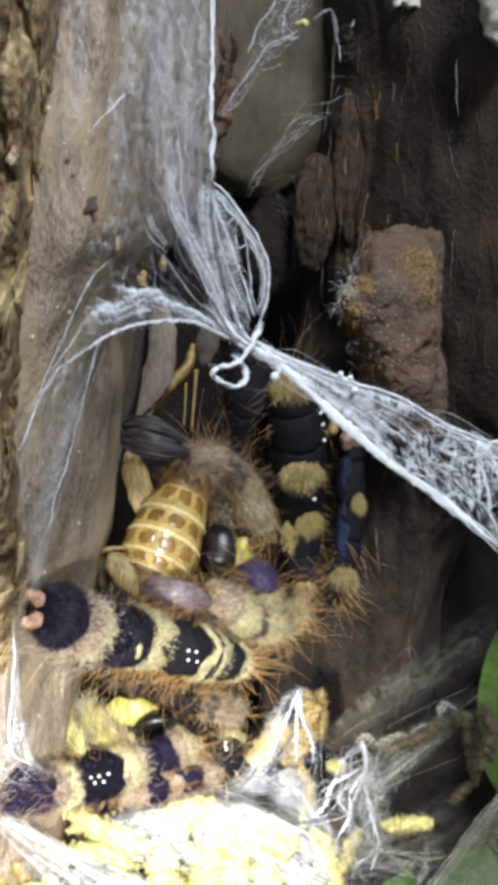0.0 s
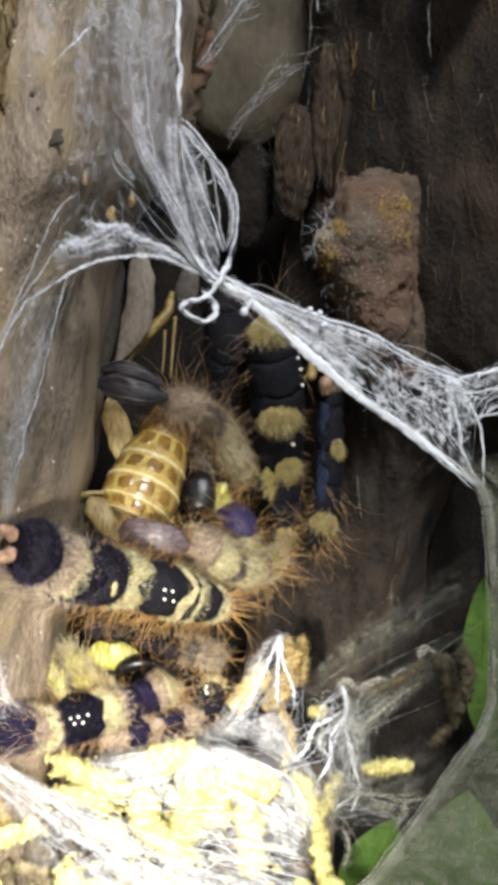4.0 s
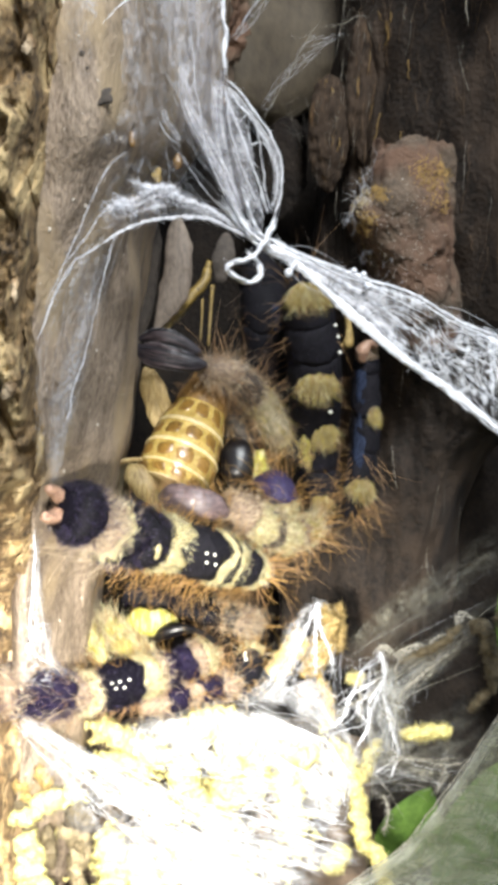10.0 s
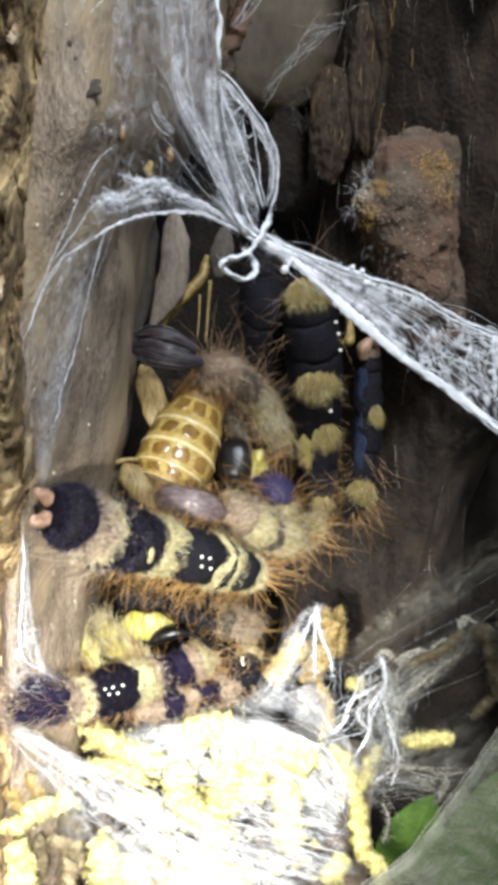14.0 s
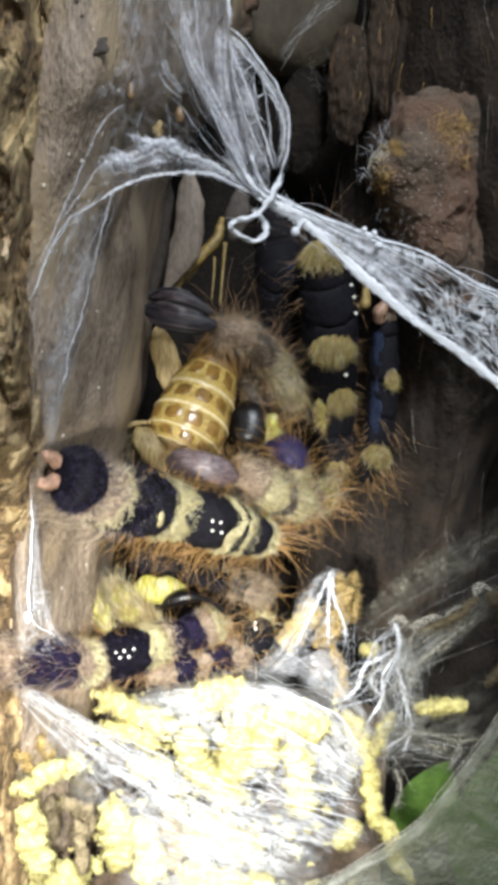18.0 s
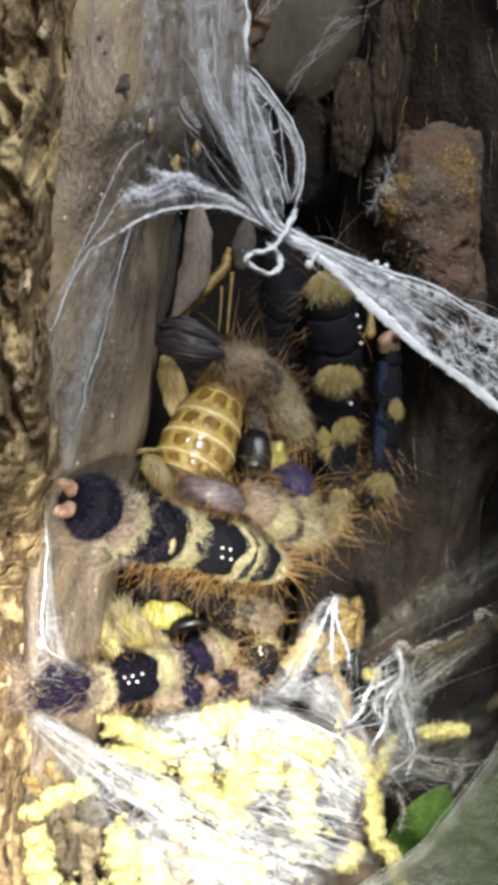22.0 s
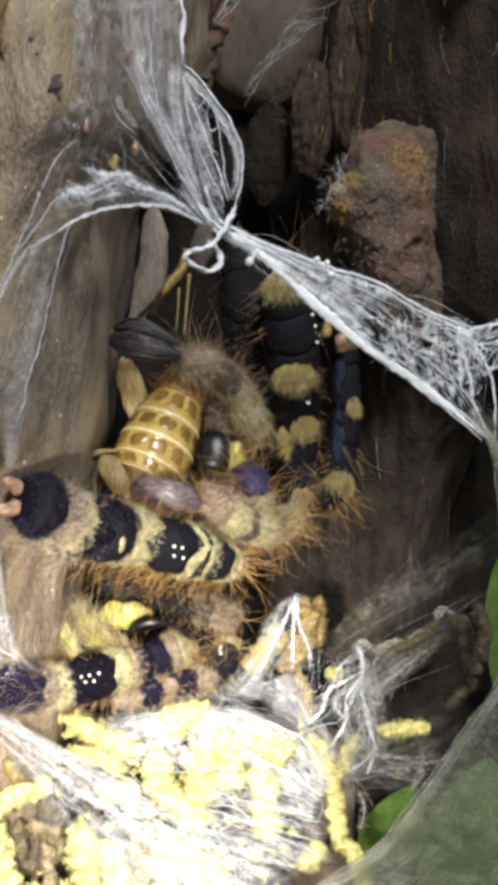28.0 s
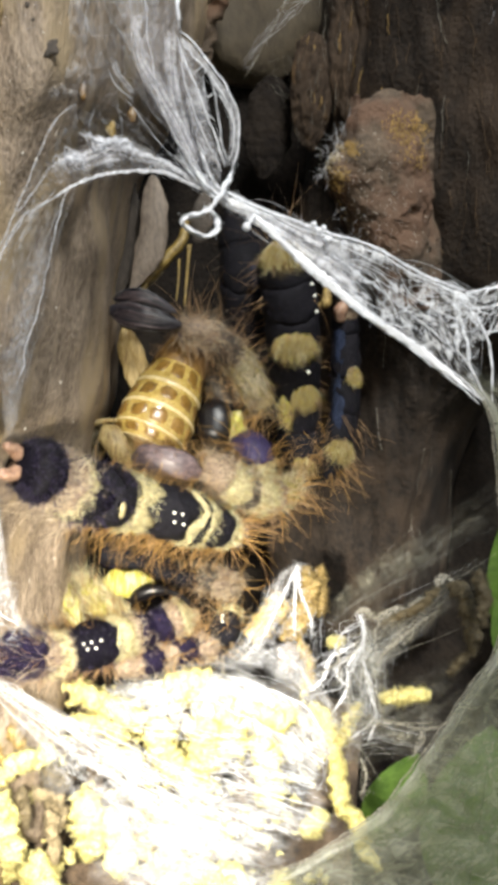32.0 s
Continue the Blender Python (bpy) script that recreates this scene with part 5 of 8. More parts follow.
        gv.tube([r[4] + Vector((0, -0.05, 0)) for r in rows], 0.14, 5)
        part("midrib", gv, LEAF, leaf)


def wall_fibres():
    """Loose orange-brown fibres and specks on the far wall."""
    wall = bpy.data.objects["wall_far_side"]
    bpy.context.view_layer.update()
    for hue, count, x0, x1, z0, z1 in ((FIBRE, 150, 16, 40, 20, 72), (CRUST, 12, 17, 24, 40, 66), (DUSTY, 30, 16, 40, -40, 66)):
        g = Geo()
        for _ in range(count):
            pts = []
            x, z, run, lean = rnd(x0, x1), rnd(z0, z1), rnd(1.5, 7.0), rnd(-0.25, 0.25)
            for i in range(7):
                hit, p, n, _ = wall.ray_cast(Vector((x + lean * run * i / 6 + 0.4 * noise.noise(Vector((x, z, i * 0.6))), -60, z - run * i / 6)) * MM, Vector((0, 1, 0)))
                if hit:
                    pts.append(p / MM - Vector((0, 0.12 + 0.3 * math.sin(math.pi * i / 6), 0)))
            if len(pts) > 3:
                g.tube(pts, rnd(0.015, 0.05), 4)
        part("wood_fibres", g, hue, wall, "loose fibres of rotten wood")["kind"] = "stuff"


# ---- silk ----
def strand(g, pts, r, n=None, shake=0.12, size=1.5):
    n = n or max(6, len(pts) * 5)
    line = smooth(pts, n)
    off = Vector((rnd(0, 99), rnd(0, 99), rnd(0, 99)))
    line = [p + noise.noise_vector(p / size + off) * shake for p in line]
    g.tube(line, [r * min(1, 0.1 + i / 3, 0.1 + (len(line) - 1 - i) / 3) for i in range(len(line))], 5 if r > 0.15 else 3, False)


def ribbon(g, left, right, count, r, n=26, wander=0.35, depth=0.6, shake=0.12, keep=1.0):
    """Threads that run along a band between two edges and drift across it."""
    le, ri = smooth(left, n), smooth(right, n)
    clumps = [random.random() for _ in range(max(4, count // 6))] + [0.02, 0.98]
    for _ in range(count):
        c0 = random.choice(clumps)
        c1 = random.choice(clumps) if random.random() < wander else c0
        u0 = min(1, max(0, c0 + random.gauss(0, 0.05)))
        u1 = min(1, max(0, c1 + random.gauss(0, 0.05)))
        a = 0.0 if random.random() < keep else rnd(0, 0.6)
        b = 1.0 if random.random() < keep else rnd(a + 0.2, 1.0)
        off = Vector((rnd(0, 99), rnd(0, 99), rnd(0, 99)))
        d0 = rnd(-depth, depth)
        line = []
        for i in range(int(a * n), max(int(a * n) + 3, int(b * n)) + 1):
            i = min(i, n)
            s = i / n
            u = u0 + (u1 - u0) * s
            p = le[i].lerp(ri[i], u)
            wide = (ri[i] - le[i]).length
            v = noise.noise_vector(p / 2.6 + off) + 0.35 * noise.noise_vector(p / 0.7 + off)
            line.append(p + v * (shake + 0.07 * wide) + Vector((0, d0 * min(1, wide / 4), 0)))
        r1 = r * 0.5 * (1 + 2.4 * random.random() ** 5)
        g.tube(line, [r1 * min(1, 0.1 + i / 4, 0.1 + (len(line) - 1 - i) / 4) for i in range(len(line))], 3, False)


def ties(g, left, right, count, r, n=30, reach=0.15, depth=0.5):
    """Short crooked threads across a band."""
    le, ri = smooth(left, n), smooth(right, n)
    for _ in range(count):
        i = random.randint(0, n)
        j = max(0, min(n, i + random.randint(-int(n * reach) - 1, int(n * reach) + 1)))
        p = le[i].lerp(ri[i], random.random()) + Vector((0, rnd(-depth, depth), 0))
        q = le[j].lerp(ri[j], random.random()) + Vector((0, rnd(-depth, depth), 0))
        m = p.lerp(q, 0.5) + Vector((rnd(-1, 1), rnd(-1, 1), rnd(-1, 1))) * 0.2 * (q - p).length
        strand(g, [p, m, q], r * rnd(0.6, 1.4), 8, 0.05)


def membrane(parent, left, right, material, amp=0.4, nu=26, nv=70, fade=0.12, ends=0.06, folds=0.5, label=""):
    """A thin felted sheet between two edges, frayed towards them."""
    le, ri = smooth(left, nv), smooth(right, nv)
    seed = Vector((rnd(0, 90), rnd(0, 90), rnd(0, 90)))
    g, uvs, cover = Geo(), [], []
    rows, along = [], 0.0
    for i in range(nv + 1):
        wide = (ri[i] - le[i]).length
        if i:
            along += (le[i].lerp(ri[i], 0.5) - le[i - 1].lerp(ri[i - 1], 0.5)).length
        row = []
        for k in range(nu + 1):
            u = k / nu
            p = le[i].lerp(ri[i], u)
            fold = noise.noise(Vector((u * 5, along / 14, 3)) + seed) * folds * min(1.0, wide / 4)
            row.append(p + wob(p, 3.0, amp * min(1.0, wide / 3)) + Vector((0, fold, 0)))
            uvs.append(((u - 0.5) * (0.35 * wide + 0.65 * (ri[0] - le[0]).length), along))
            a = min(1.0, min(u, 1 - u) / max(fade, 1e-4)) * min(1.0, i / nv / max(ends, 1e-4), (1 - i / nv) / max(ends, 1e-4))
            cover.append(a)
        rows.append(row)
    g.grid(rows)
    ob = part("silk_sheet", g, material, parent, label)
    me = ob.data
    layer = me.uv_layers.new(name="UVMap")
    index = np.empty(len(me.loops), dtype=np.int32)
    me.loops.foreach_get("vertex_index", index)
    layer.data.foreach_set("uv", np.array(uvs, dtype=np.float32)[index].ravel())
    att = me.attributes.new("cover", "FLOAT", "POINT")
    att.data.foreach_set("value", np.array(cover, dtype=np.float32))
    return ob


def cord(parent, points, r, plies=5, material=None, label=""):
    """A cord of a few twisted silk plies, uneven along its run."""
    line = smooth(points, max(16, len(points) * 9))
    seed = Vector((rnd(0, 99), rnd(0, 99), rnd(0, 99)))
    g = Geo()
    for k in range(plies):
        out = []
        for i, p in enumerate(line):
            w = 2 * math.pi * k / plies + i * 0.22
            sway = noise.noise_vector(p / 2.5 + seed) * max(r * 1.6, 0.26) + noise.noise_vector(p / 0.9 + seed) * 0.09
            own = noise.noise_vector(p / 1.2 + seed * (k + 2)) * r * 1.3
            out.append(p + sway + own + Vector((math.cos(w), math.sin(w), 0)) * r * 0.6)
        m = len(out) - 1
        g.tube(out, [r * 0.55 * (1 + 0.5 * noise.noise(p / 0.9 + seed)) * min(1, 0.1 + i / 6, 0.1 + (m - i) / 6) for i, p in enumerate(out)], 5, False)
    for _ in range(int(len(line) * 0.5)):
        p = random.choice(line)
        q = p + Vector((rnd(-1, 1), rnd(-1, 1), rnd(-1, 1))) * min(0.7, r * 6)
        strand(g, [p, p.lerp(q, 0.5) + Vector((rnd(-1, 1), 0, rnd(-1, 1))) * r * 2, q], 0.018, 6, 0.1)
    return part("cord", g, material or SILK, parent, label)


def strap(parent, points, widths, thick, material, label=""):
    """A flat tapering bundle of silk with a ragged edge."""
    n = 90
    line = smooth(points, n)
    seed = Vector((rnd(0, 99), rnd(0, 99), rnd(0, 99)))
    g, sides = Geo(), 12
    for i, p in enumerate(line):
        t = (line[min(i + 1, n)] - line[max(i - 1, 0)]).normalized()
        side = t.cross(Vector((0, 1, 0))).normalized()
        out = side.cross(t)
        end = min(1, 0.05 + i / 14, 0.05 + (n - i) / 14)
        w = level(widths, i / n) * (1 + 0.7 * noise.noise(p / 0.8 + seed) + 0.3 * noise.noise(p / 3 + seed)) * end
        for k in range(sides):
            a = 2 * math.pi * k / sides
            q = p + side * math.cos(a) * w * 0.5 + out * math.sin(a) * thick * 0.5 * end
            g.v.append(q + noise.noise_vector(q / 0.7 + seed) * 0.16 * end)
    for i in range(n):
        for k in range(sides):
            q = i * sides
            g.f.append((q + k, q + sides + k, q + sides + (k + 1) % sides, q + (k + 1) % sides))
    for _ in range(110):
        p = random.choice(line)
        q = p + Vector((rnd(-1, 1), rnd(-0.3, 0.3), rnd(-1, 1))) * 0.9
        strand(g, [p, p.lerp(q, 0.5) + Vector((rnd(-1, 1), 0, rnd(-1, 1))) * 0.3, q], 0.02, 8, 0.15)
    return part("strap", g, material, parent, label)


def main_web():
    web = thing("spider_web", (1.2, -18.0, 24.6), "white spun silk twisted to a knot across the hollow", "web")
    L = [(-12.2, -27.0, 72.6), (-10.9, -27.0, 58.9), (-9.4, -26.0, 46.7), (-7.1, -24.0, 37.7), (-3.7, -21.0, 31.3), (-0.1, -18.0, 25.6)]
    R = [(-2.8, -22.0, 74.7), (-2.4, -22.0, 60.6), (-2.4, -22.0, 50.3), (-2.4, -22.0, 42.6), (-0.7, -20.0, 33.4), (1.5, -17.0, 24.7)]
    membrane(web, L, R, SHEET, 0.25, fade=0.1, ends=0.02, folds=1.2, label="milky felted silk sheet")
    membrane(web, [(-15.9, -31.0, 71.0), (-15.0, -31.0, 57.6), (-13.3, -30.0, 46.9), (-9.2, -26.0, 39.2), (-4.8, -21.8, 32.2), (-0.6, -18.3, 25.8)], [(-5.4, -23.0, 74.3), (-5.0, -23.0, 60.2), (-5.0, -23.0, 50.1), (-4.4, -22.6, 41.2), (-2.1, -20.3, 32.7), (0.9, -17.5, 25.0)], FAINT, 0.3, fade=0.35, ends=0.03, folds=1.6)
    g = Geo()
    ribbon(g, L, R, 7, 0.02, 34, 0.35, 0.9, keep=0.4)
    ties(g, L, R, 30, 0.02, 30, 0.25)
    part("silk_mesh", g, FINE, web)
    for left, right in (([(-7.6, -23.5, 45.1), (-7.9, -23.5, 41.4), (-7.1, -22.8, 37.8), (-4.8, -21.5, 34.0), (-2.2, -19.5, 29.6), (-0.8, -18.0, 26.6)], [(-5.8, -23.5, 45.1), (-6.6, -23.5, 41.4), (-5.5, -22.8, 38.4), (-3.1, -21.4, 34.6), (-0.9, -19.3, 30.0), (0.1, -17.8, 27.0)]),
                        ([(-4.1, -22.6, 42.9), (-4.2, -22.4, 39.2), (-3.8, -21.6, 35.5), (-2.8, -20.0, 31.4), (-1.1, -18.0, 27.0)], [(-2.4, -22.6, 42.6), (-2.5, -22.4, 39.2), (-2.1, -21.4, 35.6), (-1.3, -19.8, 31.5), (-0.2, -17.8, 27.0)]),
                        ([(-9.9, -25.5, 38.4), (-9.6, -25.0, 37.2), (-8.6, -24.0, 36.0), (-7.7, -23.0, 34.9)], [(-9.0, -25.5, 38.7), (-8.7, -25.0, 37.3), (-7.8, -24.0, 36.3), (-7.1, -23.0, 35.3)])):
        membrane(web, left, right, FILM, 0.25, fade=0.2, ends=0.12, folds=0.7, label="thick milky silk fold")
    cord(web, [(-2.8, -22.0, 74.7), (-2.6, -22.0, 60.6), (-2.6, -22.0, 50.3), (-2.5, -22.0, 42.6)], 0.2, label="bright edge cord")
    for u, r in ((((-6.3, -24.0, 47.9), (-5.3, -22.5, 37.4), (-2.8, -20.0, 30.1), (0.5, -17.5, 25.3)), 0.05),):
        cord(web, u, r)
    for c, r, m, label in (((-10.4, -21.0, 31.8), 0.75, ORANGE, "amber chip caught in the silk"), ((-8.0, -20.5, 33.4), 0.7, SHELLNECK, "reddish chip caught in the silk"), ((-13.0, -25.0, 35.0), 0.5, SHELLNECK, "reddish chip caught in the silk")):
        g = Geo()
        g.blob(c, (r * 0.8, r * 0.4, r * 1.2), None, 0.5, 0.7, 8, 10)
        part("chip", g, m, web, label)
    # thin sheet that ties it to the wood
    membrane(web, [(-19.2, -34.5, 67.2), (-20.1, -34.5, 46.9), (-18.4, -31.5, 39.0), (-16.8, -29.0, 33.0)], [(-10.9, -27.0, 70.1), (-9.4, -26.5, 47.9), (-8.6, -25.2, 40.0), (-11.0, -25.5, 34.5)], FAINT, 0.3, fade=0.3, ends=0.04, folds=1.0)
    g = Geo()
    ribbon(g, [(-18.5, -33.0, 63.0), (-16.6, -33.0, 46.1), (-14.2, -28.0, 36.3), (-12.9, -23.0, 29.7)], [(-11.5, -28.0, 64.8), (-9.6, -27.0, 47.7), (-7.2, -24.0, 37.1), (-3.4, -20.0, 28.8)], 10, 0.018, 26, 0.7, 0.8, keep=0.2)
    ties(g, [(-13.2, -29.0, 40.4), (-13.4, -26.0, 34.2), (-12.7, -22.0, 27.3)], [(-6.6, -25.0, 41.3), (-4.1, -22.0, 35.0), (-1.4, -19.0, 27.0)], 50, 0.016, 24, 0.4, 1.2)
    part("silk_mesh", g, FINE, web)
    for u, r in ((((-11.5, -31.0, 50.6), (-13.1, -32.0, 48.8), (-15.7, -33.5, 45.7)), 0.07), (((-10.0, -26.0, 37.3), (-8.8, -25.0, 35.3), (-7.5, -24.0, 34.3)), 0.04), (((-8.5, -24.0, 34.6), (-5.3, -21.5, 30.5), (-2.7, -19.0, 27.7)), 0.035)):
        cord(web, u, r, 3)
    # open loop of threads beside the knot
    for u, r in (([(-2.6, -22.0, 42.7), (-0.9, -21.5, 41.4), (1.4, -20.5, 38.3), (3.4, -19.5, 35.3), (4.2, -18.5, 31.7), (3.4, -17.6, 28.0), (2.7, -17.2, 26.4)], 0.12), ([(-2.5, -22.0, 42.0), (-1.0, -21.3, 40.0), (1.1, -20.5, 37.7), (2.9, -19.5, 34.6), (3.6, -18.5, 31.4), (2.8, -17.6, 28.3)], 0.08), ([(-2.5, -22.0, 41.4), (-1.3, -21.0, 38.2), (0.1, -20.0, 34.6), (1.6, -18.6, 30.4), (2.5, -17.6, 27.7)], 0.13),
                 ([(-2.4, -22.0, 41.1), (-2.0, -21.3, 37.5), (-0.9, -20.2, 33.9), (0.9, -18.6, 29.8), (2.1, -17.6, 27.0)], 0.07), ([(1.0, -20.6, 38.0), (1.6, -19.8, 34.3), (2.1, -18.8, 30.7), (2.7, -17.7, 28.0)], 0.06), ([(0.1, -20.8, 37.5), (0.6, -20.3, 35.5), (1.5, -20.2, 35.7), (2.4, -19.9, 34.9), (3.0, -19.6, 33.9)], 0.06), ([(-0.8, -21.0, 37.9), (-0.4, -20.9, 38.4), (0.5, -20.8, 38.9), (1.1, -20.6, 38.3)], 0.05)):
        cord(web, u, r, 4)
    membrane(web, [(-2.5, -22.0, 42.3), (-0.8, -21.4, 40.9), (1.5, -20.5, 38.0), (3.6, -19.5, 35.0), (4.3, -18.5, 31.7), (3.4, -17.6, 27.7)], [(-2.5, -22.0, 41.3), (-1.3, -21.4, 39.8), (0.8, -20.5, 37.3), (2.5, -19.5, 34.3), (3.0, -18.5, 31.4), (2.5, -17.6, 28.0)], FILM, 0.25, fade=0.2, folds=0.6, label="milky silk rim of the loop")
    membrane(web, [(-2.6, -22.0, 41.1), (-2.1, -21.3, 37.5), (-1.5, -20.0, 33.3), (-0.3, -18.0, 28.6)], [(-2.3, -22.0, 41.1), (-0.9, -21.0, 37.6), (0.4, -19.6, 33.4), (2.4, -17.6, 27.3)], SHEET, 0.25, fade=0.1, folds=0.6)
    g = Geo()
    ties(g, [(-0.9, -21.0, 39.5), (-0.3, -20.0, 34.6), (2.1, -17.8, 28.0)], [(1.4, -20.5, 38.0), (3.4, -19.5, 35.0), (3.3, -17.6, 28.0)], 9, 0.03, 20, 0.5, 0.6)
    part("silk_mesh", g, SILK, web)
    membrane(web, [(-2.8, -22.2, 42.0), (-2.1, -21.0, 36.4), (-0.8, -19.5, 30.2), (1.2, -17.5, 25.6)], [(-1.8, -21.8, 41.7), (0.5, -20.4, 35.9), (1.5, -18.8, 29.7), (2.2, -17.2, 25.7)], MILK, 0.3, fade=0.1, folds=0.6)
    # knot and curl
    strap(web, [(-1.3, -18.8, 27.7), (0.7, -17.6, 25.6), (3.0, -17.2, 23.9), (6.5, -16.6, 22.4)], [0.4, 1.0, 1.0, 0.6], 0.4, STRAPSILK)
    for k in range(6):
        o = Vector((rnd(-0.7, 0.7), rnd(-0.7, 0.7), rnd(-0.8, 0.8)))
        cord(web, [Vector((-1.8, -20.0, 30.1)) + o * 2, Vector((0.5, -18.0, 25.9)) + o, Vector((2.9, -17.0, 24.0)) + o * 0.8, Vector((6.2, -16.5, 22.3)) + o * 0.5], rnd(0.1, 0.22), 4)
    cord(web, [(3.4, -19.0, 26.9), (2.1, -20.0, 24.3), (0.2, -20.5, 22.3), (-2.1, -20.5, 21.5), (-1.8, -20.0, 20.4), (0.2, -19.0, 19.6), (1.5, -18.0, 20.3), (1.2, -17.5, 22.0), (0.2, -17.0, 23.4)], 0.26, 6, label="curled silk end")
    g = Geo()
    strand(g, [(6.1, -17.5, 22.3), (5.5, -17.5, 21.7), (5.0, -17.5, 20.8)], 0.26, 12, 0.05)
    g.blob((4.9, -17.5, 20.8), (0.45, 0.45, 0.5), None, 0.2, 1, 6, 8)
    part("droplet", g, SILK, web)
    # the long band to the far side
    L = [(2.5, -17.5, 25.2), (6.5, -16.5, 23.1), (13.1, -16.0, 20.7), (19.9, -15.0, 18.5), (25.3, -14.0, 15.6), (32.2, -13.0, 13.1)]
    R = [(2.5, -17.0, 23.4), (6.2, -16.5, 21.5), (11.8, -16.0, 16.1), (18.5, -15.5, 10.5), (25.3, -14.0, 5.9), (32.2, -13.0, 0.3)]
    membrane(web, L, R, LACE, 0.3, fade=0.02, folds=0.8)
    mid = [Vector(p).lerp(Vector(q), 0.45) for p, q in zip(L, R)]
    membrane(web, mid[:4], R[:4], MILK, 0.3, fade=0.1, folds=0.8)
    membrane(web, L[:4], R[:4], FILM, 0.3, fade=0.05, ends=0.15, folds=0.8)
    strap(web, [Vector(p) + Vector((0.2, -0.2, 0.3)) * min(1, k / 2) for k, p in enumerate(R)], [0.6, 0.95, 1.05, 0.95, 0.75, 0.65], 0.25, STRAPSILK, "taut bright silk strap")
    strap(web, L, [0.4, 0.5, 0.35, 0.25, 0.2, 0.2], 0.15, WOOLLY)
    strap(web, [Vector(p).lerp(Vector(q), v) for p, q, v in zip(L, R, (0.4, 0.4, 0.36, 0.5, 0.6, 0.7))], [0.4, 0.35, 0.3, 0.25, 0.2, 0.2], 0.2, WOOLLY)
    for o, r in ((-0.1, 0.12), (0.5, 0.14), (1.2, 0.1)):
        cord(web, [Vector(p) + Vector((0.3 * o, -0.1 * o, 0.5 * o)) * min(1, i / 2) for i, p in enumerate(R)], r, 6, label="taut bright edge cord")
    cord(web, L, 0.13, 5)
    cord(web, [Vector(p) + Vector((0, 0, -0.6)) * min(1, i / 2) for i, p in enumerate(L)], 0.08, 4)
    g = Geo()
    ribbon(g, L, R, 9, 0.05, 34, 0.8, 0.7, keep=0.3)
    ties(g, L[2:], R[2:], 46, 0.045, 34, 0.5, 0.8)
    ties(g, L, R, 50, 0.025, 34, 0.3, 0.6)
    part("silk_mesh", g, SILK, web)
    for c, r in (((14.2, -16.8, 19.3), 0.42), ((12.6, -16.0, 21.2), 0.38), ((13.8, -16.0, 20.9), 0.26)):
        g = Geo()
        g.blob(c, (r, r, r), None, 0.3, 0.6, 6, 8)
        part("droplet", g, SILK, web)
    # junction and the strands that climb from it
    L2 = [(22.8, -14.0, 16.1), (28.1, -13.0, 14.9), (31.5, -12.5, 14.0), (36.2, -12.0, 15.7), (45.9, -10.0, 19.9)]
    R2 = [(26.7, -14.0, 7.6), (30.1, -13.0, 7.0), (32.8, -12.5, 7.7), (37.5, -12.0, 11.0), (45.9, -10.0, 13.2)]
    membrane(web, L2, R2, LACE, 0.3, fade=0.03, folds=0.8)
    for u, r in ((((29.5, -12.5, 13.0), (30.3, -12.5, 9.0), (31.4, -12.0, 4.4), (33.2, -12.0, 0.1)), 0.16), (((29.5, -12.5, 12.6), (32.2, -12.3, 10.3), (33.7, -12.0, 5.0), (33.7, -12.0, 0.1)), 0.12), (((29.2, -12.5, 13.0), (32.2, -12.5, 13.5), (35.5, -12.0, 14.3), (43.0, -11.0, 17.1)), 0.2),
                 (((29.5, -12.5, 12.0), (32.5, -12.3, 11.7), (36.2, -12.0, 12.3), (43.0, -11.0, 13.1)), 0.12), (((29.8, -12.5, 12.3), (32.9, -12.0, 9.0), (37.6, -11.5, 9.4)), 0.09), (((30.2, -12.5, 13.0), (29.5, -12.5, 10.3), (29.5, -12.8, 7.7)), 0.14)):
        cord(web, u, r, 4)
    g = Geo()
    ties(g, L2, R2, 70, 0.05, 24, 0.25)
    part("silk_mesh", g, SILK, web)
    # rim that drops to the floor and its grey-green sheet
    L = [(29.5, -13.0, 3.7), (33.0, -12.0, -0.6), (34.7, -8.0, -9.7), (35.9, -3.0, -21.1), (35.5, 1.0, -30.0), (31.5, 4.0, -36.9), (26.6, 6.0, -44.6), (20.9, 8.0, -52.4), (12.8, 8.0, -58.0), (4.7, 8.0, -62.0)]
    R = [(30.5, -13.0, 4.3), (34.9, -12.0, -0.9), (36.4, -8.0, -9.7), (37.5, -3.0, -21.1), (36.8, 1.0, -31.1), (32.6, 4.0, -38.4), (27.8, 6.0, -46.2), (22.0, 8.0, -54.0), (13.7, 8.0, -59.5), (5.5, 8.0, -63.9)]
    membrane(web, L, R, RIMSHEET, 0.3, 10, 90, fade=0.3, folds=0.5)
    cord(web, L, 0.1, 5, DUSTY)
    cord(web, [Vector(p) + Vector((0.5, 0, -0.2)) for p in L], 0.08, 5, DUSTY)
    far = [(34.7, -13.0, 4.3), (42.8, -12.0, -1.6), (47.4, -9.0, -11.7), (49.4, -6.0, -22.1), (49.9, -4.0, -30.6), (48.9, -2.0, -40.0), (46.5, 0.0, -48.9), (42.7, 2.0, -57.3), (31.5, 4.0, -66.5), (20.1, 6.0, -70.1)]
    membrane(web, L, far, DUSTSHEET, 0.6, 30, 90, fade=0.02, folds=1.5, label="grey see-through silk sheet")
    g = Geo()
    ribbon(g, R, far, 14, 0.035, 50, 0.3, 0.5, keep=0.3)
    ties(g, R, far, 60, 0.03, 50, 0.1)
    part("silk_mesh", g, DUSTY, web)
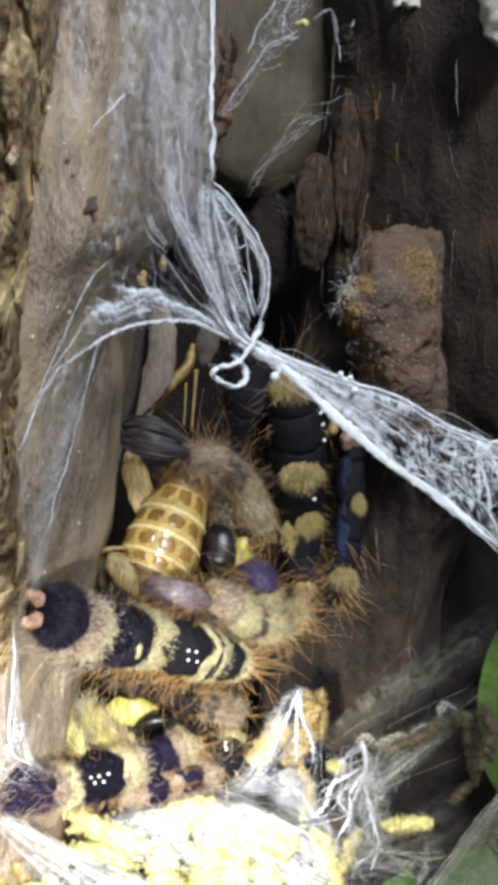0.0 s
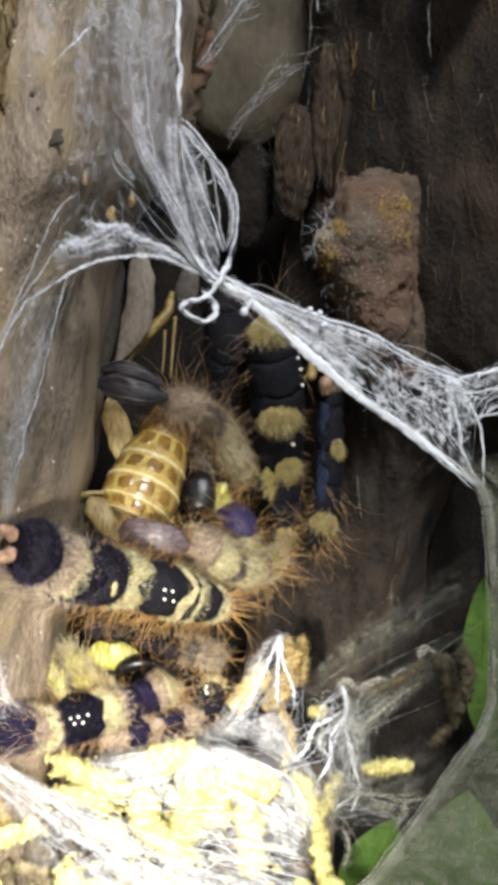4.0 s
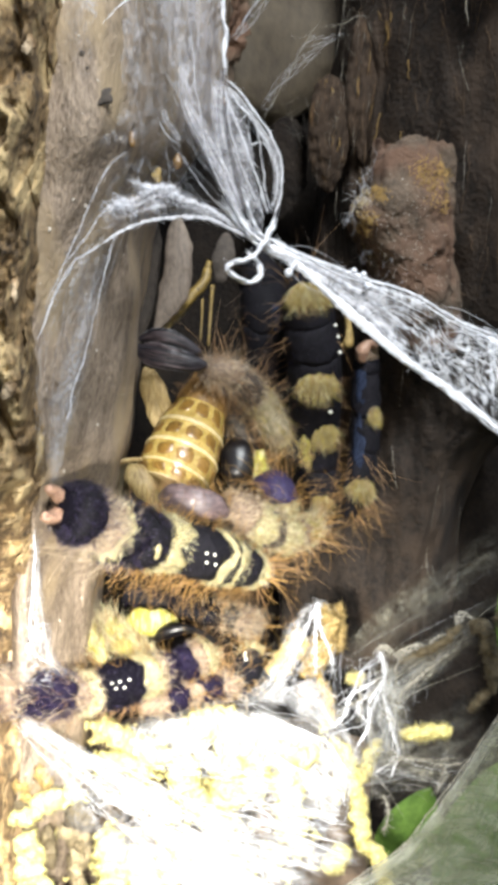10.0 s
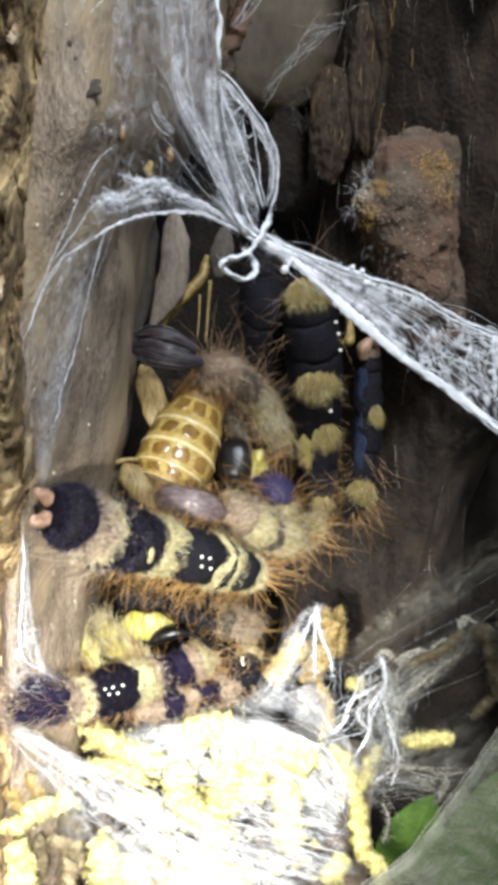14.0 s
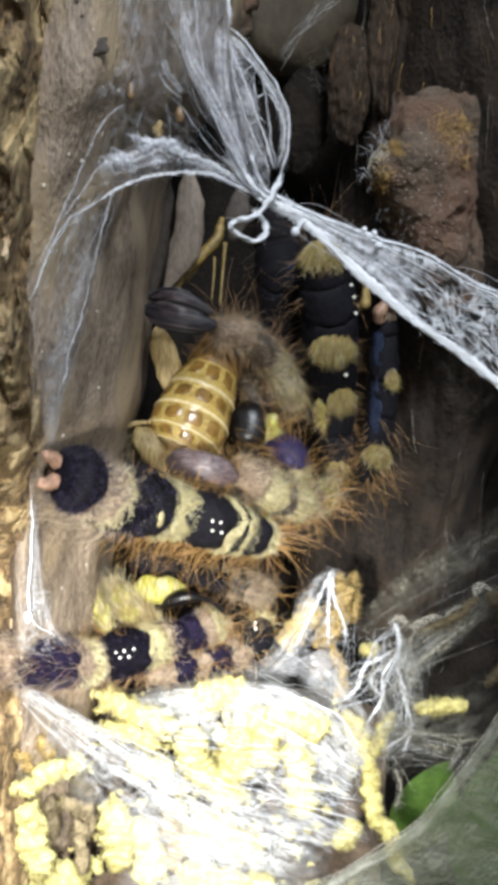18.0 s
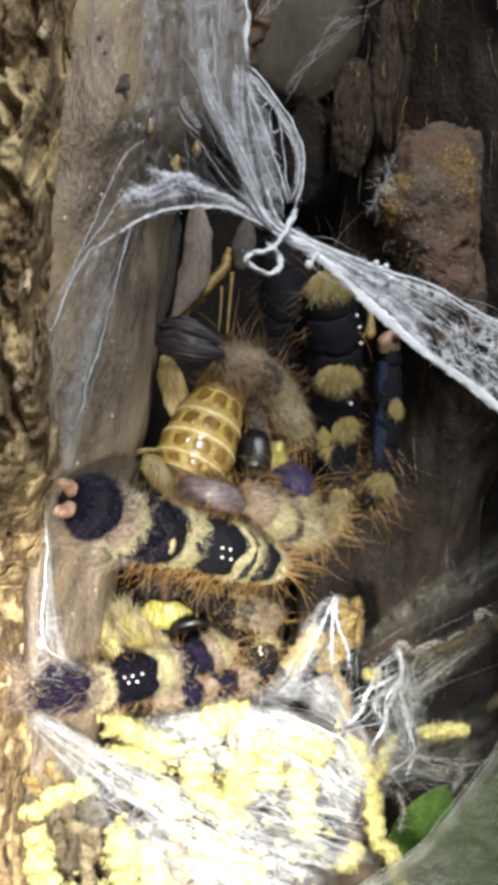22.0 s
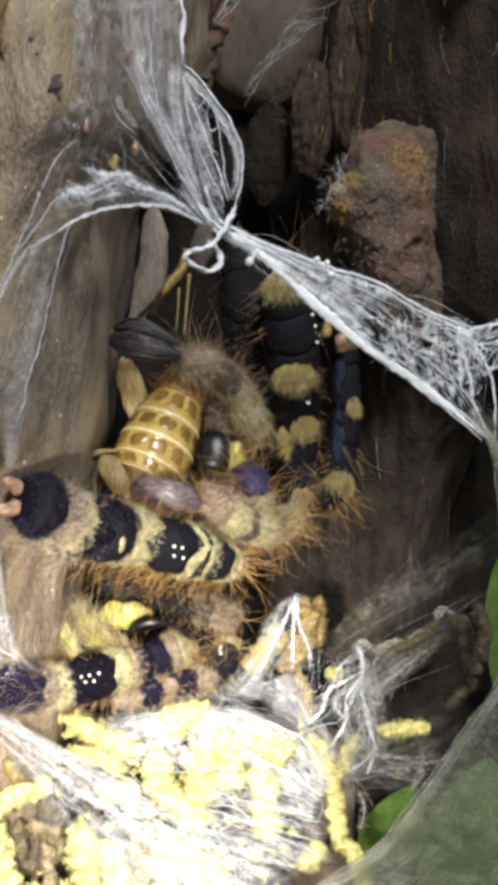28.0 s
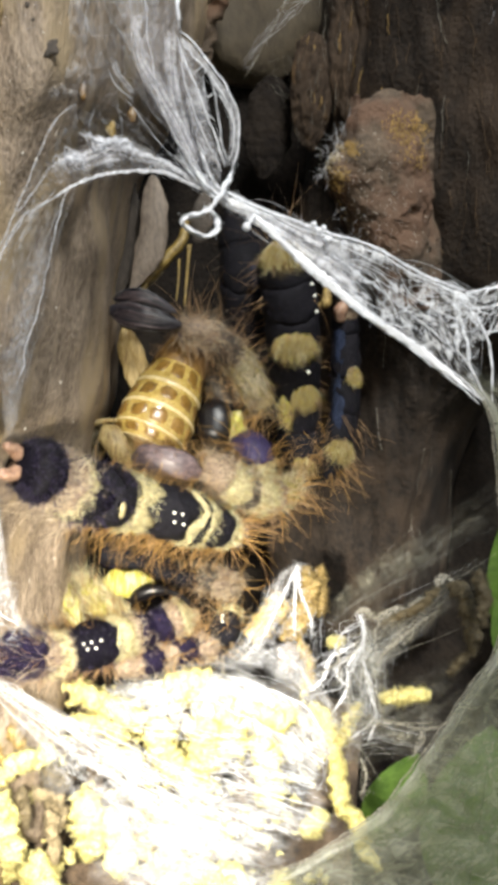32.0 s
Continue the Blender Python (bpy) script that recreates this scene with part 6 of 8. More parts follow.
    # a frayed end high on the far wall
    g = Geo()
    for _ in range(40):
        a = Vector((36.6, 6.0, 52.0)) + Vector((rnd(-0.8, 0.8), rnd(-0.6, 0.6), rnd(-2, 2)))
        b = Vector((37.8, 6.0, 53.8)) + Vector((rnd(-1, 1), rnd(-0.6, 0.6), rnd(-2.5, 2.5)))
        strand(g, [a, a.lerp(b, 0.5) + Vector((rnd(-0.6, 0.6), 0, rnd(-0.6, 0.6))), b], rnd(0.04, 0.1), 8, 0.2)
    tagged(part("silk_tuft", g, FINE), "small woolly tuft of silk on dark wood", "web")


def arm_web():
    web = thing("spider_web", (-2.7, -19.0, 26.4), "silk arm with lumps fixed to the side wood", "web")
    L = [(-17.2, -24.0, 26.7), (-14.8, -24.0, 29.0), (-9.8, -22.0, 30.3), (-5.3, -20.0, 29.4), (-0.8, -18.0, 26.5)]
    R = [(-16.3, -24.0, 24.8), (-13.9, -23.0, 25.5), (-9.2, -21.0, 26.6), (-5.0, -19.5, 27.1), (-0.5, -18.0, 24.6)]
    membrane(web, L, R, MILK, 0.5, fade=0.2, ends=0.2, folds=1.2)
    membrane(web, [(-14.8, -24.0, 28.6), (-12.3, -23.0, 29.8), (-9.8, -22.0, 30.5), (-8.2, -21.5, 30.0)], [(-14.5, -24.0, 26.7), (-12.3, -23.0, 27.0), (-9.8, -22.0, 27.6), (-7.6, -21.0, 27.9)], SHEET, 0.5, fade=0.3, ends=0.25, folds=1.2)
    membrane(web, [(-13.2, -27.0, 34.0), (-11.6, -25.5, 32.4), (-9.1, -23.5, 31.5), (-4.0, -20.0, 29.5)], [(-13.9, -25.5, 30.5), (-11.6, -24.0, 29.6), (-8.8, -22.5, 29.4), (-3.4, -19.5, 27.9)], FAINT, 0.6, fade=0.4, ends=0.3, folds=1.5)
    strap(web, [(-19.1, -26.5, 21.3), (-17.5, -25.5, 22.4), (-14.8, -23.5, 24.6), (-12.6, -22.5, 25.8), (-9.8, -21.2, 26.7), (-6.0, -19.5, 27.1), (-3.7, -19.0, 26.7), (1.5, -17.3, 24.4)], [0.1, 0.2, 0.35, 0.35, 0.35, 0.4, 0.5, 0.7], 0.2, WOOLLY)
    strap(web, [(-10.5, -22.2, 29.8), (-7.9, -21.0, 29.1), (-5.3, -19.8, 28.4), (-2.7, -18.8, 27.1), (1.2, -17.4, 24.9)], [0.5, 0.6, 0.6, 0.6, 0.7], 0.25, WOOLLY)
    strap(web, [(-13.5, -25.0, 30.5), (-12.6, -24.0, 30.3), (-11.0, -23.0, 30.0), (-8.8, -22.0, 30.2), (-7.9, -21.5, 29.6)], [0.3, 0.5, 0.6, 0.7, 0.6], 0.2, WOOLLY)
    cord(web, [(-23.1, -29.5, 12.1), (-21.3, -28.5, 17.1), (-19.1, -26.5, 21.5)], 0.07, 4)
    g = Geo()
    ties(g, L, R, 50, 0.04, 24, 0.2)
    part("silk_mesh", g, FINE, web)
    for c, r in (((-14.3, -24.0, 27.9), 1.0), ((-13.4, -23.5, 27.6), 0.8), ((-11.7, -23.0, 29.3), 0.9), ((-9.5, -22.0, 29.8), 0.8), ((-8.5, -22.0, 29.2), 0.7), ((-10.4, -22.0, 27.9), 0.6), ((-15.4, -24.5, 27.4), 0.7)):
        g = Geo()
        g.blob(c, (r * 0.75, r * 0.6, r * 0.55), None, 0.55, 0.6, 10, 12)
        for _ in range(22):
            o = Vector((rnd(-1, 1), rnd(-1, 1), rnd(-1, 1))).normalized() * r
            q = Vector((rnd(-1, 1), rnd(-1, 1), rnd(-1, 1))).normalized() * r * 1.2
            strand(g, [Vector(c) + o, Vector(c) + (o + q) * 0.8, Vector(c) + q], rnd(0.03, 0.08), 8, 0.15)
        part("lump", g, WOOLLY, web, "woolly silk lump")
    membrane(web, [(-15.8, -24.5, 27.6), (-14.5, -24.0, 28.9), (-11.9, -22.8, 29.8), (-9.1, -21.6, 30.4), (-6.7, -20.2, 29.0), (-2.2, -18.2, 26.5)], [(-15.7, -24.5, 26.5), (-14.0, -24.0, 26.5), (-11.5, -22.8, 27.6), (-9.1, -21.4, 28.9), (-6.5, -20.0, 27.9), (-1.8, -18.0, 25.5)], FILM, 0.4, fade=0.3, ends=0.12, folds=1.4, label="lumpy matted silk")
    # threads that run down the side wood
    for u, r in ((((-13.4, -28.5, 33.0), (-15.3, -29.5, 31.1), (-17.2, -29.5, 27.4), (-19.6, -29.0, 22.0), (-22.3, -29.5, 15.8)), 0.075), (((-14.8, -24.0, 24.8), (-16.4, -25.0, 19.0), (-17.9, -23.5, 13.1), (-19.5, -23.5, 8.0), (-21.1, -23.0, 1.7)), 0.08), (((-16.0, -25.0, 24.0), (-19.7, -28.0, 20.2), (-22.1, -29.0, 15.2)), 0.08), (((-14.2, -24.5, 27.9), (-16.1, -27.0, 26.6), (-17.5, -28.5, 23.9), (-20.5, -29.5, 20.1)), 0.07), (((-11.7, -23.0, 29.3), (-12.2, -25.0, 31.2), (-11.5, -26.5, 32.9)), 0.07), (((-9.2, -22.0, 30.0), (-8.8, -24.0, 32.0), (-9.4, -25.5, 34.3)), 0.06)):
        cord(web, u, r, 3, FINE)
    g = Geo()
    ribbon(g, [(-15.3, -25.5, 25.2), (-19.4, -28.0, 20.2), (-22.4, -29.0, 14.6), (-23.6, -26.0, 5.5), (-23.6, -22.0, -3.4)], [(-13.9, -25.0, 25.0), (-15.7, -24.5, 19.3), (-17.7, -22.0, 11.9), (-20.4, -21.0, 3.0), (-22.0, -20.5, -3.5)], 44, 0.02, 34, 0.35, 0.3, keep=0.15)
    part("silk_mesh", g, FINE, web)
    membrane(web, [(-16.8, -26.0, 22.9), (-20.1, -27.5, 15.3), (-22.4, -26.0, 5.5), (-23.2, -22.0, -3.4)], [(-15.3, -25.0, 23.1), (-17.0, -23.0, 14.4), (-19.7, -21.5, 4.3), (-21.4, -20.5, -3.5)], FAINT, 0.2, fade=0.3, folds=0.5)
    membrane(web, [(-17.4, -26.5, 20.4), (-19.8, -27.0, 12.9), (-22.1, -25.6, 4.2), (-23.2, -21.6, -4.1)], [(-16.0, -25.5, 20.5), (-17.9, -24.0, 13.1), (-20.2, -22.2, 3.6), (-21.9, -21.0, -4.1)], MILK, 0.3, fade=0.4, ends=0.3, folds=0.5)
    membrane(web, [(-13.5, -29.0, 33.7), (-16.6, -29.5, 27.4), (-20.5, -29.5, 21.3), (-23.2, -29.5, 14.0)], [(-11.5, -26.0, 32.3), (-14.6, -26.0, 25.4), (-17.1, -26.5, 20.4), (-21.3, -28.0, 12.8)], FAINT, 0.2, fade=0.3, folds=0.5)
    # white threads at the lower bark lip
    membrane(web, [(-26.7, -17.0, -12.8), (-27.5, -12.0, -18.5), (-28.2, -9.0, -24.2), (-28.4, -7.0, -29.9)], [(-25.1, -15.5, -11.6), (-24.5, -9.0, -18.1), (-24.6, -6.0, -23.8), (-21.2, -4.0, -28.4)], FAINT, 0.3, fade=0.4, ends=0.12, folds=0.8, label="grey silk veil on the lip")
    membrane(web, [(-25.6, -15.0, -8.9), (-26.3, -12.0, -17.2), (-27.1, -10.0, -22.9), (-28.5, -8.0, -27.5)], [(-24.5, -14.0, -9.7), (-24.7, -9.0, -17.5), (-23.8, -6.0, -24.8), (-23.5, -5.0, -27.0)], FAINT, 0.3, fade=0.3)
    g = Geo()
    ribbon(g, [(-25.4, -14.5, -9.6), (-26.1, -11.5, -17.3), (-26.8, -9.5, -22.9), (-28.3, -8.0, -27.5)], [(-24.9, -14.0, -9.7), (-25.1, -10.0, -17.4), (-24.6, -8.0, -23.1), (-23.2, -5.0, -26.8)], 20, 0.026, 26, 0.5, 0.4, keep=0.3)
    ties(g, [(-27.8, -10.0, -20.1), (-28.0, -8.0, -27.9)], [(-24.0, -7.0, -21.2), (-22.9, -4.0, -29.3)], 40, 0.035, 20, 0.4)
    part("silk_mesh", g, FINE, web)
    cord(web, [(-25.2, -15.0, -9.3), (-25.7, -12.0, -16.5), (-26.3, -10.0, -23.5), (-24.1, -6.0, -26.5)], 0.1, 4)
    g = Geo()
    g.blob((-26.4, -10.0, -23.9), (0.5, 0.45, 0.75), None, 0.15, 1, 6, 8)
    part("droplet", g, SILK, web)


def far_web():
    web = thing("cobweb", (10.6, 30.0, 59.3), "thin dusty cobweb threads across dark wood", "web")
    for u, r in ((((10.7, 25.0, 61.3), (9.2, 26.0, 59.2), (6.4, 27.0, 54.1), (3.2, 28.0, 48.6)), 0.08), (((14.9, 26.0, 58.4), (14.2, 28.0, 48.2), (14.0, 30.0, 34.5)), 0.05), (((16.5, 26.0, 58.4), (17.4, 27.0, 50.4), (18.0, 27.0, 41.5)), 0.05),
                 (((10.7, 25.0, 61.3), (14.4, 25.0, 61.8), (18.4, 25.0, 63.0), (23.3, 25.0, 58.9)), 0.05), (((20.9, 25.0, 63.0), (18.4, 25.0, 58.9)), 0.06), (((15.2, 25.0, 71.1), (14.8, 25.0, 63.0), (13.7, 26.0, 57.5)), 0.05), (((29.3, 3.0, 63.0), (29.1, 3.0, 59.3), (29.4, 3.0, 55.3)), 0.06), (((12.0, 26.0, 63.2), (9.2, 27.0, 60.6), (7.2, 27.0, 61.0)), 0.04)):
        cord(web, u, r, 3, DUSTY)
    g = Geo()
    ties(g, [(14.4, 26.0, 73.0), (13.7, 27.0, 53.7)], [(23.0, 23.0, 72.1), (22.5, 25.0, 53.3)], 60, 0.025, 20, 0.3, 1.0)
    ties(g, [(5.7, 31.0, 52.9), (5.8, 33.0, 42.5)], [(10.7, 30.0, 52.7), (10.7, 31.0, 42.1)], 26, 0.025, 20, 0.3, 1.0)
    part("silk_mesh", g, DUSTY, web)


def low_web():
    web = thing("spider_web", (18.4, 18.0, -28.1), "tangled silk funnel over yellow husks", "web")
    g = Geo()
    tops, feet = ((18.6, 19.0, -28.2), (17.6, 18.5, -29.9), (19.8, 18.5, -30.5), (20.6, 18.0, -33.4)), ((13.2, 16.0, -36.6), (14.7, 16.0, -39.0), (17.3, 16.0, -38.6), (19.5, 16.0, -39.8), (13.5, 17.0, -34.4))
    for k in range(20):
        a = Vector(random.choice(tops)) + Vector((random.gauss(0, 0.7), random.gauss(0, 0.5), random.gauss(0, 0.9)))
        b = Vector(random.choice(feet)) + Vector((random.gauss(0, 0.9), random.gauss(0, 0.5), random.gauss(0, 0.9)))
        line = [a.lerp(b, v) + Vector((random.gauss(0, 0.95), random.gauss(0, 0.5), random.gauss(0, 0.5))) for v in (0.2, 0.4, 0.6, 0.8)]
        strand(g, [a, *line, b], 0.02 + 0.1 * random.random() ** 2.5, 34, 0.5, 0.8)
        c = line[1] + Vector((random.gauss(0, 1.5), random.gauss(0, 0.6), random.gauss(0, 0.7)))
        strand(g, [line[1], line[1].lerp(c, 0.5) + Vector((0, 0, rnd(-0.5, 0.5))), c], rnd(0.02, 0.05), 12, 0.3, 0.8)
    part("tangle", g, WOOLLY, web, "bright tangled silk")
    for u, r in ((((18.1, 17.0, -27.6), (19.2, 15.0, -30.8), (17.7, 13.0, -34.3), (15.7, 12.0, -37.2), (11.0, 10.0, -37.9)), 0.12), (((17.7, 17.0, -29.2), (16.7, 14.5, -33.0), (14.2, 12.0, -36.4), (11.5, 11.0, -37.0)), 0.09), (((19.1, 17.0, -28.0), (19.1, 14.0, -32.9), (20.3, 12.0, -37.2), (19.7, 10.0, -40.5)), 0.08), (((19.5, 15.0, -30.8), (17.3, 13.0, -35.8), (16.4, 11.0, -39.2)), 0.1)):
        cord(web, u, r * 0.6, 4, FINE)
    for u, r in ((((18.7, 15.0, -32.7), (24.3, 14.0, -28.7), (31.1, 13.0, -23.2), (37.2, 13.0, -19.0)), 0.07), (((18.5, 17.0, -28.4), (23.7, 15.0, -27.7), (28.9, 14.0, -25.3), (31.1, 13.0, -23.6)), 0.09), (((16.5, 12.0, -37.2), (21.6, 10.0, -41.7), (26.5, 8.0, -42.0), (31.4, 6.0, -39.7)), 0.06), (((14.8, 10.0, -42.0), (18.5, 9.0, -44.8), (21.3, 8.0, -49.1)), 0.06), (((20.5, 14.0, -34.5), (27.4, 14.0, -31.4), (32.8, 14.0, -29.1)), 0.05),
                 (((21.9, 30.0, -21.6), (27.2, 30.0, -16.7), (28.5, 30.0, -19.5)), 0.05)):
        cord(web, u, r * 0.6, 3, DUSTY)
    membrane(web, [(13.5, 20.0, -27.6), (19.9, 22.0, -22.3), (24.7, 24.0, -18.5), (29.6, 25.0, -15.4)], [(14.3, 18.0, -31.9), (21.3, 20.0, -26.8), (26.2, 22.0, -23.0), (31.9, 24.0, -20.1)], DUSTGAUZE, 0.8, fade=0.4, ends=0.25, folds=2.0)
    for u, r in ((((19.8, 14.0, -34.8), (23.2, 13.5, -31.3), (26.9, 13.0, -27.8), (31.3, 12.0, -25.0)), 0.1), (((20.2, 14.0, -34.0), (23.9, 13.5, -30.1), (27.7, 13.0, -27.0)), 0.06), (((14.3, 19.0, -29.0), (19.8, 20.0, -25.6), (26.1, 21.0, -22.9), (30.1, 22.0, -20.7)), 0.06), (((16.3, 12.0, -43.1), (22.3, 11.0, -41.8), (26.6, 10.0, -42.3), (29.1, 9.0, -42.1)), 0.08),
                 (((26.6, 10.0, -42.3), (26.2, 9.0, -44.3), (25.4, 8.0, -45.6)), 0.09), (((16.3, 11.0, -44.4), (20.7, 10.0, -44.5), (24.3, 9.0, -46.9)), 0.06), (((19.2, 10.0, -46.4), (18.6, 9.0, -49.9), (20.3, 9.0, -50.6)), 0.05), (((26.6, 26.0, -13.8), (26.9, 26.0, -17.8), (29.3, 26.0, -21.0)), 0.07)):
        cord(web, u, r * 0.5, 3, DUSTY)
    membrane(web, [(13.4, 22.0, -27.1), (21.6, 24.0, -22.6), (31.7, 27.0, -14.0), (40.1, 28.0, -8.3)], [(13.9, 18.0, -33.6), (21.2, 20.0, -27.6), (31.3, 24.0, -21.8), (39.7, 26.0, -16.3)], DUSTGAUZE, 0.8, fade=0.45, ends=0.25, folds=2.0)
    membrane(web, [(16.9, 17.0, -28.8), (23.8, 16.0, -26.3), (30.6, 15.0, -21.6), (37.6, 15.0, -18.5)], [(17.3, 13.0, -36.6), (24.3, 13.5, -32.1), (31.2, 14.0, -26.8), (38.2, 14.0, -23.0)], DUSTGAUZE, 0.8, fade=0.45, ends=0.25, folds=2.0)
    membrane(web, [(12.7, 12.0, -37.2), (18.8, 12.0, -37.2), (25.7, 13.0, -35.1), (33.0, 15.0, -31.6)], [(13.2, 9.0, -47.8), (19.8, 8.0, -46.8), (27.1, 7.0, -45.1), (32.2, 6.0, -41.2)], DUSTGAUZE, 0.8, fade=0.45, ends=0.25, folds=2.0)
    g = Geo()
    ribbon(g, [(16.9, 17.0, -28.8), (23.8, 16.0, -27.1), (29.9, 15.0, -23.5), (35.1, 14.0, -21.4)], [(18.9, 13.0, -37.3), (24.3, 14.0, -32.2), (29.7, 14.0, -26.8), (36.4, 13.0, -22.8)], 9, 0.018, 26, 0.5, 0.9, keep=0.2)
    ribbon(g, [(13.4, 22.0, -27.9), (20.8, 24.0, -23.4), (30.8, 26.0, -17.1), (40.1, 28.0, -11.6)], [(14.0, 19.0, -33.0), (21.3, 21.0, -27.8), (31.3, 24.0, -23.4), (39.7, 26.0, -19.5)], 8, 0.018, 26, 0.5, 0.9, keep=0.2)
    ribbon(g, [(13.4, 11.0, -40.8), (19.3, 10.0, -39.8), (25.8, 8.0, -41.6), (31.3, 5.0, -39.5)], [(14.8, 10.0, -48.1), (21.5, 9.0, -45.6), (27.9, 7.0, -45.8), (31.1, 4.0, -44.4)], 12, 0.02, 26, 0.9, 0.9, keep=0.2)
    ties(g, [(13.1, 18.0, -28.2), (13.3, 10.0, -45.8)], [(25.1, 14.0, -31.4), (24.3, 8.0, -43.1)], 60, 0.018, 26, 0.3, 1.5)
    part("silk_mesh", g, FINE, web)
    membrane(web, [(16.9, 17.0, -26.5), (18.4, 14.5, -31.5), (16.5, 12.0, -36.4), (12.5, 10.0, -42.0)], [(21.2, 17.0, -27.2), (22.8, 14.0, -32.9), (22.6, 12.0, -37.9), (20.1, 10.0, -45.0)], HAZE, 0.8, fade=0.45, ends=0.25, folds=2.0)
    membrane(web, [(12.8, 13.0, -35.1), (19.1, 15.0, -30.0), (25.3, 15.5, -25.5), (31.6, 16.0, -20.9)], [(16.5, 12.0, -40.2), (21.9, 13.0, -35.1), (28.2, 14.0, -29.9), (34.5, 15.0, -24.6)], HAZE, 0.8, fade=0.45, ends=0.3, folds=2.0)
    for pts, w in (([(19.0, 17.0, -27.2), (19.8, 16.5, -28.9), (20.3, 16.0, -30.6), (18.8, 15.5, -32.0), (17.9, 15.0, -33.1), (15.9, 14.0, -34.1), (14.2, 13.0, -34.5), (12.4, 12.0, -36.9)], 0.35), ([(19.4, 16.5, -27.9), (21.2, 16.5, -28.3), (21.3, 16.0, -30.2), (20.5, 15.0, -32.5), (19.1, 14.0, -34.5), (18.2, 13.0, -37.6)], 0.3),
                   ([(20.3, 16.0, -30.6), (17.6, 15.5, -30.9), (16.3, 14.5, -33.0), (16.6, 13.5, -35.2), (15.2, 12.5, -37.3)], 0.25), ([(21.1, 16.0, -29.0), (22.4, 16.0, -29.3), (24.2, 16.0, -27.5), (25.4, 16.0, -27.7), (26.9, 16.0, -26.2), (28.5, 16.0, -25.1), (30.0, 16.0, -23.0)], 0.5),
                   ([(20.6, 14.5, -34.2), (21.4, 14.5, -33.0), (25.2, 15.0, -29.9), (30.4, 15.5, -25.2)], 0.3), ([(17.2, 12.0, -40.2), (21.1, 11.5, -40.8), (25.2, 10.0, -41.5), (29.2, 8.0, -40.6)], 0.3), ([(26.5, 9.5, -41.5), (26.1, 9.0, -43.3), (25.4, 8.0, -45.2)], 0.3), ([(17.8, 14.0, -34.5), (16.5, 12.5, -38.0), (17.1, 11.0, -42.3), (16.3, 10.0, -45.8)], 0.22),
                   ([(21.7, 11.5, -40.8), (20.3, 12.5, -37.3), (18.8, 13.5, -35.2)], 0.25)):
        line = [Vector(p) + Vector((rnd(-0.6, 0.6), rnd(-0.6, 0.6), rnd(-0.6, 0.6))) for p in pts]
        strap(web, line, [w * 0.4, w * 0.6, w * 0.7, w * 0.5], 0.12, DUSTY)
    for left, right in (([(17.9, 17.0, -27.7), (21.2, 17.0, -26.9), (24.6, 16.5, -26.8), (27.6, 16.0, -25.2), (29.4, 15.5, -22.8)], [(18.5, 17.0, -28.9), (21.3, 17.0, -28.6), (25.1, 16.5, -27.9), (28.7, 16.0, -26.4), (31.1, 15.5, -24.7)]), ([(19.6, 15.0, -34.3), (23.0, 14.6, -31.6), (27.0, 14.0, -28.2), (31.2, 13.5, -24.8)], [(20.7, 15.0, -35.8), (23.9, 14.6, -33.0), (27.9, 14.0, -29.4), (32.2, 13.5, -25.5)]),
                        ([(17.0, 12.0, -40.9), (20.7, 11.0, -41.1), (25.1, 10.0, -41.6), (29.0, 8.0, -41.4)], [(17.8, 12.0, -42.2), (21.0, 11.0, -43.7), (24.7, 10.0, -45.1), (25.7, 8.0, -46.6)]), ([(18.1, 17.0, -28.7), (18.7, 15.0, -32.3), (19.2, 13.5, -36.6), (19.4, 12.0, -41.6)], [(21.1, 16.5, -28.8), (21.7, 14.5, -32.7), (22.6, 13.5, -37.0), (23.3, 11.0, -42.2)]),
                        ([(14.2, 20.0, -26.8), (17.6, 21.0, -23.0), (22.3, 22.0, -19.3), (27.1, 23.0, -16.8)], [(15.3, 20.0, -28.4), (19.1, 21.0, -26.1), (24.7, 22.0, -23.1), (30.3, 23.0, -20.8)])):
        membrane(web, left, right, OLIVESILK, 0.5, fade=0.35, ends=0.15, folds=1.4, label="dusty olive silk band")
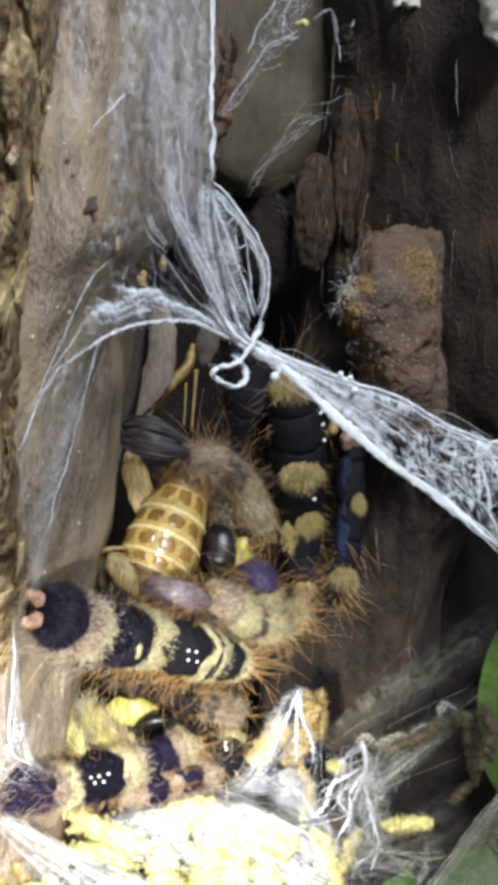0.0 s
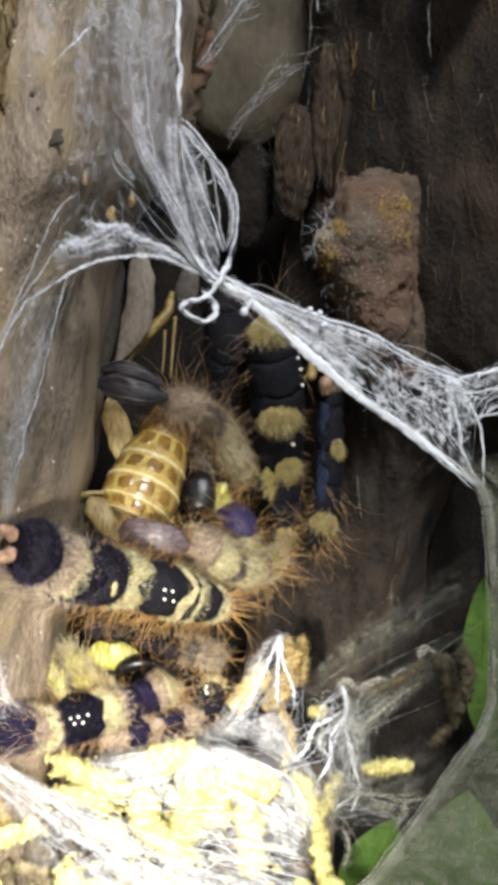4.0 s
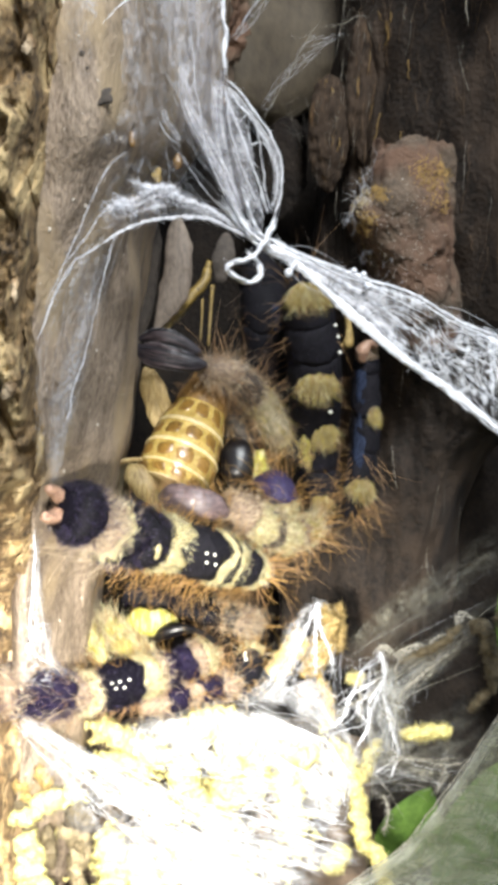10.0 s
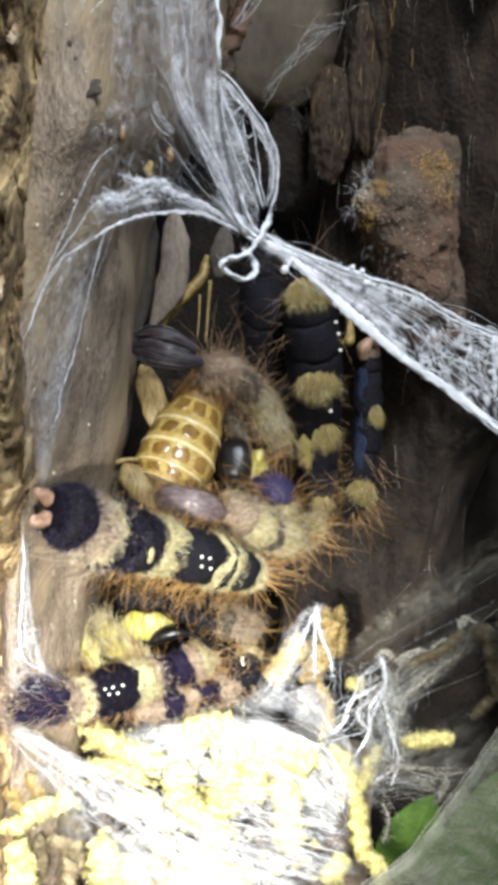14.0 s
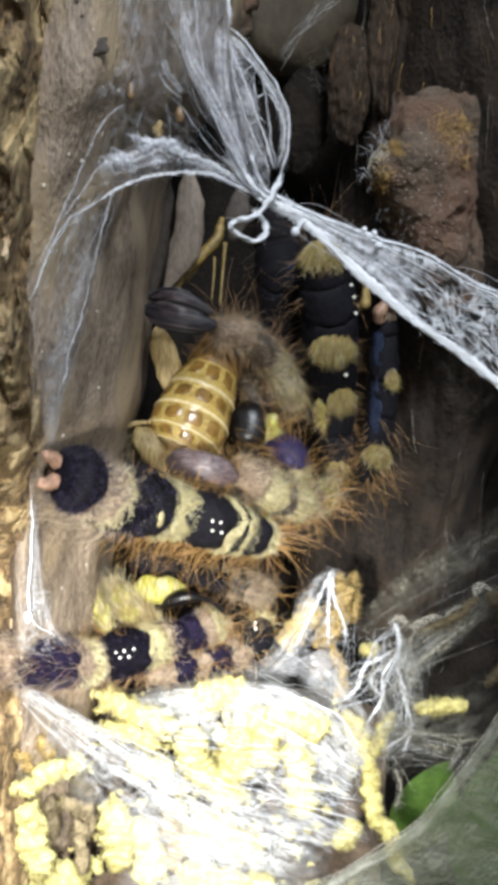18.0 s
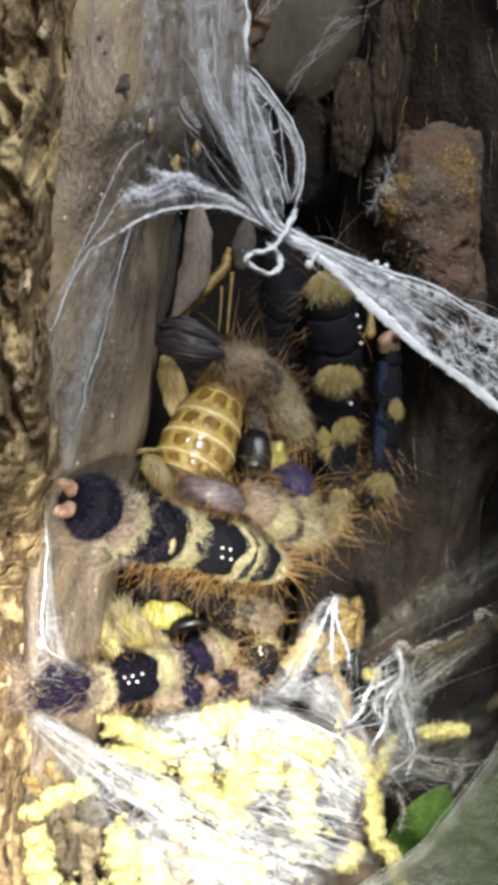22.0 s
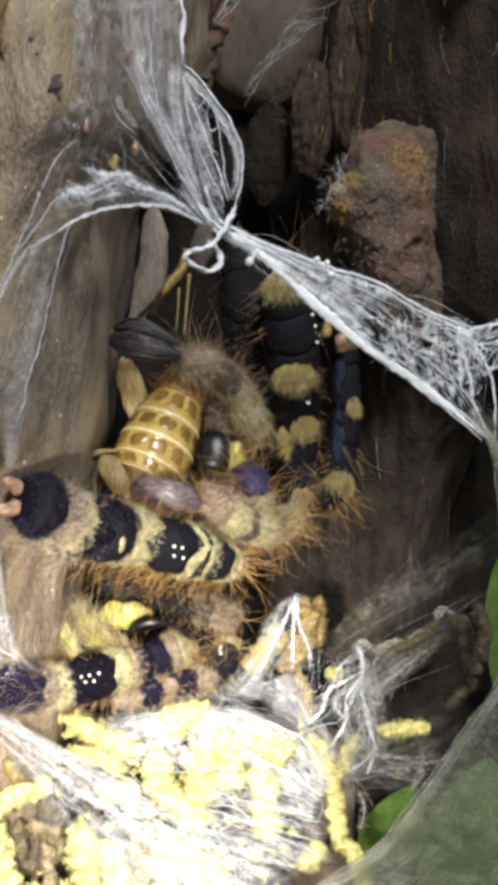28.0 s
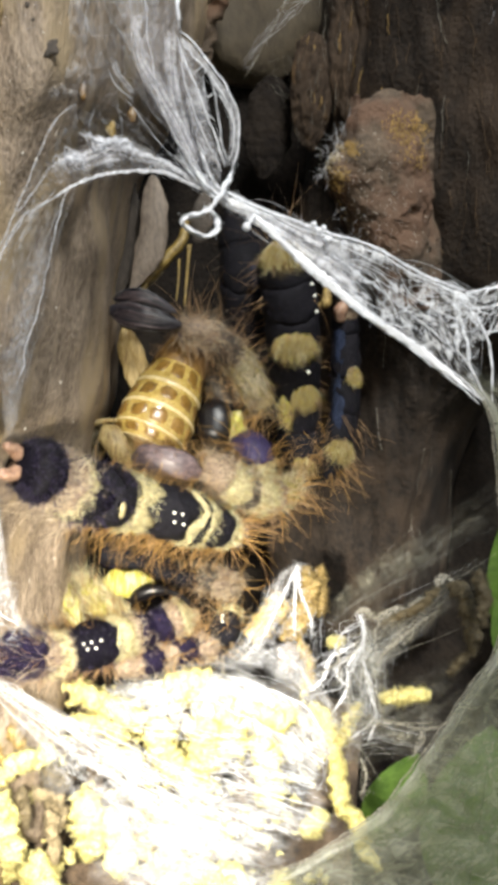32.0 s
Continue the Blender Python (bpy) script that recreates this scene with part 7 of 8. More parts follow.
    for pts, w, m in (([(18.4, 16.5, -27.6), (19.1, 16.0, -29.4), (18.8, 15.5, -31.4), (17.3, 14.5, -34.3), (16.7, 13.5, -37.3), (15.0, 12.5, -41.0)], 0.5, WOOLLY), ([(18.8, 15.5, -31.6), (16.1, 15.0, -33.1), (14.3, 15.0, -34.1), (13.8, 14.5, -36.1), (11.5, 14.0, -37.8)], 0.45, WOOLLY), ([(18.9, 15.2, -32.7), (19.7, 14.5, -35.7), (20.5, 13.5, -38.1), (20.7, 12.5, -40.6), (20.0, 11.5, -44.2)], 0.4, WOOLLY),
                      ([(17.4, 15.0, -33.1), (15.8, 14.8, -34.2), (15.4, 14.5, -35.6), (16.6, 14.0, -37.2)], 0.35, WOOLLY), ([(18.7, 11.5, -46.0), (19.1, 11.0, -48.9), (18.6, 10.8, -51.4)], 0.3, DUSTY), ([(17.9, 16.8, -27.9), (19.8, 16.8, -27.5), (21.5, 16.8, -28.4), (24.0, 16.5, -27.2), (26.7, 16.0, -27.0), (29.2, 15.5, -25.5), (29.7, 15.2, -22.8), (32.3, 15.0, -23.7)], 1.1, DUSTY), ([(21.9, 16.4, -29.4), (24.5, 16.2, -28.1), (27.6, 15.8, -27.2)], 0.8, DUSTY),
                      ([(20.8, 14.6, -34.0), (24.0, 14.3, -31.1), (27.1, 14.0, -28.5), (29.9, 13.8, -26.4)], 0.4, DUSTY), ([(19.4, 11.5, -41.7), (22.9, 10.5, -41.8), (26.1, 9.5, -42.3), (29.0, 8.0, -41.5)], 0.35, DUSTY), ([(26.1, 9.5, -42.3), (26.5, 9.0, -43.7), (25.1, 8.5, -45.6)], 0.4, DUSTY), ([(20.8, 12.5, -40.2), (19.5, 12.0, -42.1), (17.1, 12.5, -43.8)], 0.25, WOOLLY)):
        line = [Vector(p) + Vector((rnd(-0.4, 0.4), rnd(-0.4, 0.4), rnd(-0.4, 0.4))) for p in pts]
        strap(web, line, [w * 0.7, w, w * 0.8, w], 0.14, m)
    # bright sheet over the heap: silk, made denser to paint the torch's bloom
    web = thing("spider_web", (-0.1, 10.0, -35.1), "bright white silk sheet spun over the yellow heap", "web")
    L = [(-15.8, 11.0, -36.1), (-9.3, 12.5, -34.7), (-3.1, 13.0, -34.0), (2.7, 14.0, -34.9), (8.6, 15.5, -37.4), (13.4, 16.0, -42.1), (15.8, 15.0, -47.0)]
    R = [(-14.9, 9.5, -42.1), (-9.3, 10.5, -42.9), (-3.9, 11.0, -43.8), (0.7, 11.5, -44.7), (5.4, 12.5, -46.4), (9.2, 13.0, -48.8), (12.0, 13.5, -52.1)]
    membrane(web, L, R, WHITESHEET, 1.0, 40, 70, fade=0.3, ends=0.15, folds=2.2, label="white silk sheet made denser for the torch's bloom")
    membrane(web, [Vector(p) + Vector((0, -0.7, -0.5)) for p in L[:5]], [Vector(p).lerp(Vector(q), 0.5) + Vector((0, -0.8, 0)) for p, q in zip(R[:5], L[:5])], WHITESHEET, 0.8, 40, 60, fade=0.4, ends=0.2, folds=1.8)
    membrane(web, [(1.5, 13.0, -34.7), (7.8, 13.5, -36.9), (13.2, 14.0, -41.3), (16.0, 14.0, -46.0)], [(0.7, 12.0, -40.1), (4.6, 12.5, -43.3), (8.5, 13.0, -47.3), (11.6, 13.5, -51.3)], VEIL, 0.6, fade=0.25, folds=1.5)
    membrane(web, [(-1.6, 10.5, -44.7), (3.0, 11.0, -44.5), (8.4, 12.0, -46.3), (13.9, 13.0, -48.9)], [(-2.4, 11.0, -52.1), (2.2, 11.5, -53.0), (7.6, 12.0, -54.4), (14.6, 12.5, -55.7)], GAUZE, 0.8, fade=0.2, ends=0.15, folds=1.5)
    membrane(web, [(-16.8, 9.0, -50.0), (-9.3, 10.0, -50.3), (-0.1, 11.0, -52.9), (10.7, 12.0, -56.3)], [(-17.6, 9.0, -65.1), (-9.3, 9.5, -66.9), (-0.2, 10.0, -67.9), (10.6, 11.0, -69.1)], VEIL, 1.0, 40, 60, fade=0.3, ends=0.2, folds=2.2)
    membrane(web, [(9.6, 18.5, -31.5), (12.4, 18.0, -33.4), (14.3, 17.0, -38.0), (16.1, 15.0, -43.1)], [(3.9, 14.5, -32.8), (6.3, 14.5, -35.9), (9.8, 14.5, -39.1), (13.2, 14.0, -43.7)], VEIL, 0.6, fade=0.3, folds=1.2)
    g = Geo()
    ribbon(g, L, R, 40, 0.026, 30, 0.5, 1.2, keep=0.15)
    ribbon(g, [(-2.8, 10.0, -45.0), (2.2, 10.5, -44.8), (7.6, 11.5, -46.2), (14.6, 12.5, -49.2)], [(-3.9, 10.5, -52.4), (1.4, 11.0, -53.7), (6.8, 11.5, -55.0), (15.4, 12.0, -56.4)], 46, 0.03, 26, 0.7, 0.9, keep=0.3)
    ties(g, L, R, 50, 0.026, 30, 0.25, 1.0)
    part("silk_mesh", g, SILK, web)
    for u, r in ((((0.7, 10.0, -35.1), (6.1, 11.0, -36.9), (10.8, 12.0, -39.4), (13.9, 13.0, -43.5)), 0.09), (((-2.0, 10.0, -38.1), (3.8, 11.0, -41.1), (9.2, 12.0, -44.0), (14.0, 12.5, -47.6)), 0.08), (((-2.4, 10.5, -48.2), (4.5, 11.0, -50.6), (13.8, 12.0, -53.3)), 0.07), (((-1.6, 10.5, -45.9), (6.1, 11.5, -48.5), (13.1, 12.5, -49.5)), 0.06)):
        cord(web, u, r, 4)
    # fan of threads over the lower lip
    web = thing("spider_web", (-29.6, 0.0, -33.8), "fan of straight white silk threads over the heap", "web")
    L = [(-29.1, -1.0, -32.7), (-20.3, 5.0, -39.2), (-9.2, 8.5, -45.4), (2.2, 10.5, -50.5), (16.9, 12.0, -54.7)]
    R = [(-29.7, -1.0, -34.6), (-24.3, 4.5, -42.3), (-18.2, 7.5, -49.0), (-10.0, 9.0, -55.5), (-0.1, 10.0, -62.2)]
    membrane(web, [(-28.6, -1.5, -34.1), (-22.0, 5.0, -38.2), (-14.3, 9.0, -43.4), (-6.2, 10.5, -48.9), (2.8, 11.0, -52.7)], [(-28.7, -1.5, -37.1), (-25.4, 4.0, -46.1), (-20.8, 8.0, -53.6), (-15.0, 9.0, -59.0), (-6.9, 10.0, -62.2)], FAINT, 0.6, 40, 70, fade=0.3, ends=0.08, folds=1.4)
    membrane(web, L, R, FANSILK, 0.5, 50, 80, fade=0.3, ends=0.06, folds=1.2, label="streaky silk fan")
    g = Geo()
    ribbon(g, L, R, 40, 0.022, 30, 0.25, 0.6, 0.05, keep=0.25)
    ties(g, L, R, 40, 0.022, 30, 0.3)
    part("silk_mesh", g, SILK, web)
    for v in (0.03, 0.1, 0.16, 0.25, 0.36, 0.5, 0.66, 0.9):
        cord(web, [Vector(a).lerp(Vector(b), v + 0.03 * i * rnd(-1, 1)) for i, (a, b) in enumerate(zip(L, R))], rnd(0.02, 0.055), 3, FINE)


def top_web():
    web = thing("cobweb", (6.0, 22.0, 68.4), "pale fuzzy cobweb caught with bark crumbs", "web")
    for u, r in ((((-1.4, 24.0, 59.6), (1.3, 23.0, 63.0), (3.7, 22.0, 66.4), (5.6, 22.0, 69.2), (9.2, 22.0, 70.8), (11.2, 22.0, 72.4)), 0.11), (((2.8, 22.0, 67.9), (4.0, 22.0, 71.5), (6.0, 22.0, 74.3), (7.6, 22.0, 78.7)), 0.1), (((5.6, 22.0, 68.8), (8.4, 22.0, 70.0), (10.0, 22.0, 70.4)), 0.09), (((7.6, 22.0, 70.8), (8.0, 22.0, 74.0), (9.2, 22.0, 76.4), (10.7, 22.0, 80.4)), 0.08),
                 (((12.0, 23.0, 73.1), (13.6, 23.0, 74.3), (14.8, 23.0, 74.4), (15.8, 24.0, 71.4)), 0.09), (((14.9, 24.0, 74.2), (15.8, 25.0, 70.1), (15.9, 25.0, 67.7)), 0.07), (((17.5, 25.0, 72.5), (19.1, 25.0, 75.0), (21.5, 25.0, 78.2)), 0.12), (((4.1, 23.0, 65.8), (6.1, 23.0, 66.1), (7.7, 23.0, 66.9)), 0.06), (((17.7, 27.0, 66.5), (21.0, 27.0, 62.9), (18.7, 27.0, 59.1)), 0.05)):
        cord(web, u, r * 1.15, 4, FINE)
    g = Geo()
    ties(g, [(-1.4, 24.0, 59.2), (2.1, 22.5, 66.1), (4.0, 22.0, 71.5), (6.0, 22.0, 77.1)], [(1.3, 24.0, 60.8), (5.7, 22.5, 66.1), (10.0, 22.0, 70.8), (12.4, 22.0, 76.4)], 110, 0.035, 24, 0.2, 0.8)
    ties(g, [(2.3, 26.0, 49.9), (6.2, 25.0, 55.4), (9.4, 25.0, 60.3)], [(3.9, 26.0, 49.1), (11.1, 25.0, 57.9), (15.9, 25.0, 60.4)], 50, 0.03, 24, 0.3, 0.8)
    part("silk_mesh", g, FINE, web)
    membrane(web, [(2.9, 22.5, 66.9), (4.0, 22.5, 70.9), (6.8, 22.5, 75.7), (10.0, 22.5, 82.1)], [(4.5, 22.5, 65.3), (6.8, 22.5, 69.3), (10.0, 22.5, 72.5), (14.8, 22.5, 80.6)], DUSTGAUZE, 0.5, fade=0.2)
    for c, r, m, lab in (((10.5, 21.5, 72.1), 0.75, YELLOW, "yellow lichen crumb in the cobweb"), ((30.1, 14.0, 73.7), 1.6, STRAW, "ochre lichen crumb on dark wood"), ((25.2, 14.0, 73.2), 1.3, DUST, "white lichen crumb on dark wood"), ((26.8, 14.0, 72.5), 0.9, DUST, "white lichen crumb on dark wood"), ((23.1, 15.0, 73.8), 0.9, DUST, "white lichen crumb on dark wood")):
        g = Geo()
        g.blob(c, (r, r * 0.6, r * 0.7), None, 0.6, 0.5, 12, 16)
        tagged(part("lichen", g, m), lab, "lichen")
    g = lobe([(33.4, -2.0, 80.6), (34.1, -2.0, 73.5), (34.9, 0.0, 66.9), (36.6, 3.0, 65.2)], [3.5, 3.6, 3.0, 1.5], 0.6, 20, 30, 0.7)
    tagged(part("bark_flake", g, DUST), "pale grey bark flake at the rim of the hollow", "bark")
    for pts, r in (([(-1.5, 27.0, 71.1), (-0.2, 27.0, 68.7), (-0.6, 27.5, 64.8), (-1.8, 28.0, 61.6)], 0.45), ([(0.5, 26.5, 71.9), (1.2, 26.5, 69.8), (0.7, 27.0, 67.9)], 0.35)):
        chain("wood_crumb", "reddish-brown ragged wood crumb beside the silk", pts, r, KNOB, "crumbs")


wall_fibres()
knob()
bark_plates()
far_bits()
main_web()
arm_web()
far_web()
low_web()


def wall_dust():
    """Pale specks and one dark pit on the smooth side wood."""
    wall = bpy.data.objects["wall_inner_side"]
    g = Geo()
    for _ in range(420):
        c = Vector((rnd(-32, -8), -80, rnd(-45, 70)))
        hit, p, n, _ = wall.ray_cast(c * MM, Vector((0, 1, 0)))
        if hit:
            r = 0.05 + 0.13 * random.random() ** 3
            g.blob(p / MM, (r, r * 0.7, r * rnd(0.8, 1.6)), None, 0.3, 0.3, 4, 5)
    part("dust", g, DUST, wall, "pale dust specks")["kind"] = "stuff"
    for u, r in (((-15.8, -32.0, 38.8), 1.1), ((-18.0, -34.0, 43.0), 0.35), ((-17.4, -34.0, 41.4), 0.3)):
        hit, p, n, _ = wall.ray_cast(Vector((u[0], -80, u[2])) * MM, Vector((0, 1, 0)))
        if hit:
            g = Geo()
            g.blob(p / MM, (r, 0.16, r * 0.9), None, 0.45, 0.8, 10, 20)
            part("resin_spot", g, SHADEWOOD, wall, "dark resin spot")


wall_dust()


# ---- husks of the heap ----
def chain(name, label, points, r, material, group="husks", rough=0.3):
    """A knobbly chain of crumbs."""
    g = Geo()
    r = r * (1.02 if material is YELLOW else 0.85)
    n = 90
    line = smooth(points, n)
    sides = 18
    seed = Vector((rnd(0, 50), rnd(0, 50), rnd(0, 50)))
    line = [p + noise.noise_vector(p / (2 * r) + seed) * r * 0.7 for p in line]
    g.tube(line, [r * min(1, 0.25 + 5 * i / n, 0.25 + 5 * (n - i) / n) for i in range(n + 1)], sides)
    for k, p in enumerate(g.v):
        c = line[k // sides]
        d = (p - c)
        big = noise.noise(p / (0.9 * r) + seed)
        small = noise.noise(p / (0.35 * r) + seed)
        g.v[k] = c + d * (0.95 + 0.5 * big + 0.4 * small)
    shell = list(g.v)
    for _ in range(1300 if material is YELLOW else 700):
        k = random.randrange(len(shell))
        out = (shell[k] - line[k // sides]).normalized()
        g.spike(shell[k], shell[k] + (out + Vector((rnd(-.8, .8), rnd(-.8, .8), rnd(-.8, .8)))) * rnd(0.15, 0.65), 0.04)
    return tagged(part(name, g, material), label, "husk", group)


top_web()


def heap():
    Y = "bright yellow crumbly husk chain in the silk"
    for pts, r in ((((-20.8, 11.0, -36.8), (-17.4, 11.5, -38.3), (-13.6, 12.5, -40.2), (-10.5, 13.0, -41.7)), 1.7), (((-19.7, 12.0, -40.9), (-15.9, 12.5, -42.4), (-12.3, 13.5, -43.4)), 1.3), (((-9.3, 13.5, -38.0), (-5.5, 13.0, -37.0), (-1.2, 13.0, -37.3)), 1.9),
                   (((-7.0, 13.5, -41.5), (-7.7, 13.5, -45.0), (-5.9, 14.0, -49.0)), 2.0), (((-3.8, 13.0, -41.0), (-2.5, 13.5, -45.0), (-3.8, 14.0, -49.6), (-1.8, 14.5, -51.9)), 2.2), (((-0.0, 13.0, -39.1), (1.4, 13.5, -43.1), (0.7, 14.0, -46.7)), 2.0),
                   (((5.3, 14.0, -43.4), (5.7, 14.0, -46.7), (6.2, 15.0, -51.0), (6.7, 15.0, -53.3)), 1.8), (((2.7, 13.5, -38.8), (6.2, 14.0, -40.7), (9.0, 15.0, -43.2)), 1.7), (((12.2, 16.5, -39.8), (14.0, 16.0, -42.5), (14.9, 15.5, -45.9)), 1.5),
                   (((15.0, 15.0, -45.4), (15.6, 14.5, -48.8), (16.2, 14.0, -52.2), (18.0, 13.5, -56.0), (20.9, 13.0, -62.1)), 1.45), (((18.4, 17.0, -40.2), (17.0, 16.0, -42.9), (15.5, 15.0, -45.8)), 1.1), (((21.0, 13.0, -38.7), (24.6, 12.0, -38.2), (28.1, 12.5, -38.0)), 1.2),
                   (((-30.9, 12.0, -50.0), (-27.1, 12.5, -48.4), (-22.7, 13.0, -46.7)), 1.6), (((-32.9, 10.0, -52.4), (-29.2, 11.0, -51.3), (-25.3, 12.0, -50.6)), 1.5), (((-19.2, 12.5, -51.6), (-18.0, 12.5, -55.4), (-18.6, 12.5, -60.0)), 2.2), (((-15.1, 12.5, -53.2), (-14.6, 12.5, -57.8), (-13.2, 12.5, -62.4)), 1.8),
                   (((-30.7, 10.5, -53.7), (-29.5, 10.5, -57.9), (-30.1, 10.5, -62.4)), 2.3), (((-17.1, 13.0, -46.3), (-13.6, 13.5, -47.2), (-10.6, 14.0, -47.2)), 1.3), (((10.8, 13.5, -56.9), (12.8, 13.5, -55.7), (14.3, 14.0, -54.6)), 1.3), (((-9.4, 13.5, -54.6), (-4.0, 13.5, -56.6), (1.5, 13.5, -57.4)), 2.2),
                   (((-9.4, 12.5, -60.1), (-3.2, 12.5, -62.5), (3.7, 12.5, -63.3)), 2.6), (((-23.9, 11.5, -58.2), (-24.7, 11.5, -62.8), (-23.1, 11.0, -67.2)), 2.4), (((6.1, 13.0, -62.0), (9.9, 12.5, -66.5), (15.3, 12.5, -68.1)), 2.2)):
        chain("yellow_husk", Y, pts, r, OCHREHUSK if pts[0][0] > 12 else YELLOW)
    # The hanging brown husks carry their shadow in a darker colour than straw.
    for pts, r, m, lab in ((((11.4, 20.5, -21.9), (12.0, 20.0, -24.5), (11.3, 19.5, -27.6), (8.0, 18.0, -31.4)), 1.9, ORANGE, "orange-brown dried husk wrapped in silk"), (((13.0, 21.0, -21.6), (13.4, 21.0, -25.0), (13.0, 20.5, -28.6)), 1.0, ORANGE, "orange-brown dried husk wrapped in silk"),
                           (((8.1, 20.0, -25.7), (6.4, 18.5, -28.7), (4.0, 16.5, -31.5)), 1.8, STRAW, "straw-coloured husk wrapped in silk"), (((10.3, 19.0, -31.1), (11.4, 18.5, -33.9), (11.6, 18.0, -36.5), (11.2, 18.0, -38.3)), 0.9, ORANGE, "orange-brown dried husk wrapped in silk"),
                           (((14.5, 20.0, -31.5), (15.7, 19.5, -32.2), (16.2, 19.5, -31.1)), 0.5, YELLOW, "small yellow husk in silk"), (((30.2, 11.0, -23.2), (32.2, 11.0, -24.7), (33.2, 11.5, -28.3), (34.2, 12.0, -32.7)), 1.3, DRYHUSK, "dry brown husk hanging in silk, darkened for shadow"), (((29.3, 11.0, -23.9), (27.1, 12.0, -25.7), (24.6, 14.0, -27.5), (21.4, 16.5, -29.3)), 0.6, DRYHUSK, "dry brown husk hanging in silk, darkened for shadow"),
                           (((34.1, 8.0, -21.3), (34.5, 6.0, -24.1), (34.6, 5.0, -28.1)), 1.0, DRYHUSK, "dry brown husk hanging in silk, darkened for shadow"), (((30.3, 12.0, -35.5), (32.0, 11.5, -33.6), (33.2, 11.5, -32.6)), 0.6, DRYHUSK, "dry brown husk hanging in silk, darkened for shadow")):
        chain("dried_husk", lab, pts, r, m)
    for name, hue, count, size, lab in (("yellow_crumbs", YELLOW, 260, 0.7, "pale yellow crumbs packed under the silk"), ("brown_crumbs", DEBRIS, 150, 0.8, "brown rotten wood crumbs packed under the silk")):
        g = Geo()
        for _ in range(count):
            a = Vector((-25.6, 13.0, -37.0)).lerp(Vector((14.3, 18.0, -38.9)), random.random())
            b = Vector((-34.7, 12.0, -61.3)).lerp(Vector((15.5, 14.0, -63.9)), random.random())
            c = a.lerp(b, random.random()) + Vector((0, rnd(0.2, 3.0) + (2.2 if hue is DEBRIS else 0), 0))
            r = size * rnd(0.4, 1.1)
            g.blob(c, (r * rnd(0.7, 1.6), r, r * rnd(0.7, 1.4)), None, 0.7, 0.3, 7, 9)
        tagged(part(name, g, hue), lab, "crumbs", kind="stuff")
    for pts, r, m, lab in ((((-31.8, 8.0, -41.5), (-28.6, 9.0, -42.2), (-26.0, 10.0, -44.1)), 1.5, DRYHUSK, "dry brown husk in the lower corner"), (((-31.6, 9.0, -45.3), (-28.3, 10.0, -44.8), (-25.0, 11.0, -44.3)), 1.2, ORANGE, "orange-brown dried husk in the lower corner"),
                           (((-23.4, 12.5, -52.3), (-22.5, 12.5, -54.2), (-23.2, 12.5, -57.7)), 1.5, PALECRUST, "pale pinkish crumbly husk in the lower corner"), (((-12.3, 13.0, -54.1), (-10.5, 13.0, -56.4), (-10.9, 13.0, -60.3)), 1.4, ORANGE, "orange-brown dried husk in the lower corner")):
        chain("dried_husk", lab, pts, r, m)
    for pts, r, m, lab in (([(-30.8, 4.0, -48.1), (-28.5, 5.0, -47.2), (-25.9, 6.5, -46.0), (-23.2, 8.0, -44.9), (-22.0, 9.0, -44.5)], 1.35, YELLOW, "bright yellow crumbly husk chain in the silk"), ([(-30.5, 4.0, -50.1), (-29.0, 5.5, -53.0), (-28.0, 6.5, -56.2), (-27.7, 6.5, -59.8)], 1.9, YELLOW, "bright yellow crumbly husk chain in the silk"),
                           ([(-30.4, 2.5, -42.0), (-29.3, 3.5, -43.2), (-28.7, 4.5, -45.5)], 0.9, ORANGE, "orange-brown dried husk in the lower corner"), ([(-27.5, 3.5, -41.2), (-26.5, 5.0, -42.3), (-26.3, 6.0, -44.0)], 0.85, ORANGE, "orange-brown dried husk in the lower corner"), ([(-26.5, 7.0, -49.7), (-26.0, 8.0, -52.1), (-25.9, 8.5, -55.2)], 1.0, DRYHUSK, "dry brown husk in the lower corner"),
                           ([(-24.7, 8.5, -50.9), (-22.7, 9.5, -51.0), (-21.5, 10.0, -52.0)], 1.0, PALECRUST, "pale pinkish crumbly husk in the lower corner"), ([(-22.9, 9.5, -53.2), (-22.6, 10.0, -56.3), (-22.4, 10.0, -60.4)], 1.0, PALECRUST, "pale pinkish crumbly husk in the lower corner"), ([(-18.9, 10.5, -51.2), (-18.0, 10.5, -54.2), (-18.3, 10.5, -57.2)], 1.5, YELLOW, "bright yellow crumbly husk chain in the silk"),
                           ([(-30.3, 3.5, -45.1), (-29.1, 4.5, -46.0), (-28.6, 4.8, -47.1)], 0.9, DRYHUSK, "dry brown husk in the lower corner"), ([(-23.7, 8.5, -47.2), (-22.4, 9.5, -48.3), (-20.7, 10.5, -49.9)], 1.7, DRYHUSK, "dry brown husk in the lower corner")):
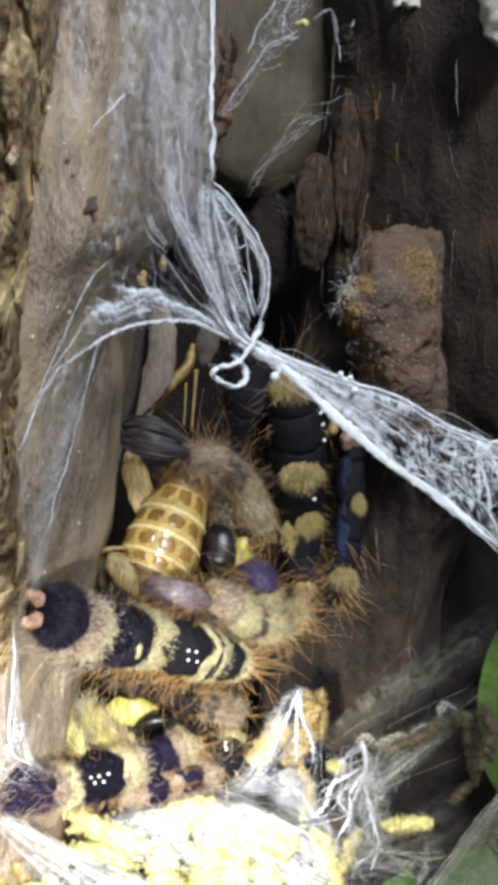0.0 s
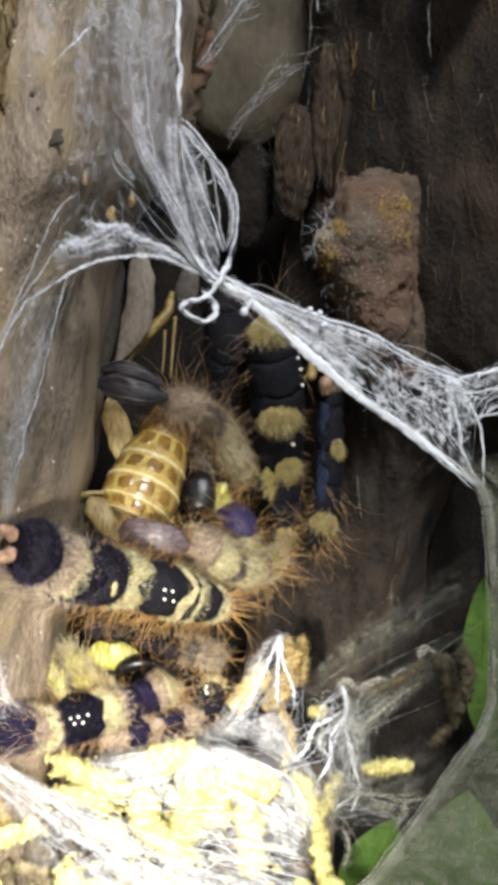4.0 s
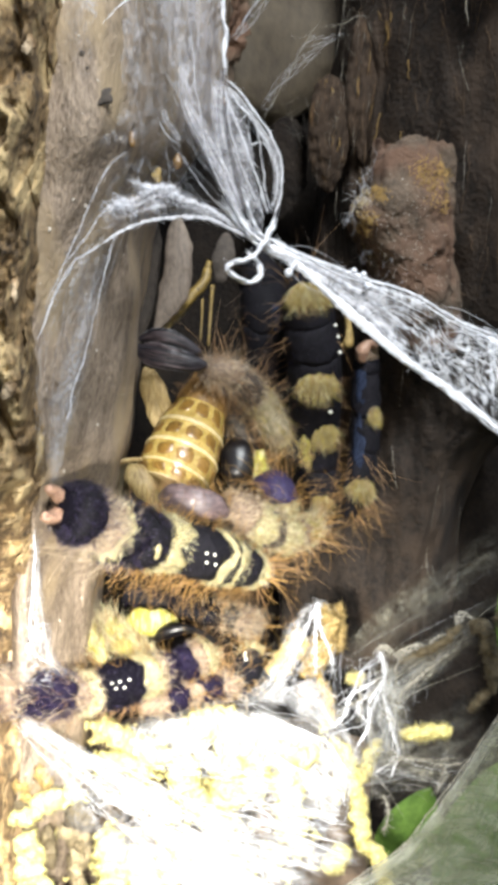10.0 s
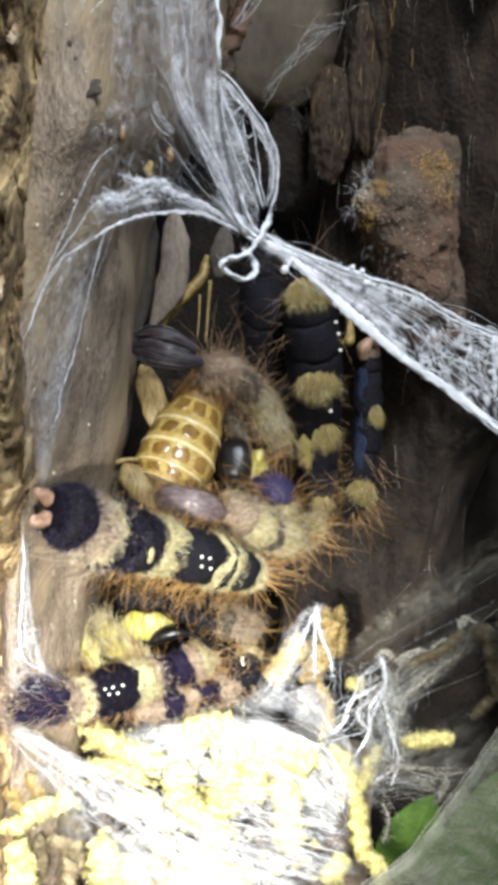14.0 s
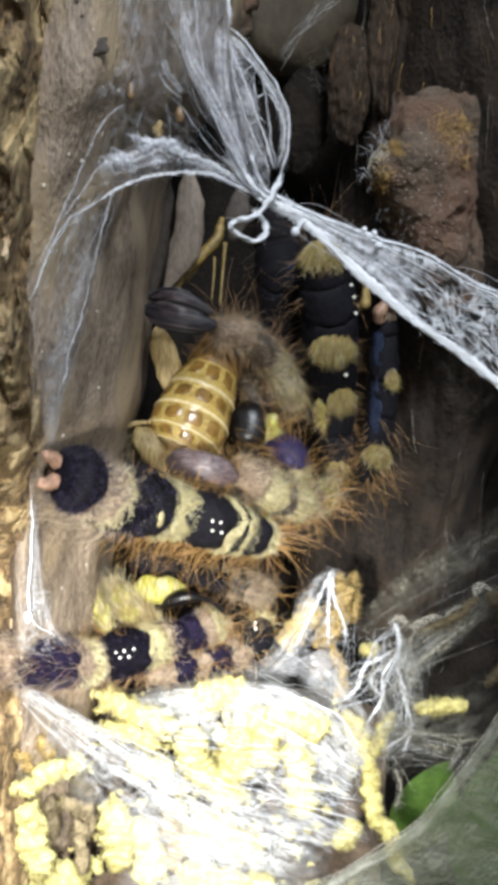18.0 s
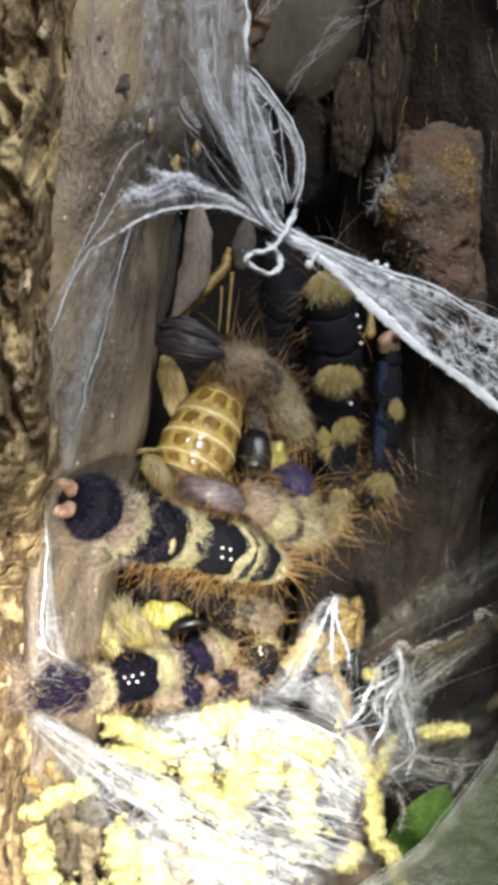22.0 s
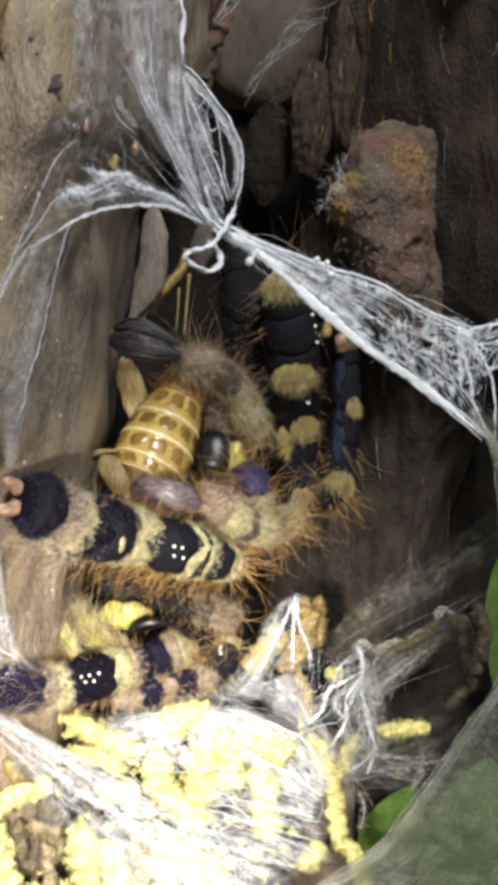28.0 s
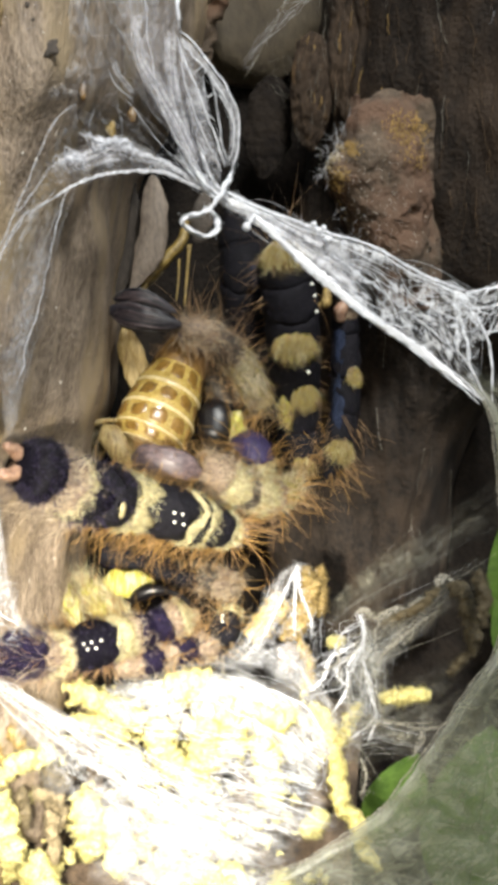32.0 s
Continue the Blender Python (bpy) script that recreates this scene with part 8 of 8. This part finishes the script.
        chain("dried_husk" if m is not YELLOW else "yellow_husk", lab, pts, r, m)
    # silk wrap of the husk
    web = thing("silk_wrap", (10.4, 21.0, -21.0), "silk wrapped round a dried husk to a peak", "web")
    L = [(9.4, 20.0, -20.9), (6.3, 18.0, -23.8), (4.0, 15.5, -28.2), (1.5, 13.0, -31.8), (-1.6, 11.5, -34.2)]
    R = [(11.3, 20.0, -20.7), (13.8, 20.5, -23.3), (13.7, 19.5, -28.8), (13.2, 18.0, -33.4), (13.5, 17.0, -38.0)]
    membrane(web, L, R, FAINT, 0.8, fade=0.3, folds=1.5)
    membrane(web, [Vector(p) + Vector((-0.2, -0.9, 0)) for p in L], [Vector(p).lerp(Vector(q), 0.62) + Vector((0, -0.9, 0)) for p, q in zip(R, L)], VEIL, 0.7, fade=0.4, ends=0.12, folds=1.2, label="bright white silk side of the wrap")
    for a, b, w in (((10.3, 19.0, -20.8), (9.9, 16.5, -30.8), 0.5), ((10.6, 19.0, -21.1), (12.3, 17.0, -30.9), 0.35), ((10.2, 19.0, -21.1), (5.3, 14.5, -31.2), 0.5)):
        strap(web, [a, Vector(a).lerp(Vector(b), 0.35) + Vector((rnd(-0.6, 0.6), -0.3, 0)), Vector(a).lerp(Vector(b), 0.7) + Vector((rnd(-0.6, 0.6), -0.3, 0)), b], [w * 0.7, w, w * 0.8, w * 0.4], 0.2, WOOLLY)
    g = Geo()
    ribbon(g, L, R, 26, 0.03, 26, 0.5, 0.9, keep=0.3)
    ties(g, L, R, 40, 0.03, 24, 0.25)
    part("silk_mesh", g, FINE, web)
    for c, r in (((-22.2, 16.0, -49.9), 1.8), ((-8.7, 17.0, -43.5), 2.0), ((3.8, 18.0, -51.5), 2.2), ((13.1, 18.0, -54.0), 2.4), ((9.3, 21.0, -34.0), 2.0), ((-13.4, 17.0, -46.1), 1.8)):
        g = Geo()
        g.blob(c, (r, r, r), None, 0.35, 1.5, 10, 14)
        tagged(part("crumb", g, DEBRIS), "dark grey-brown crumb of rotten wood in the heap", "crumb", "crumbs")


heap()
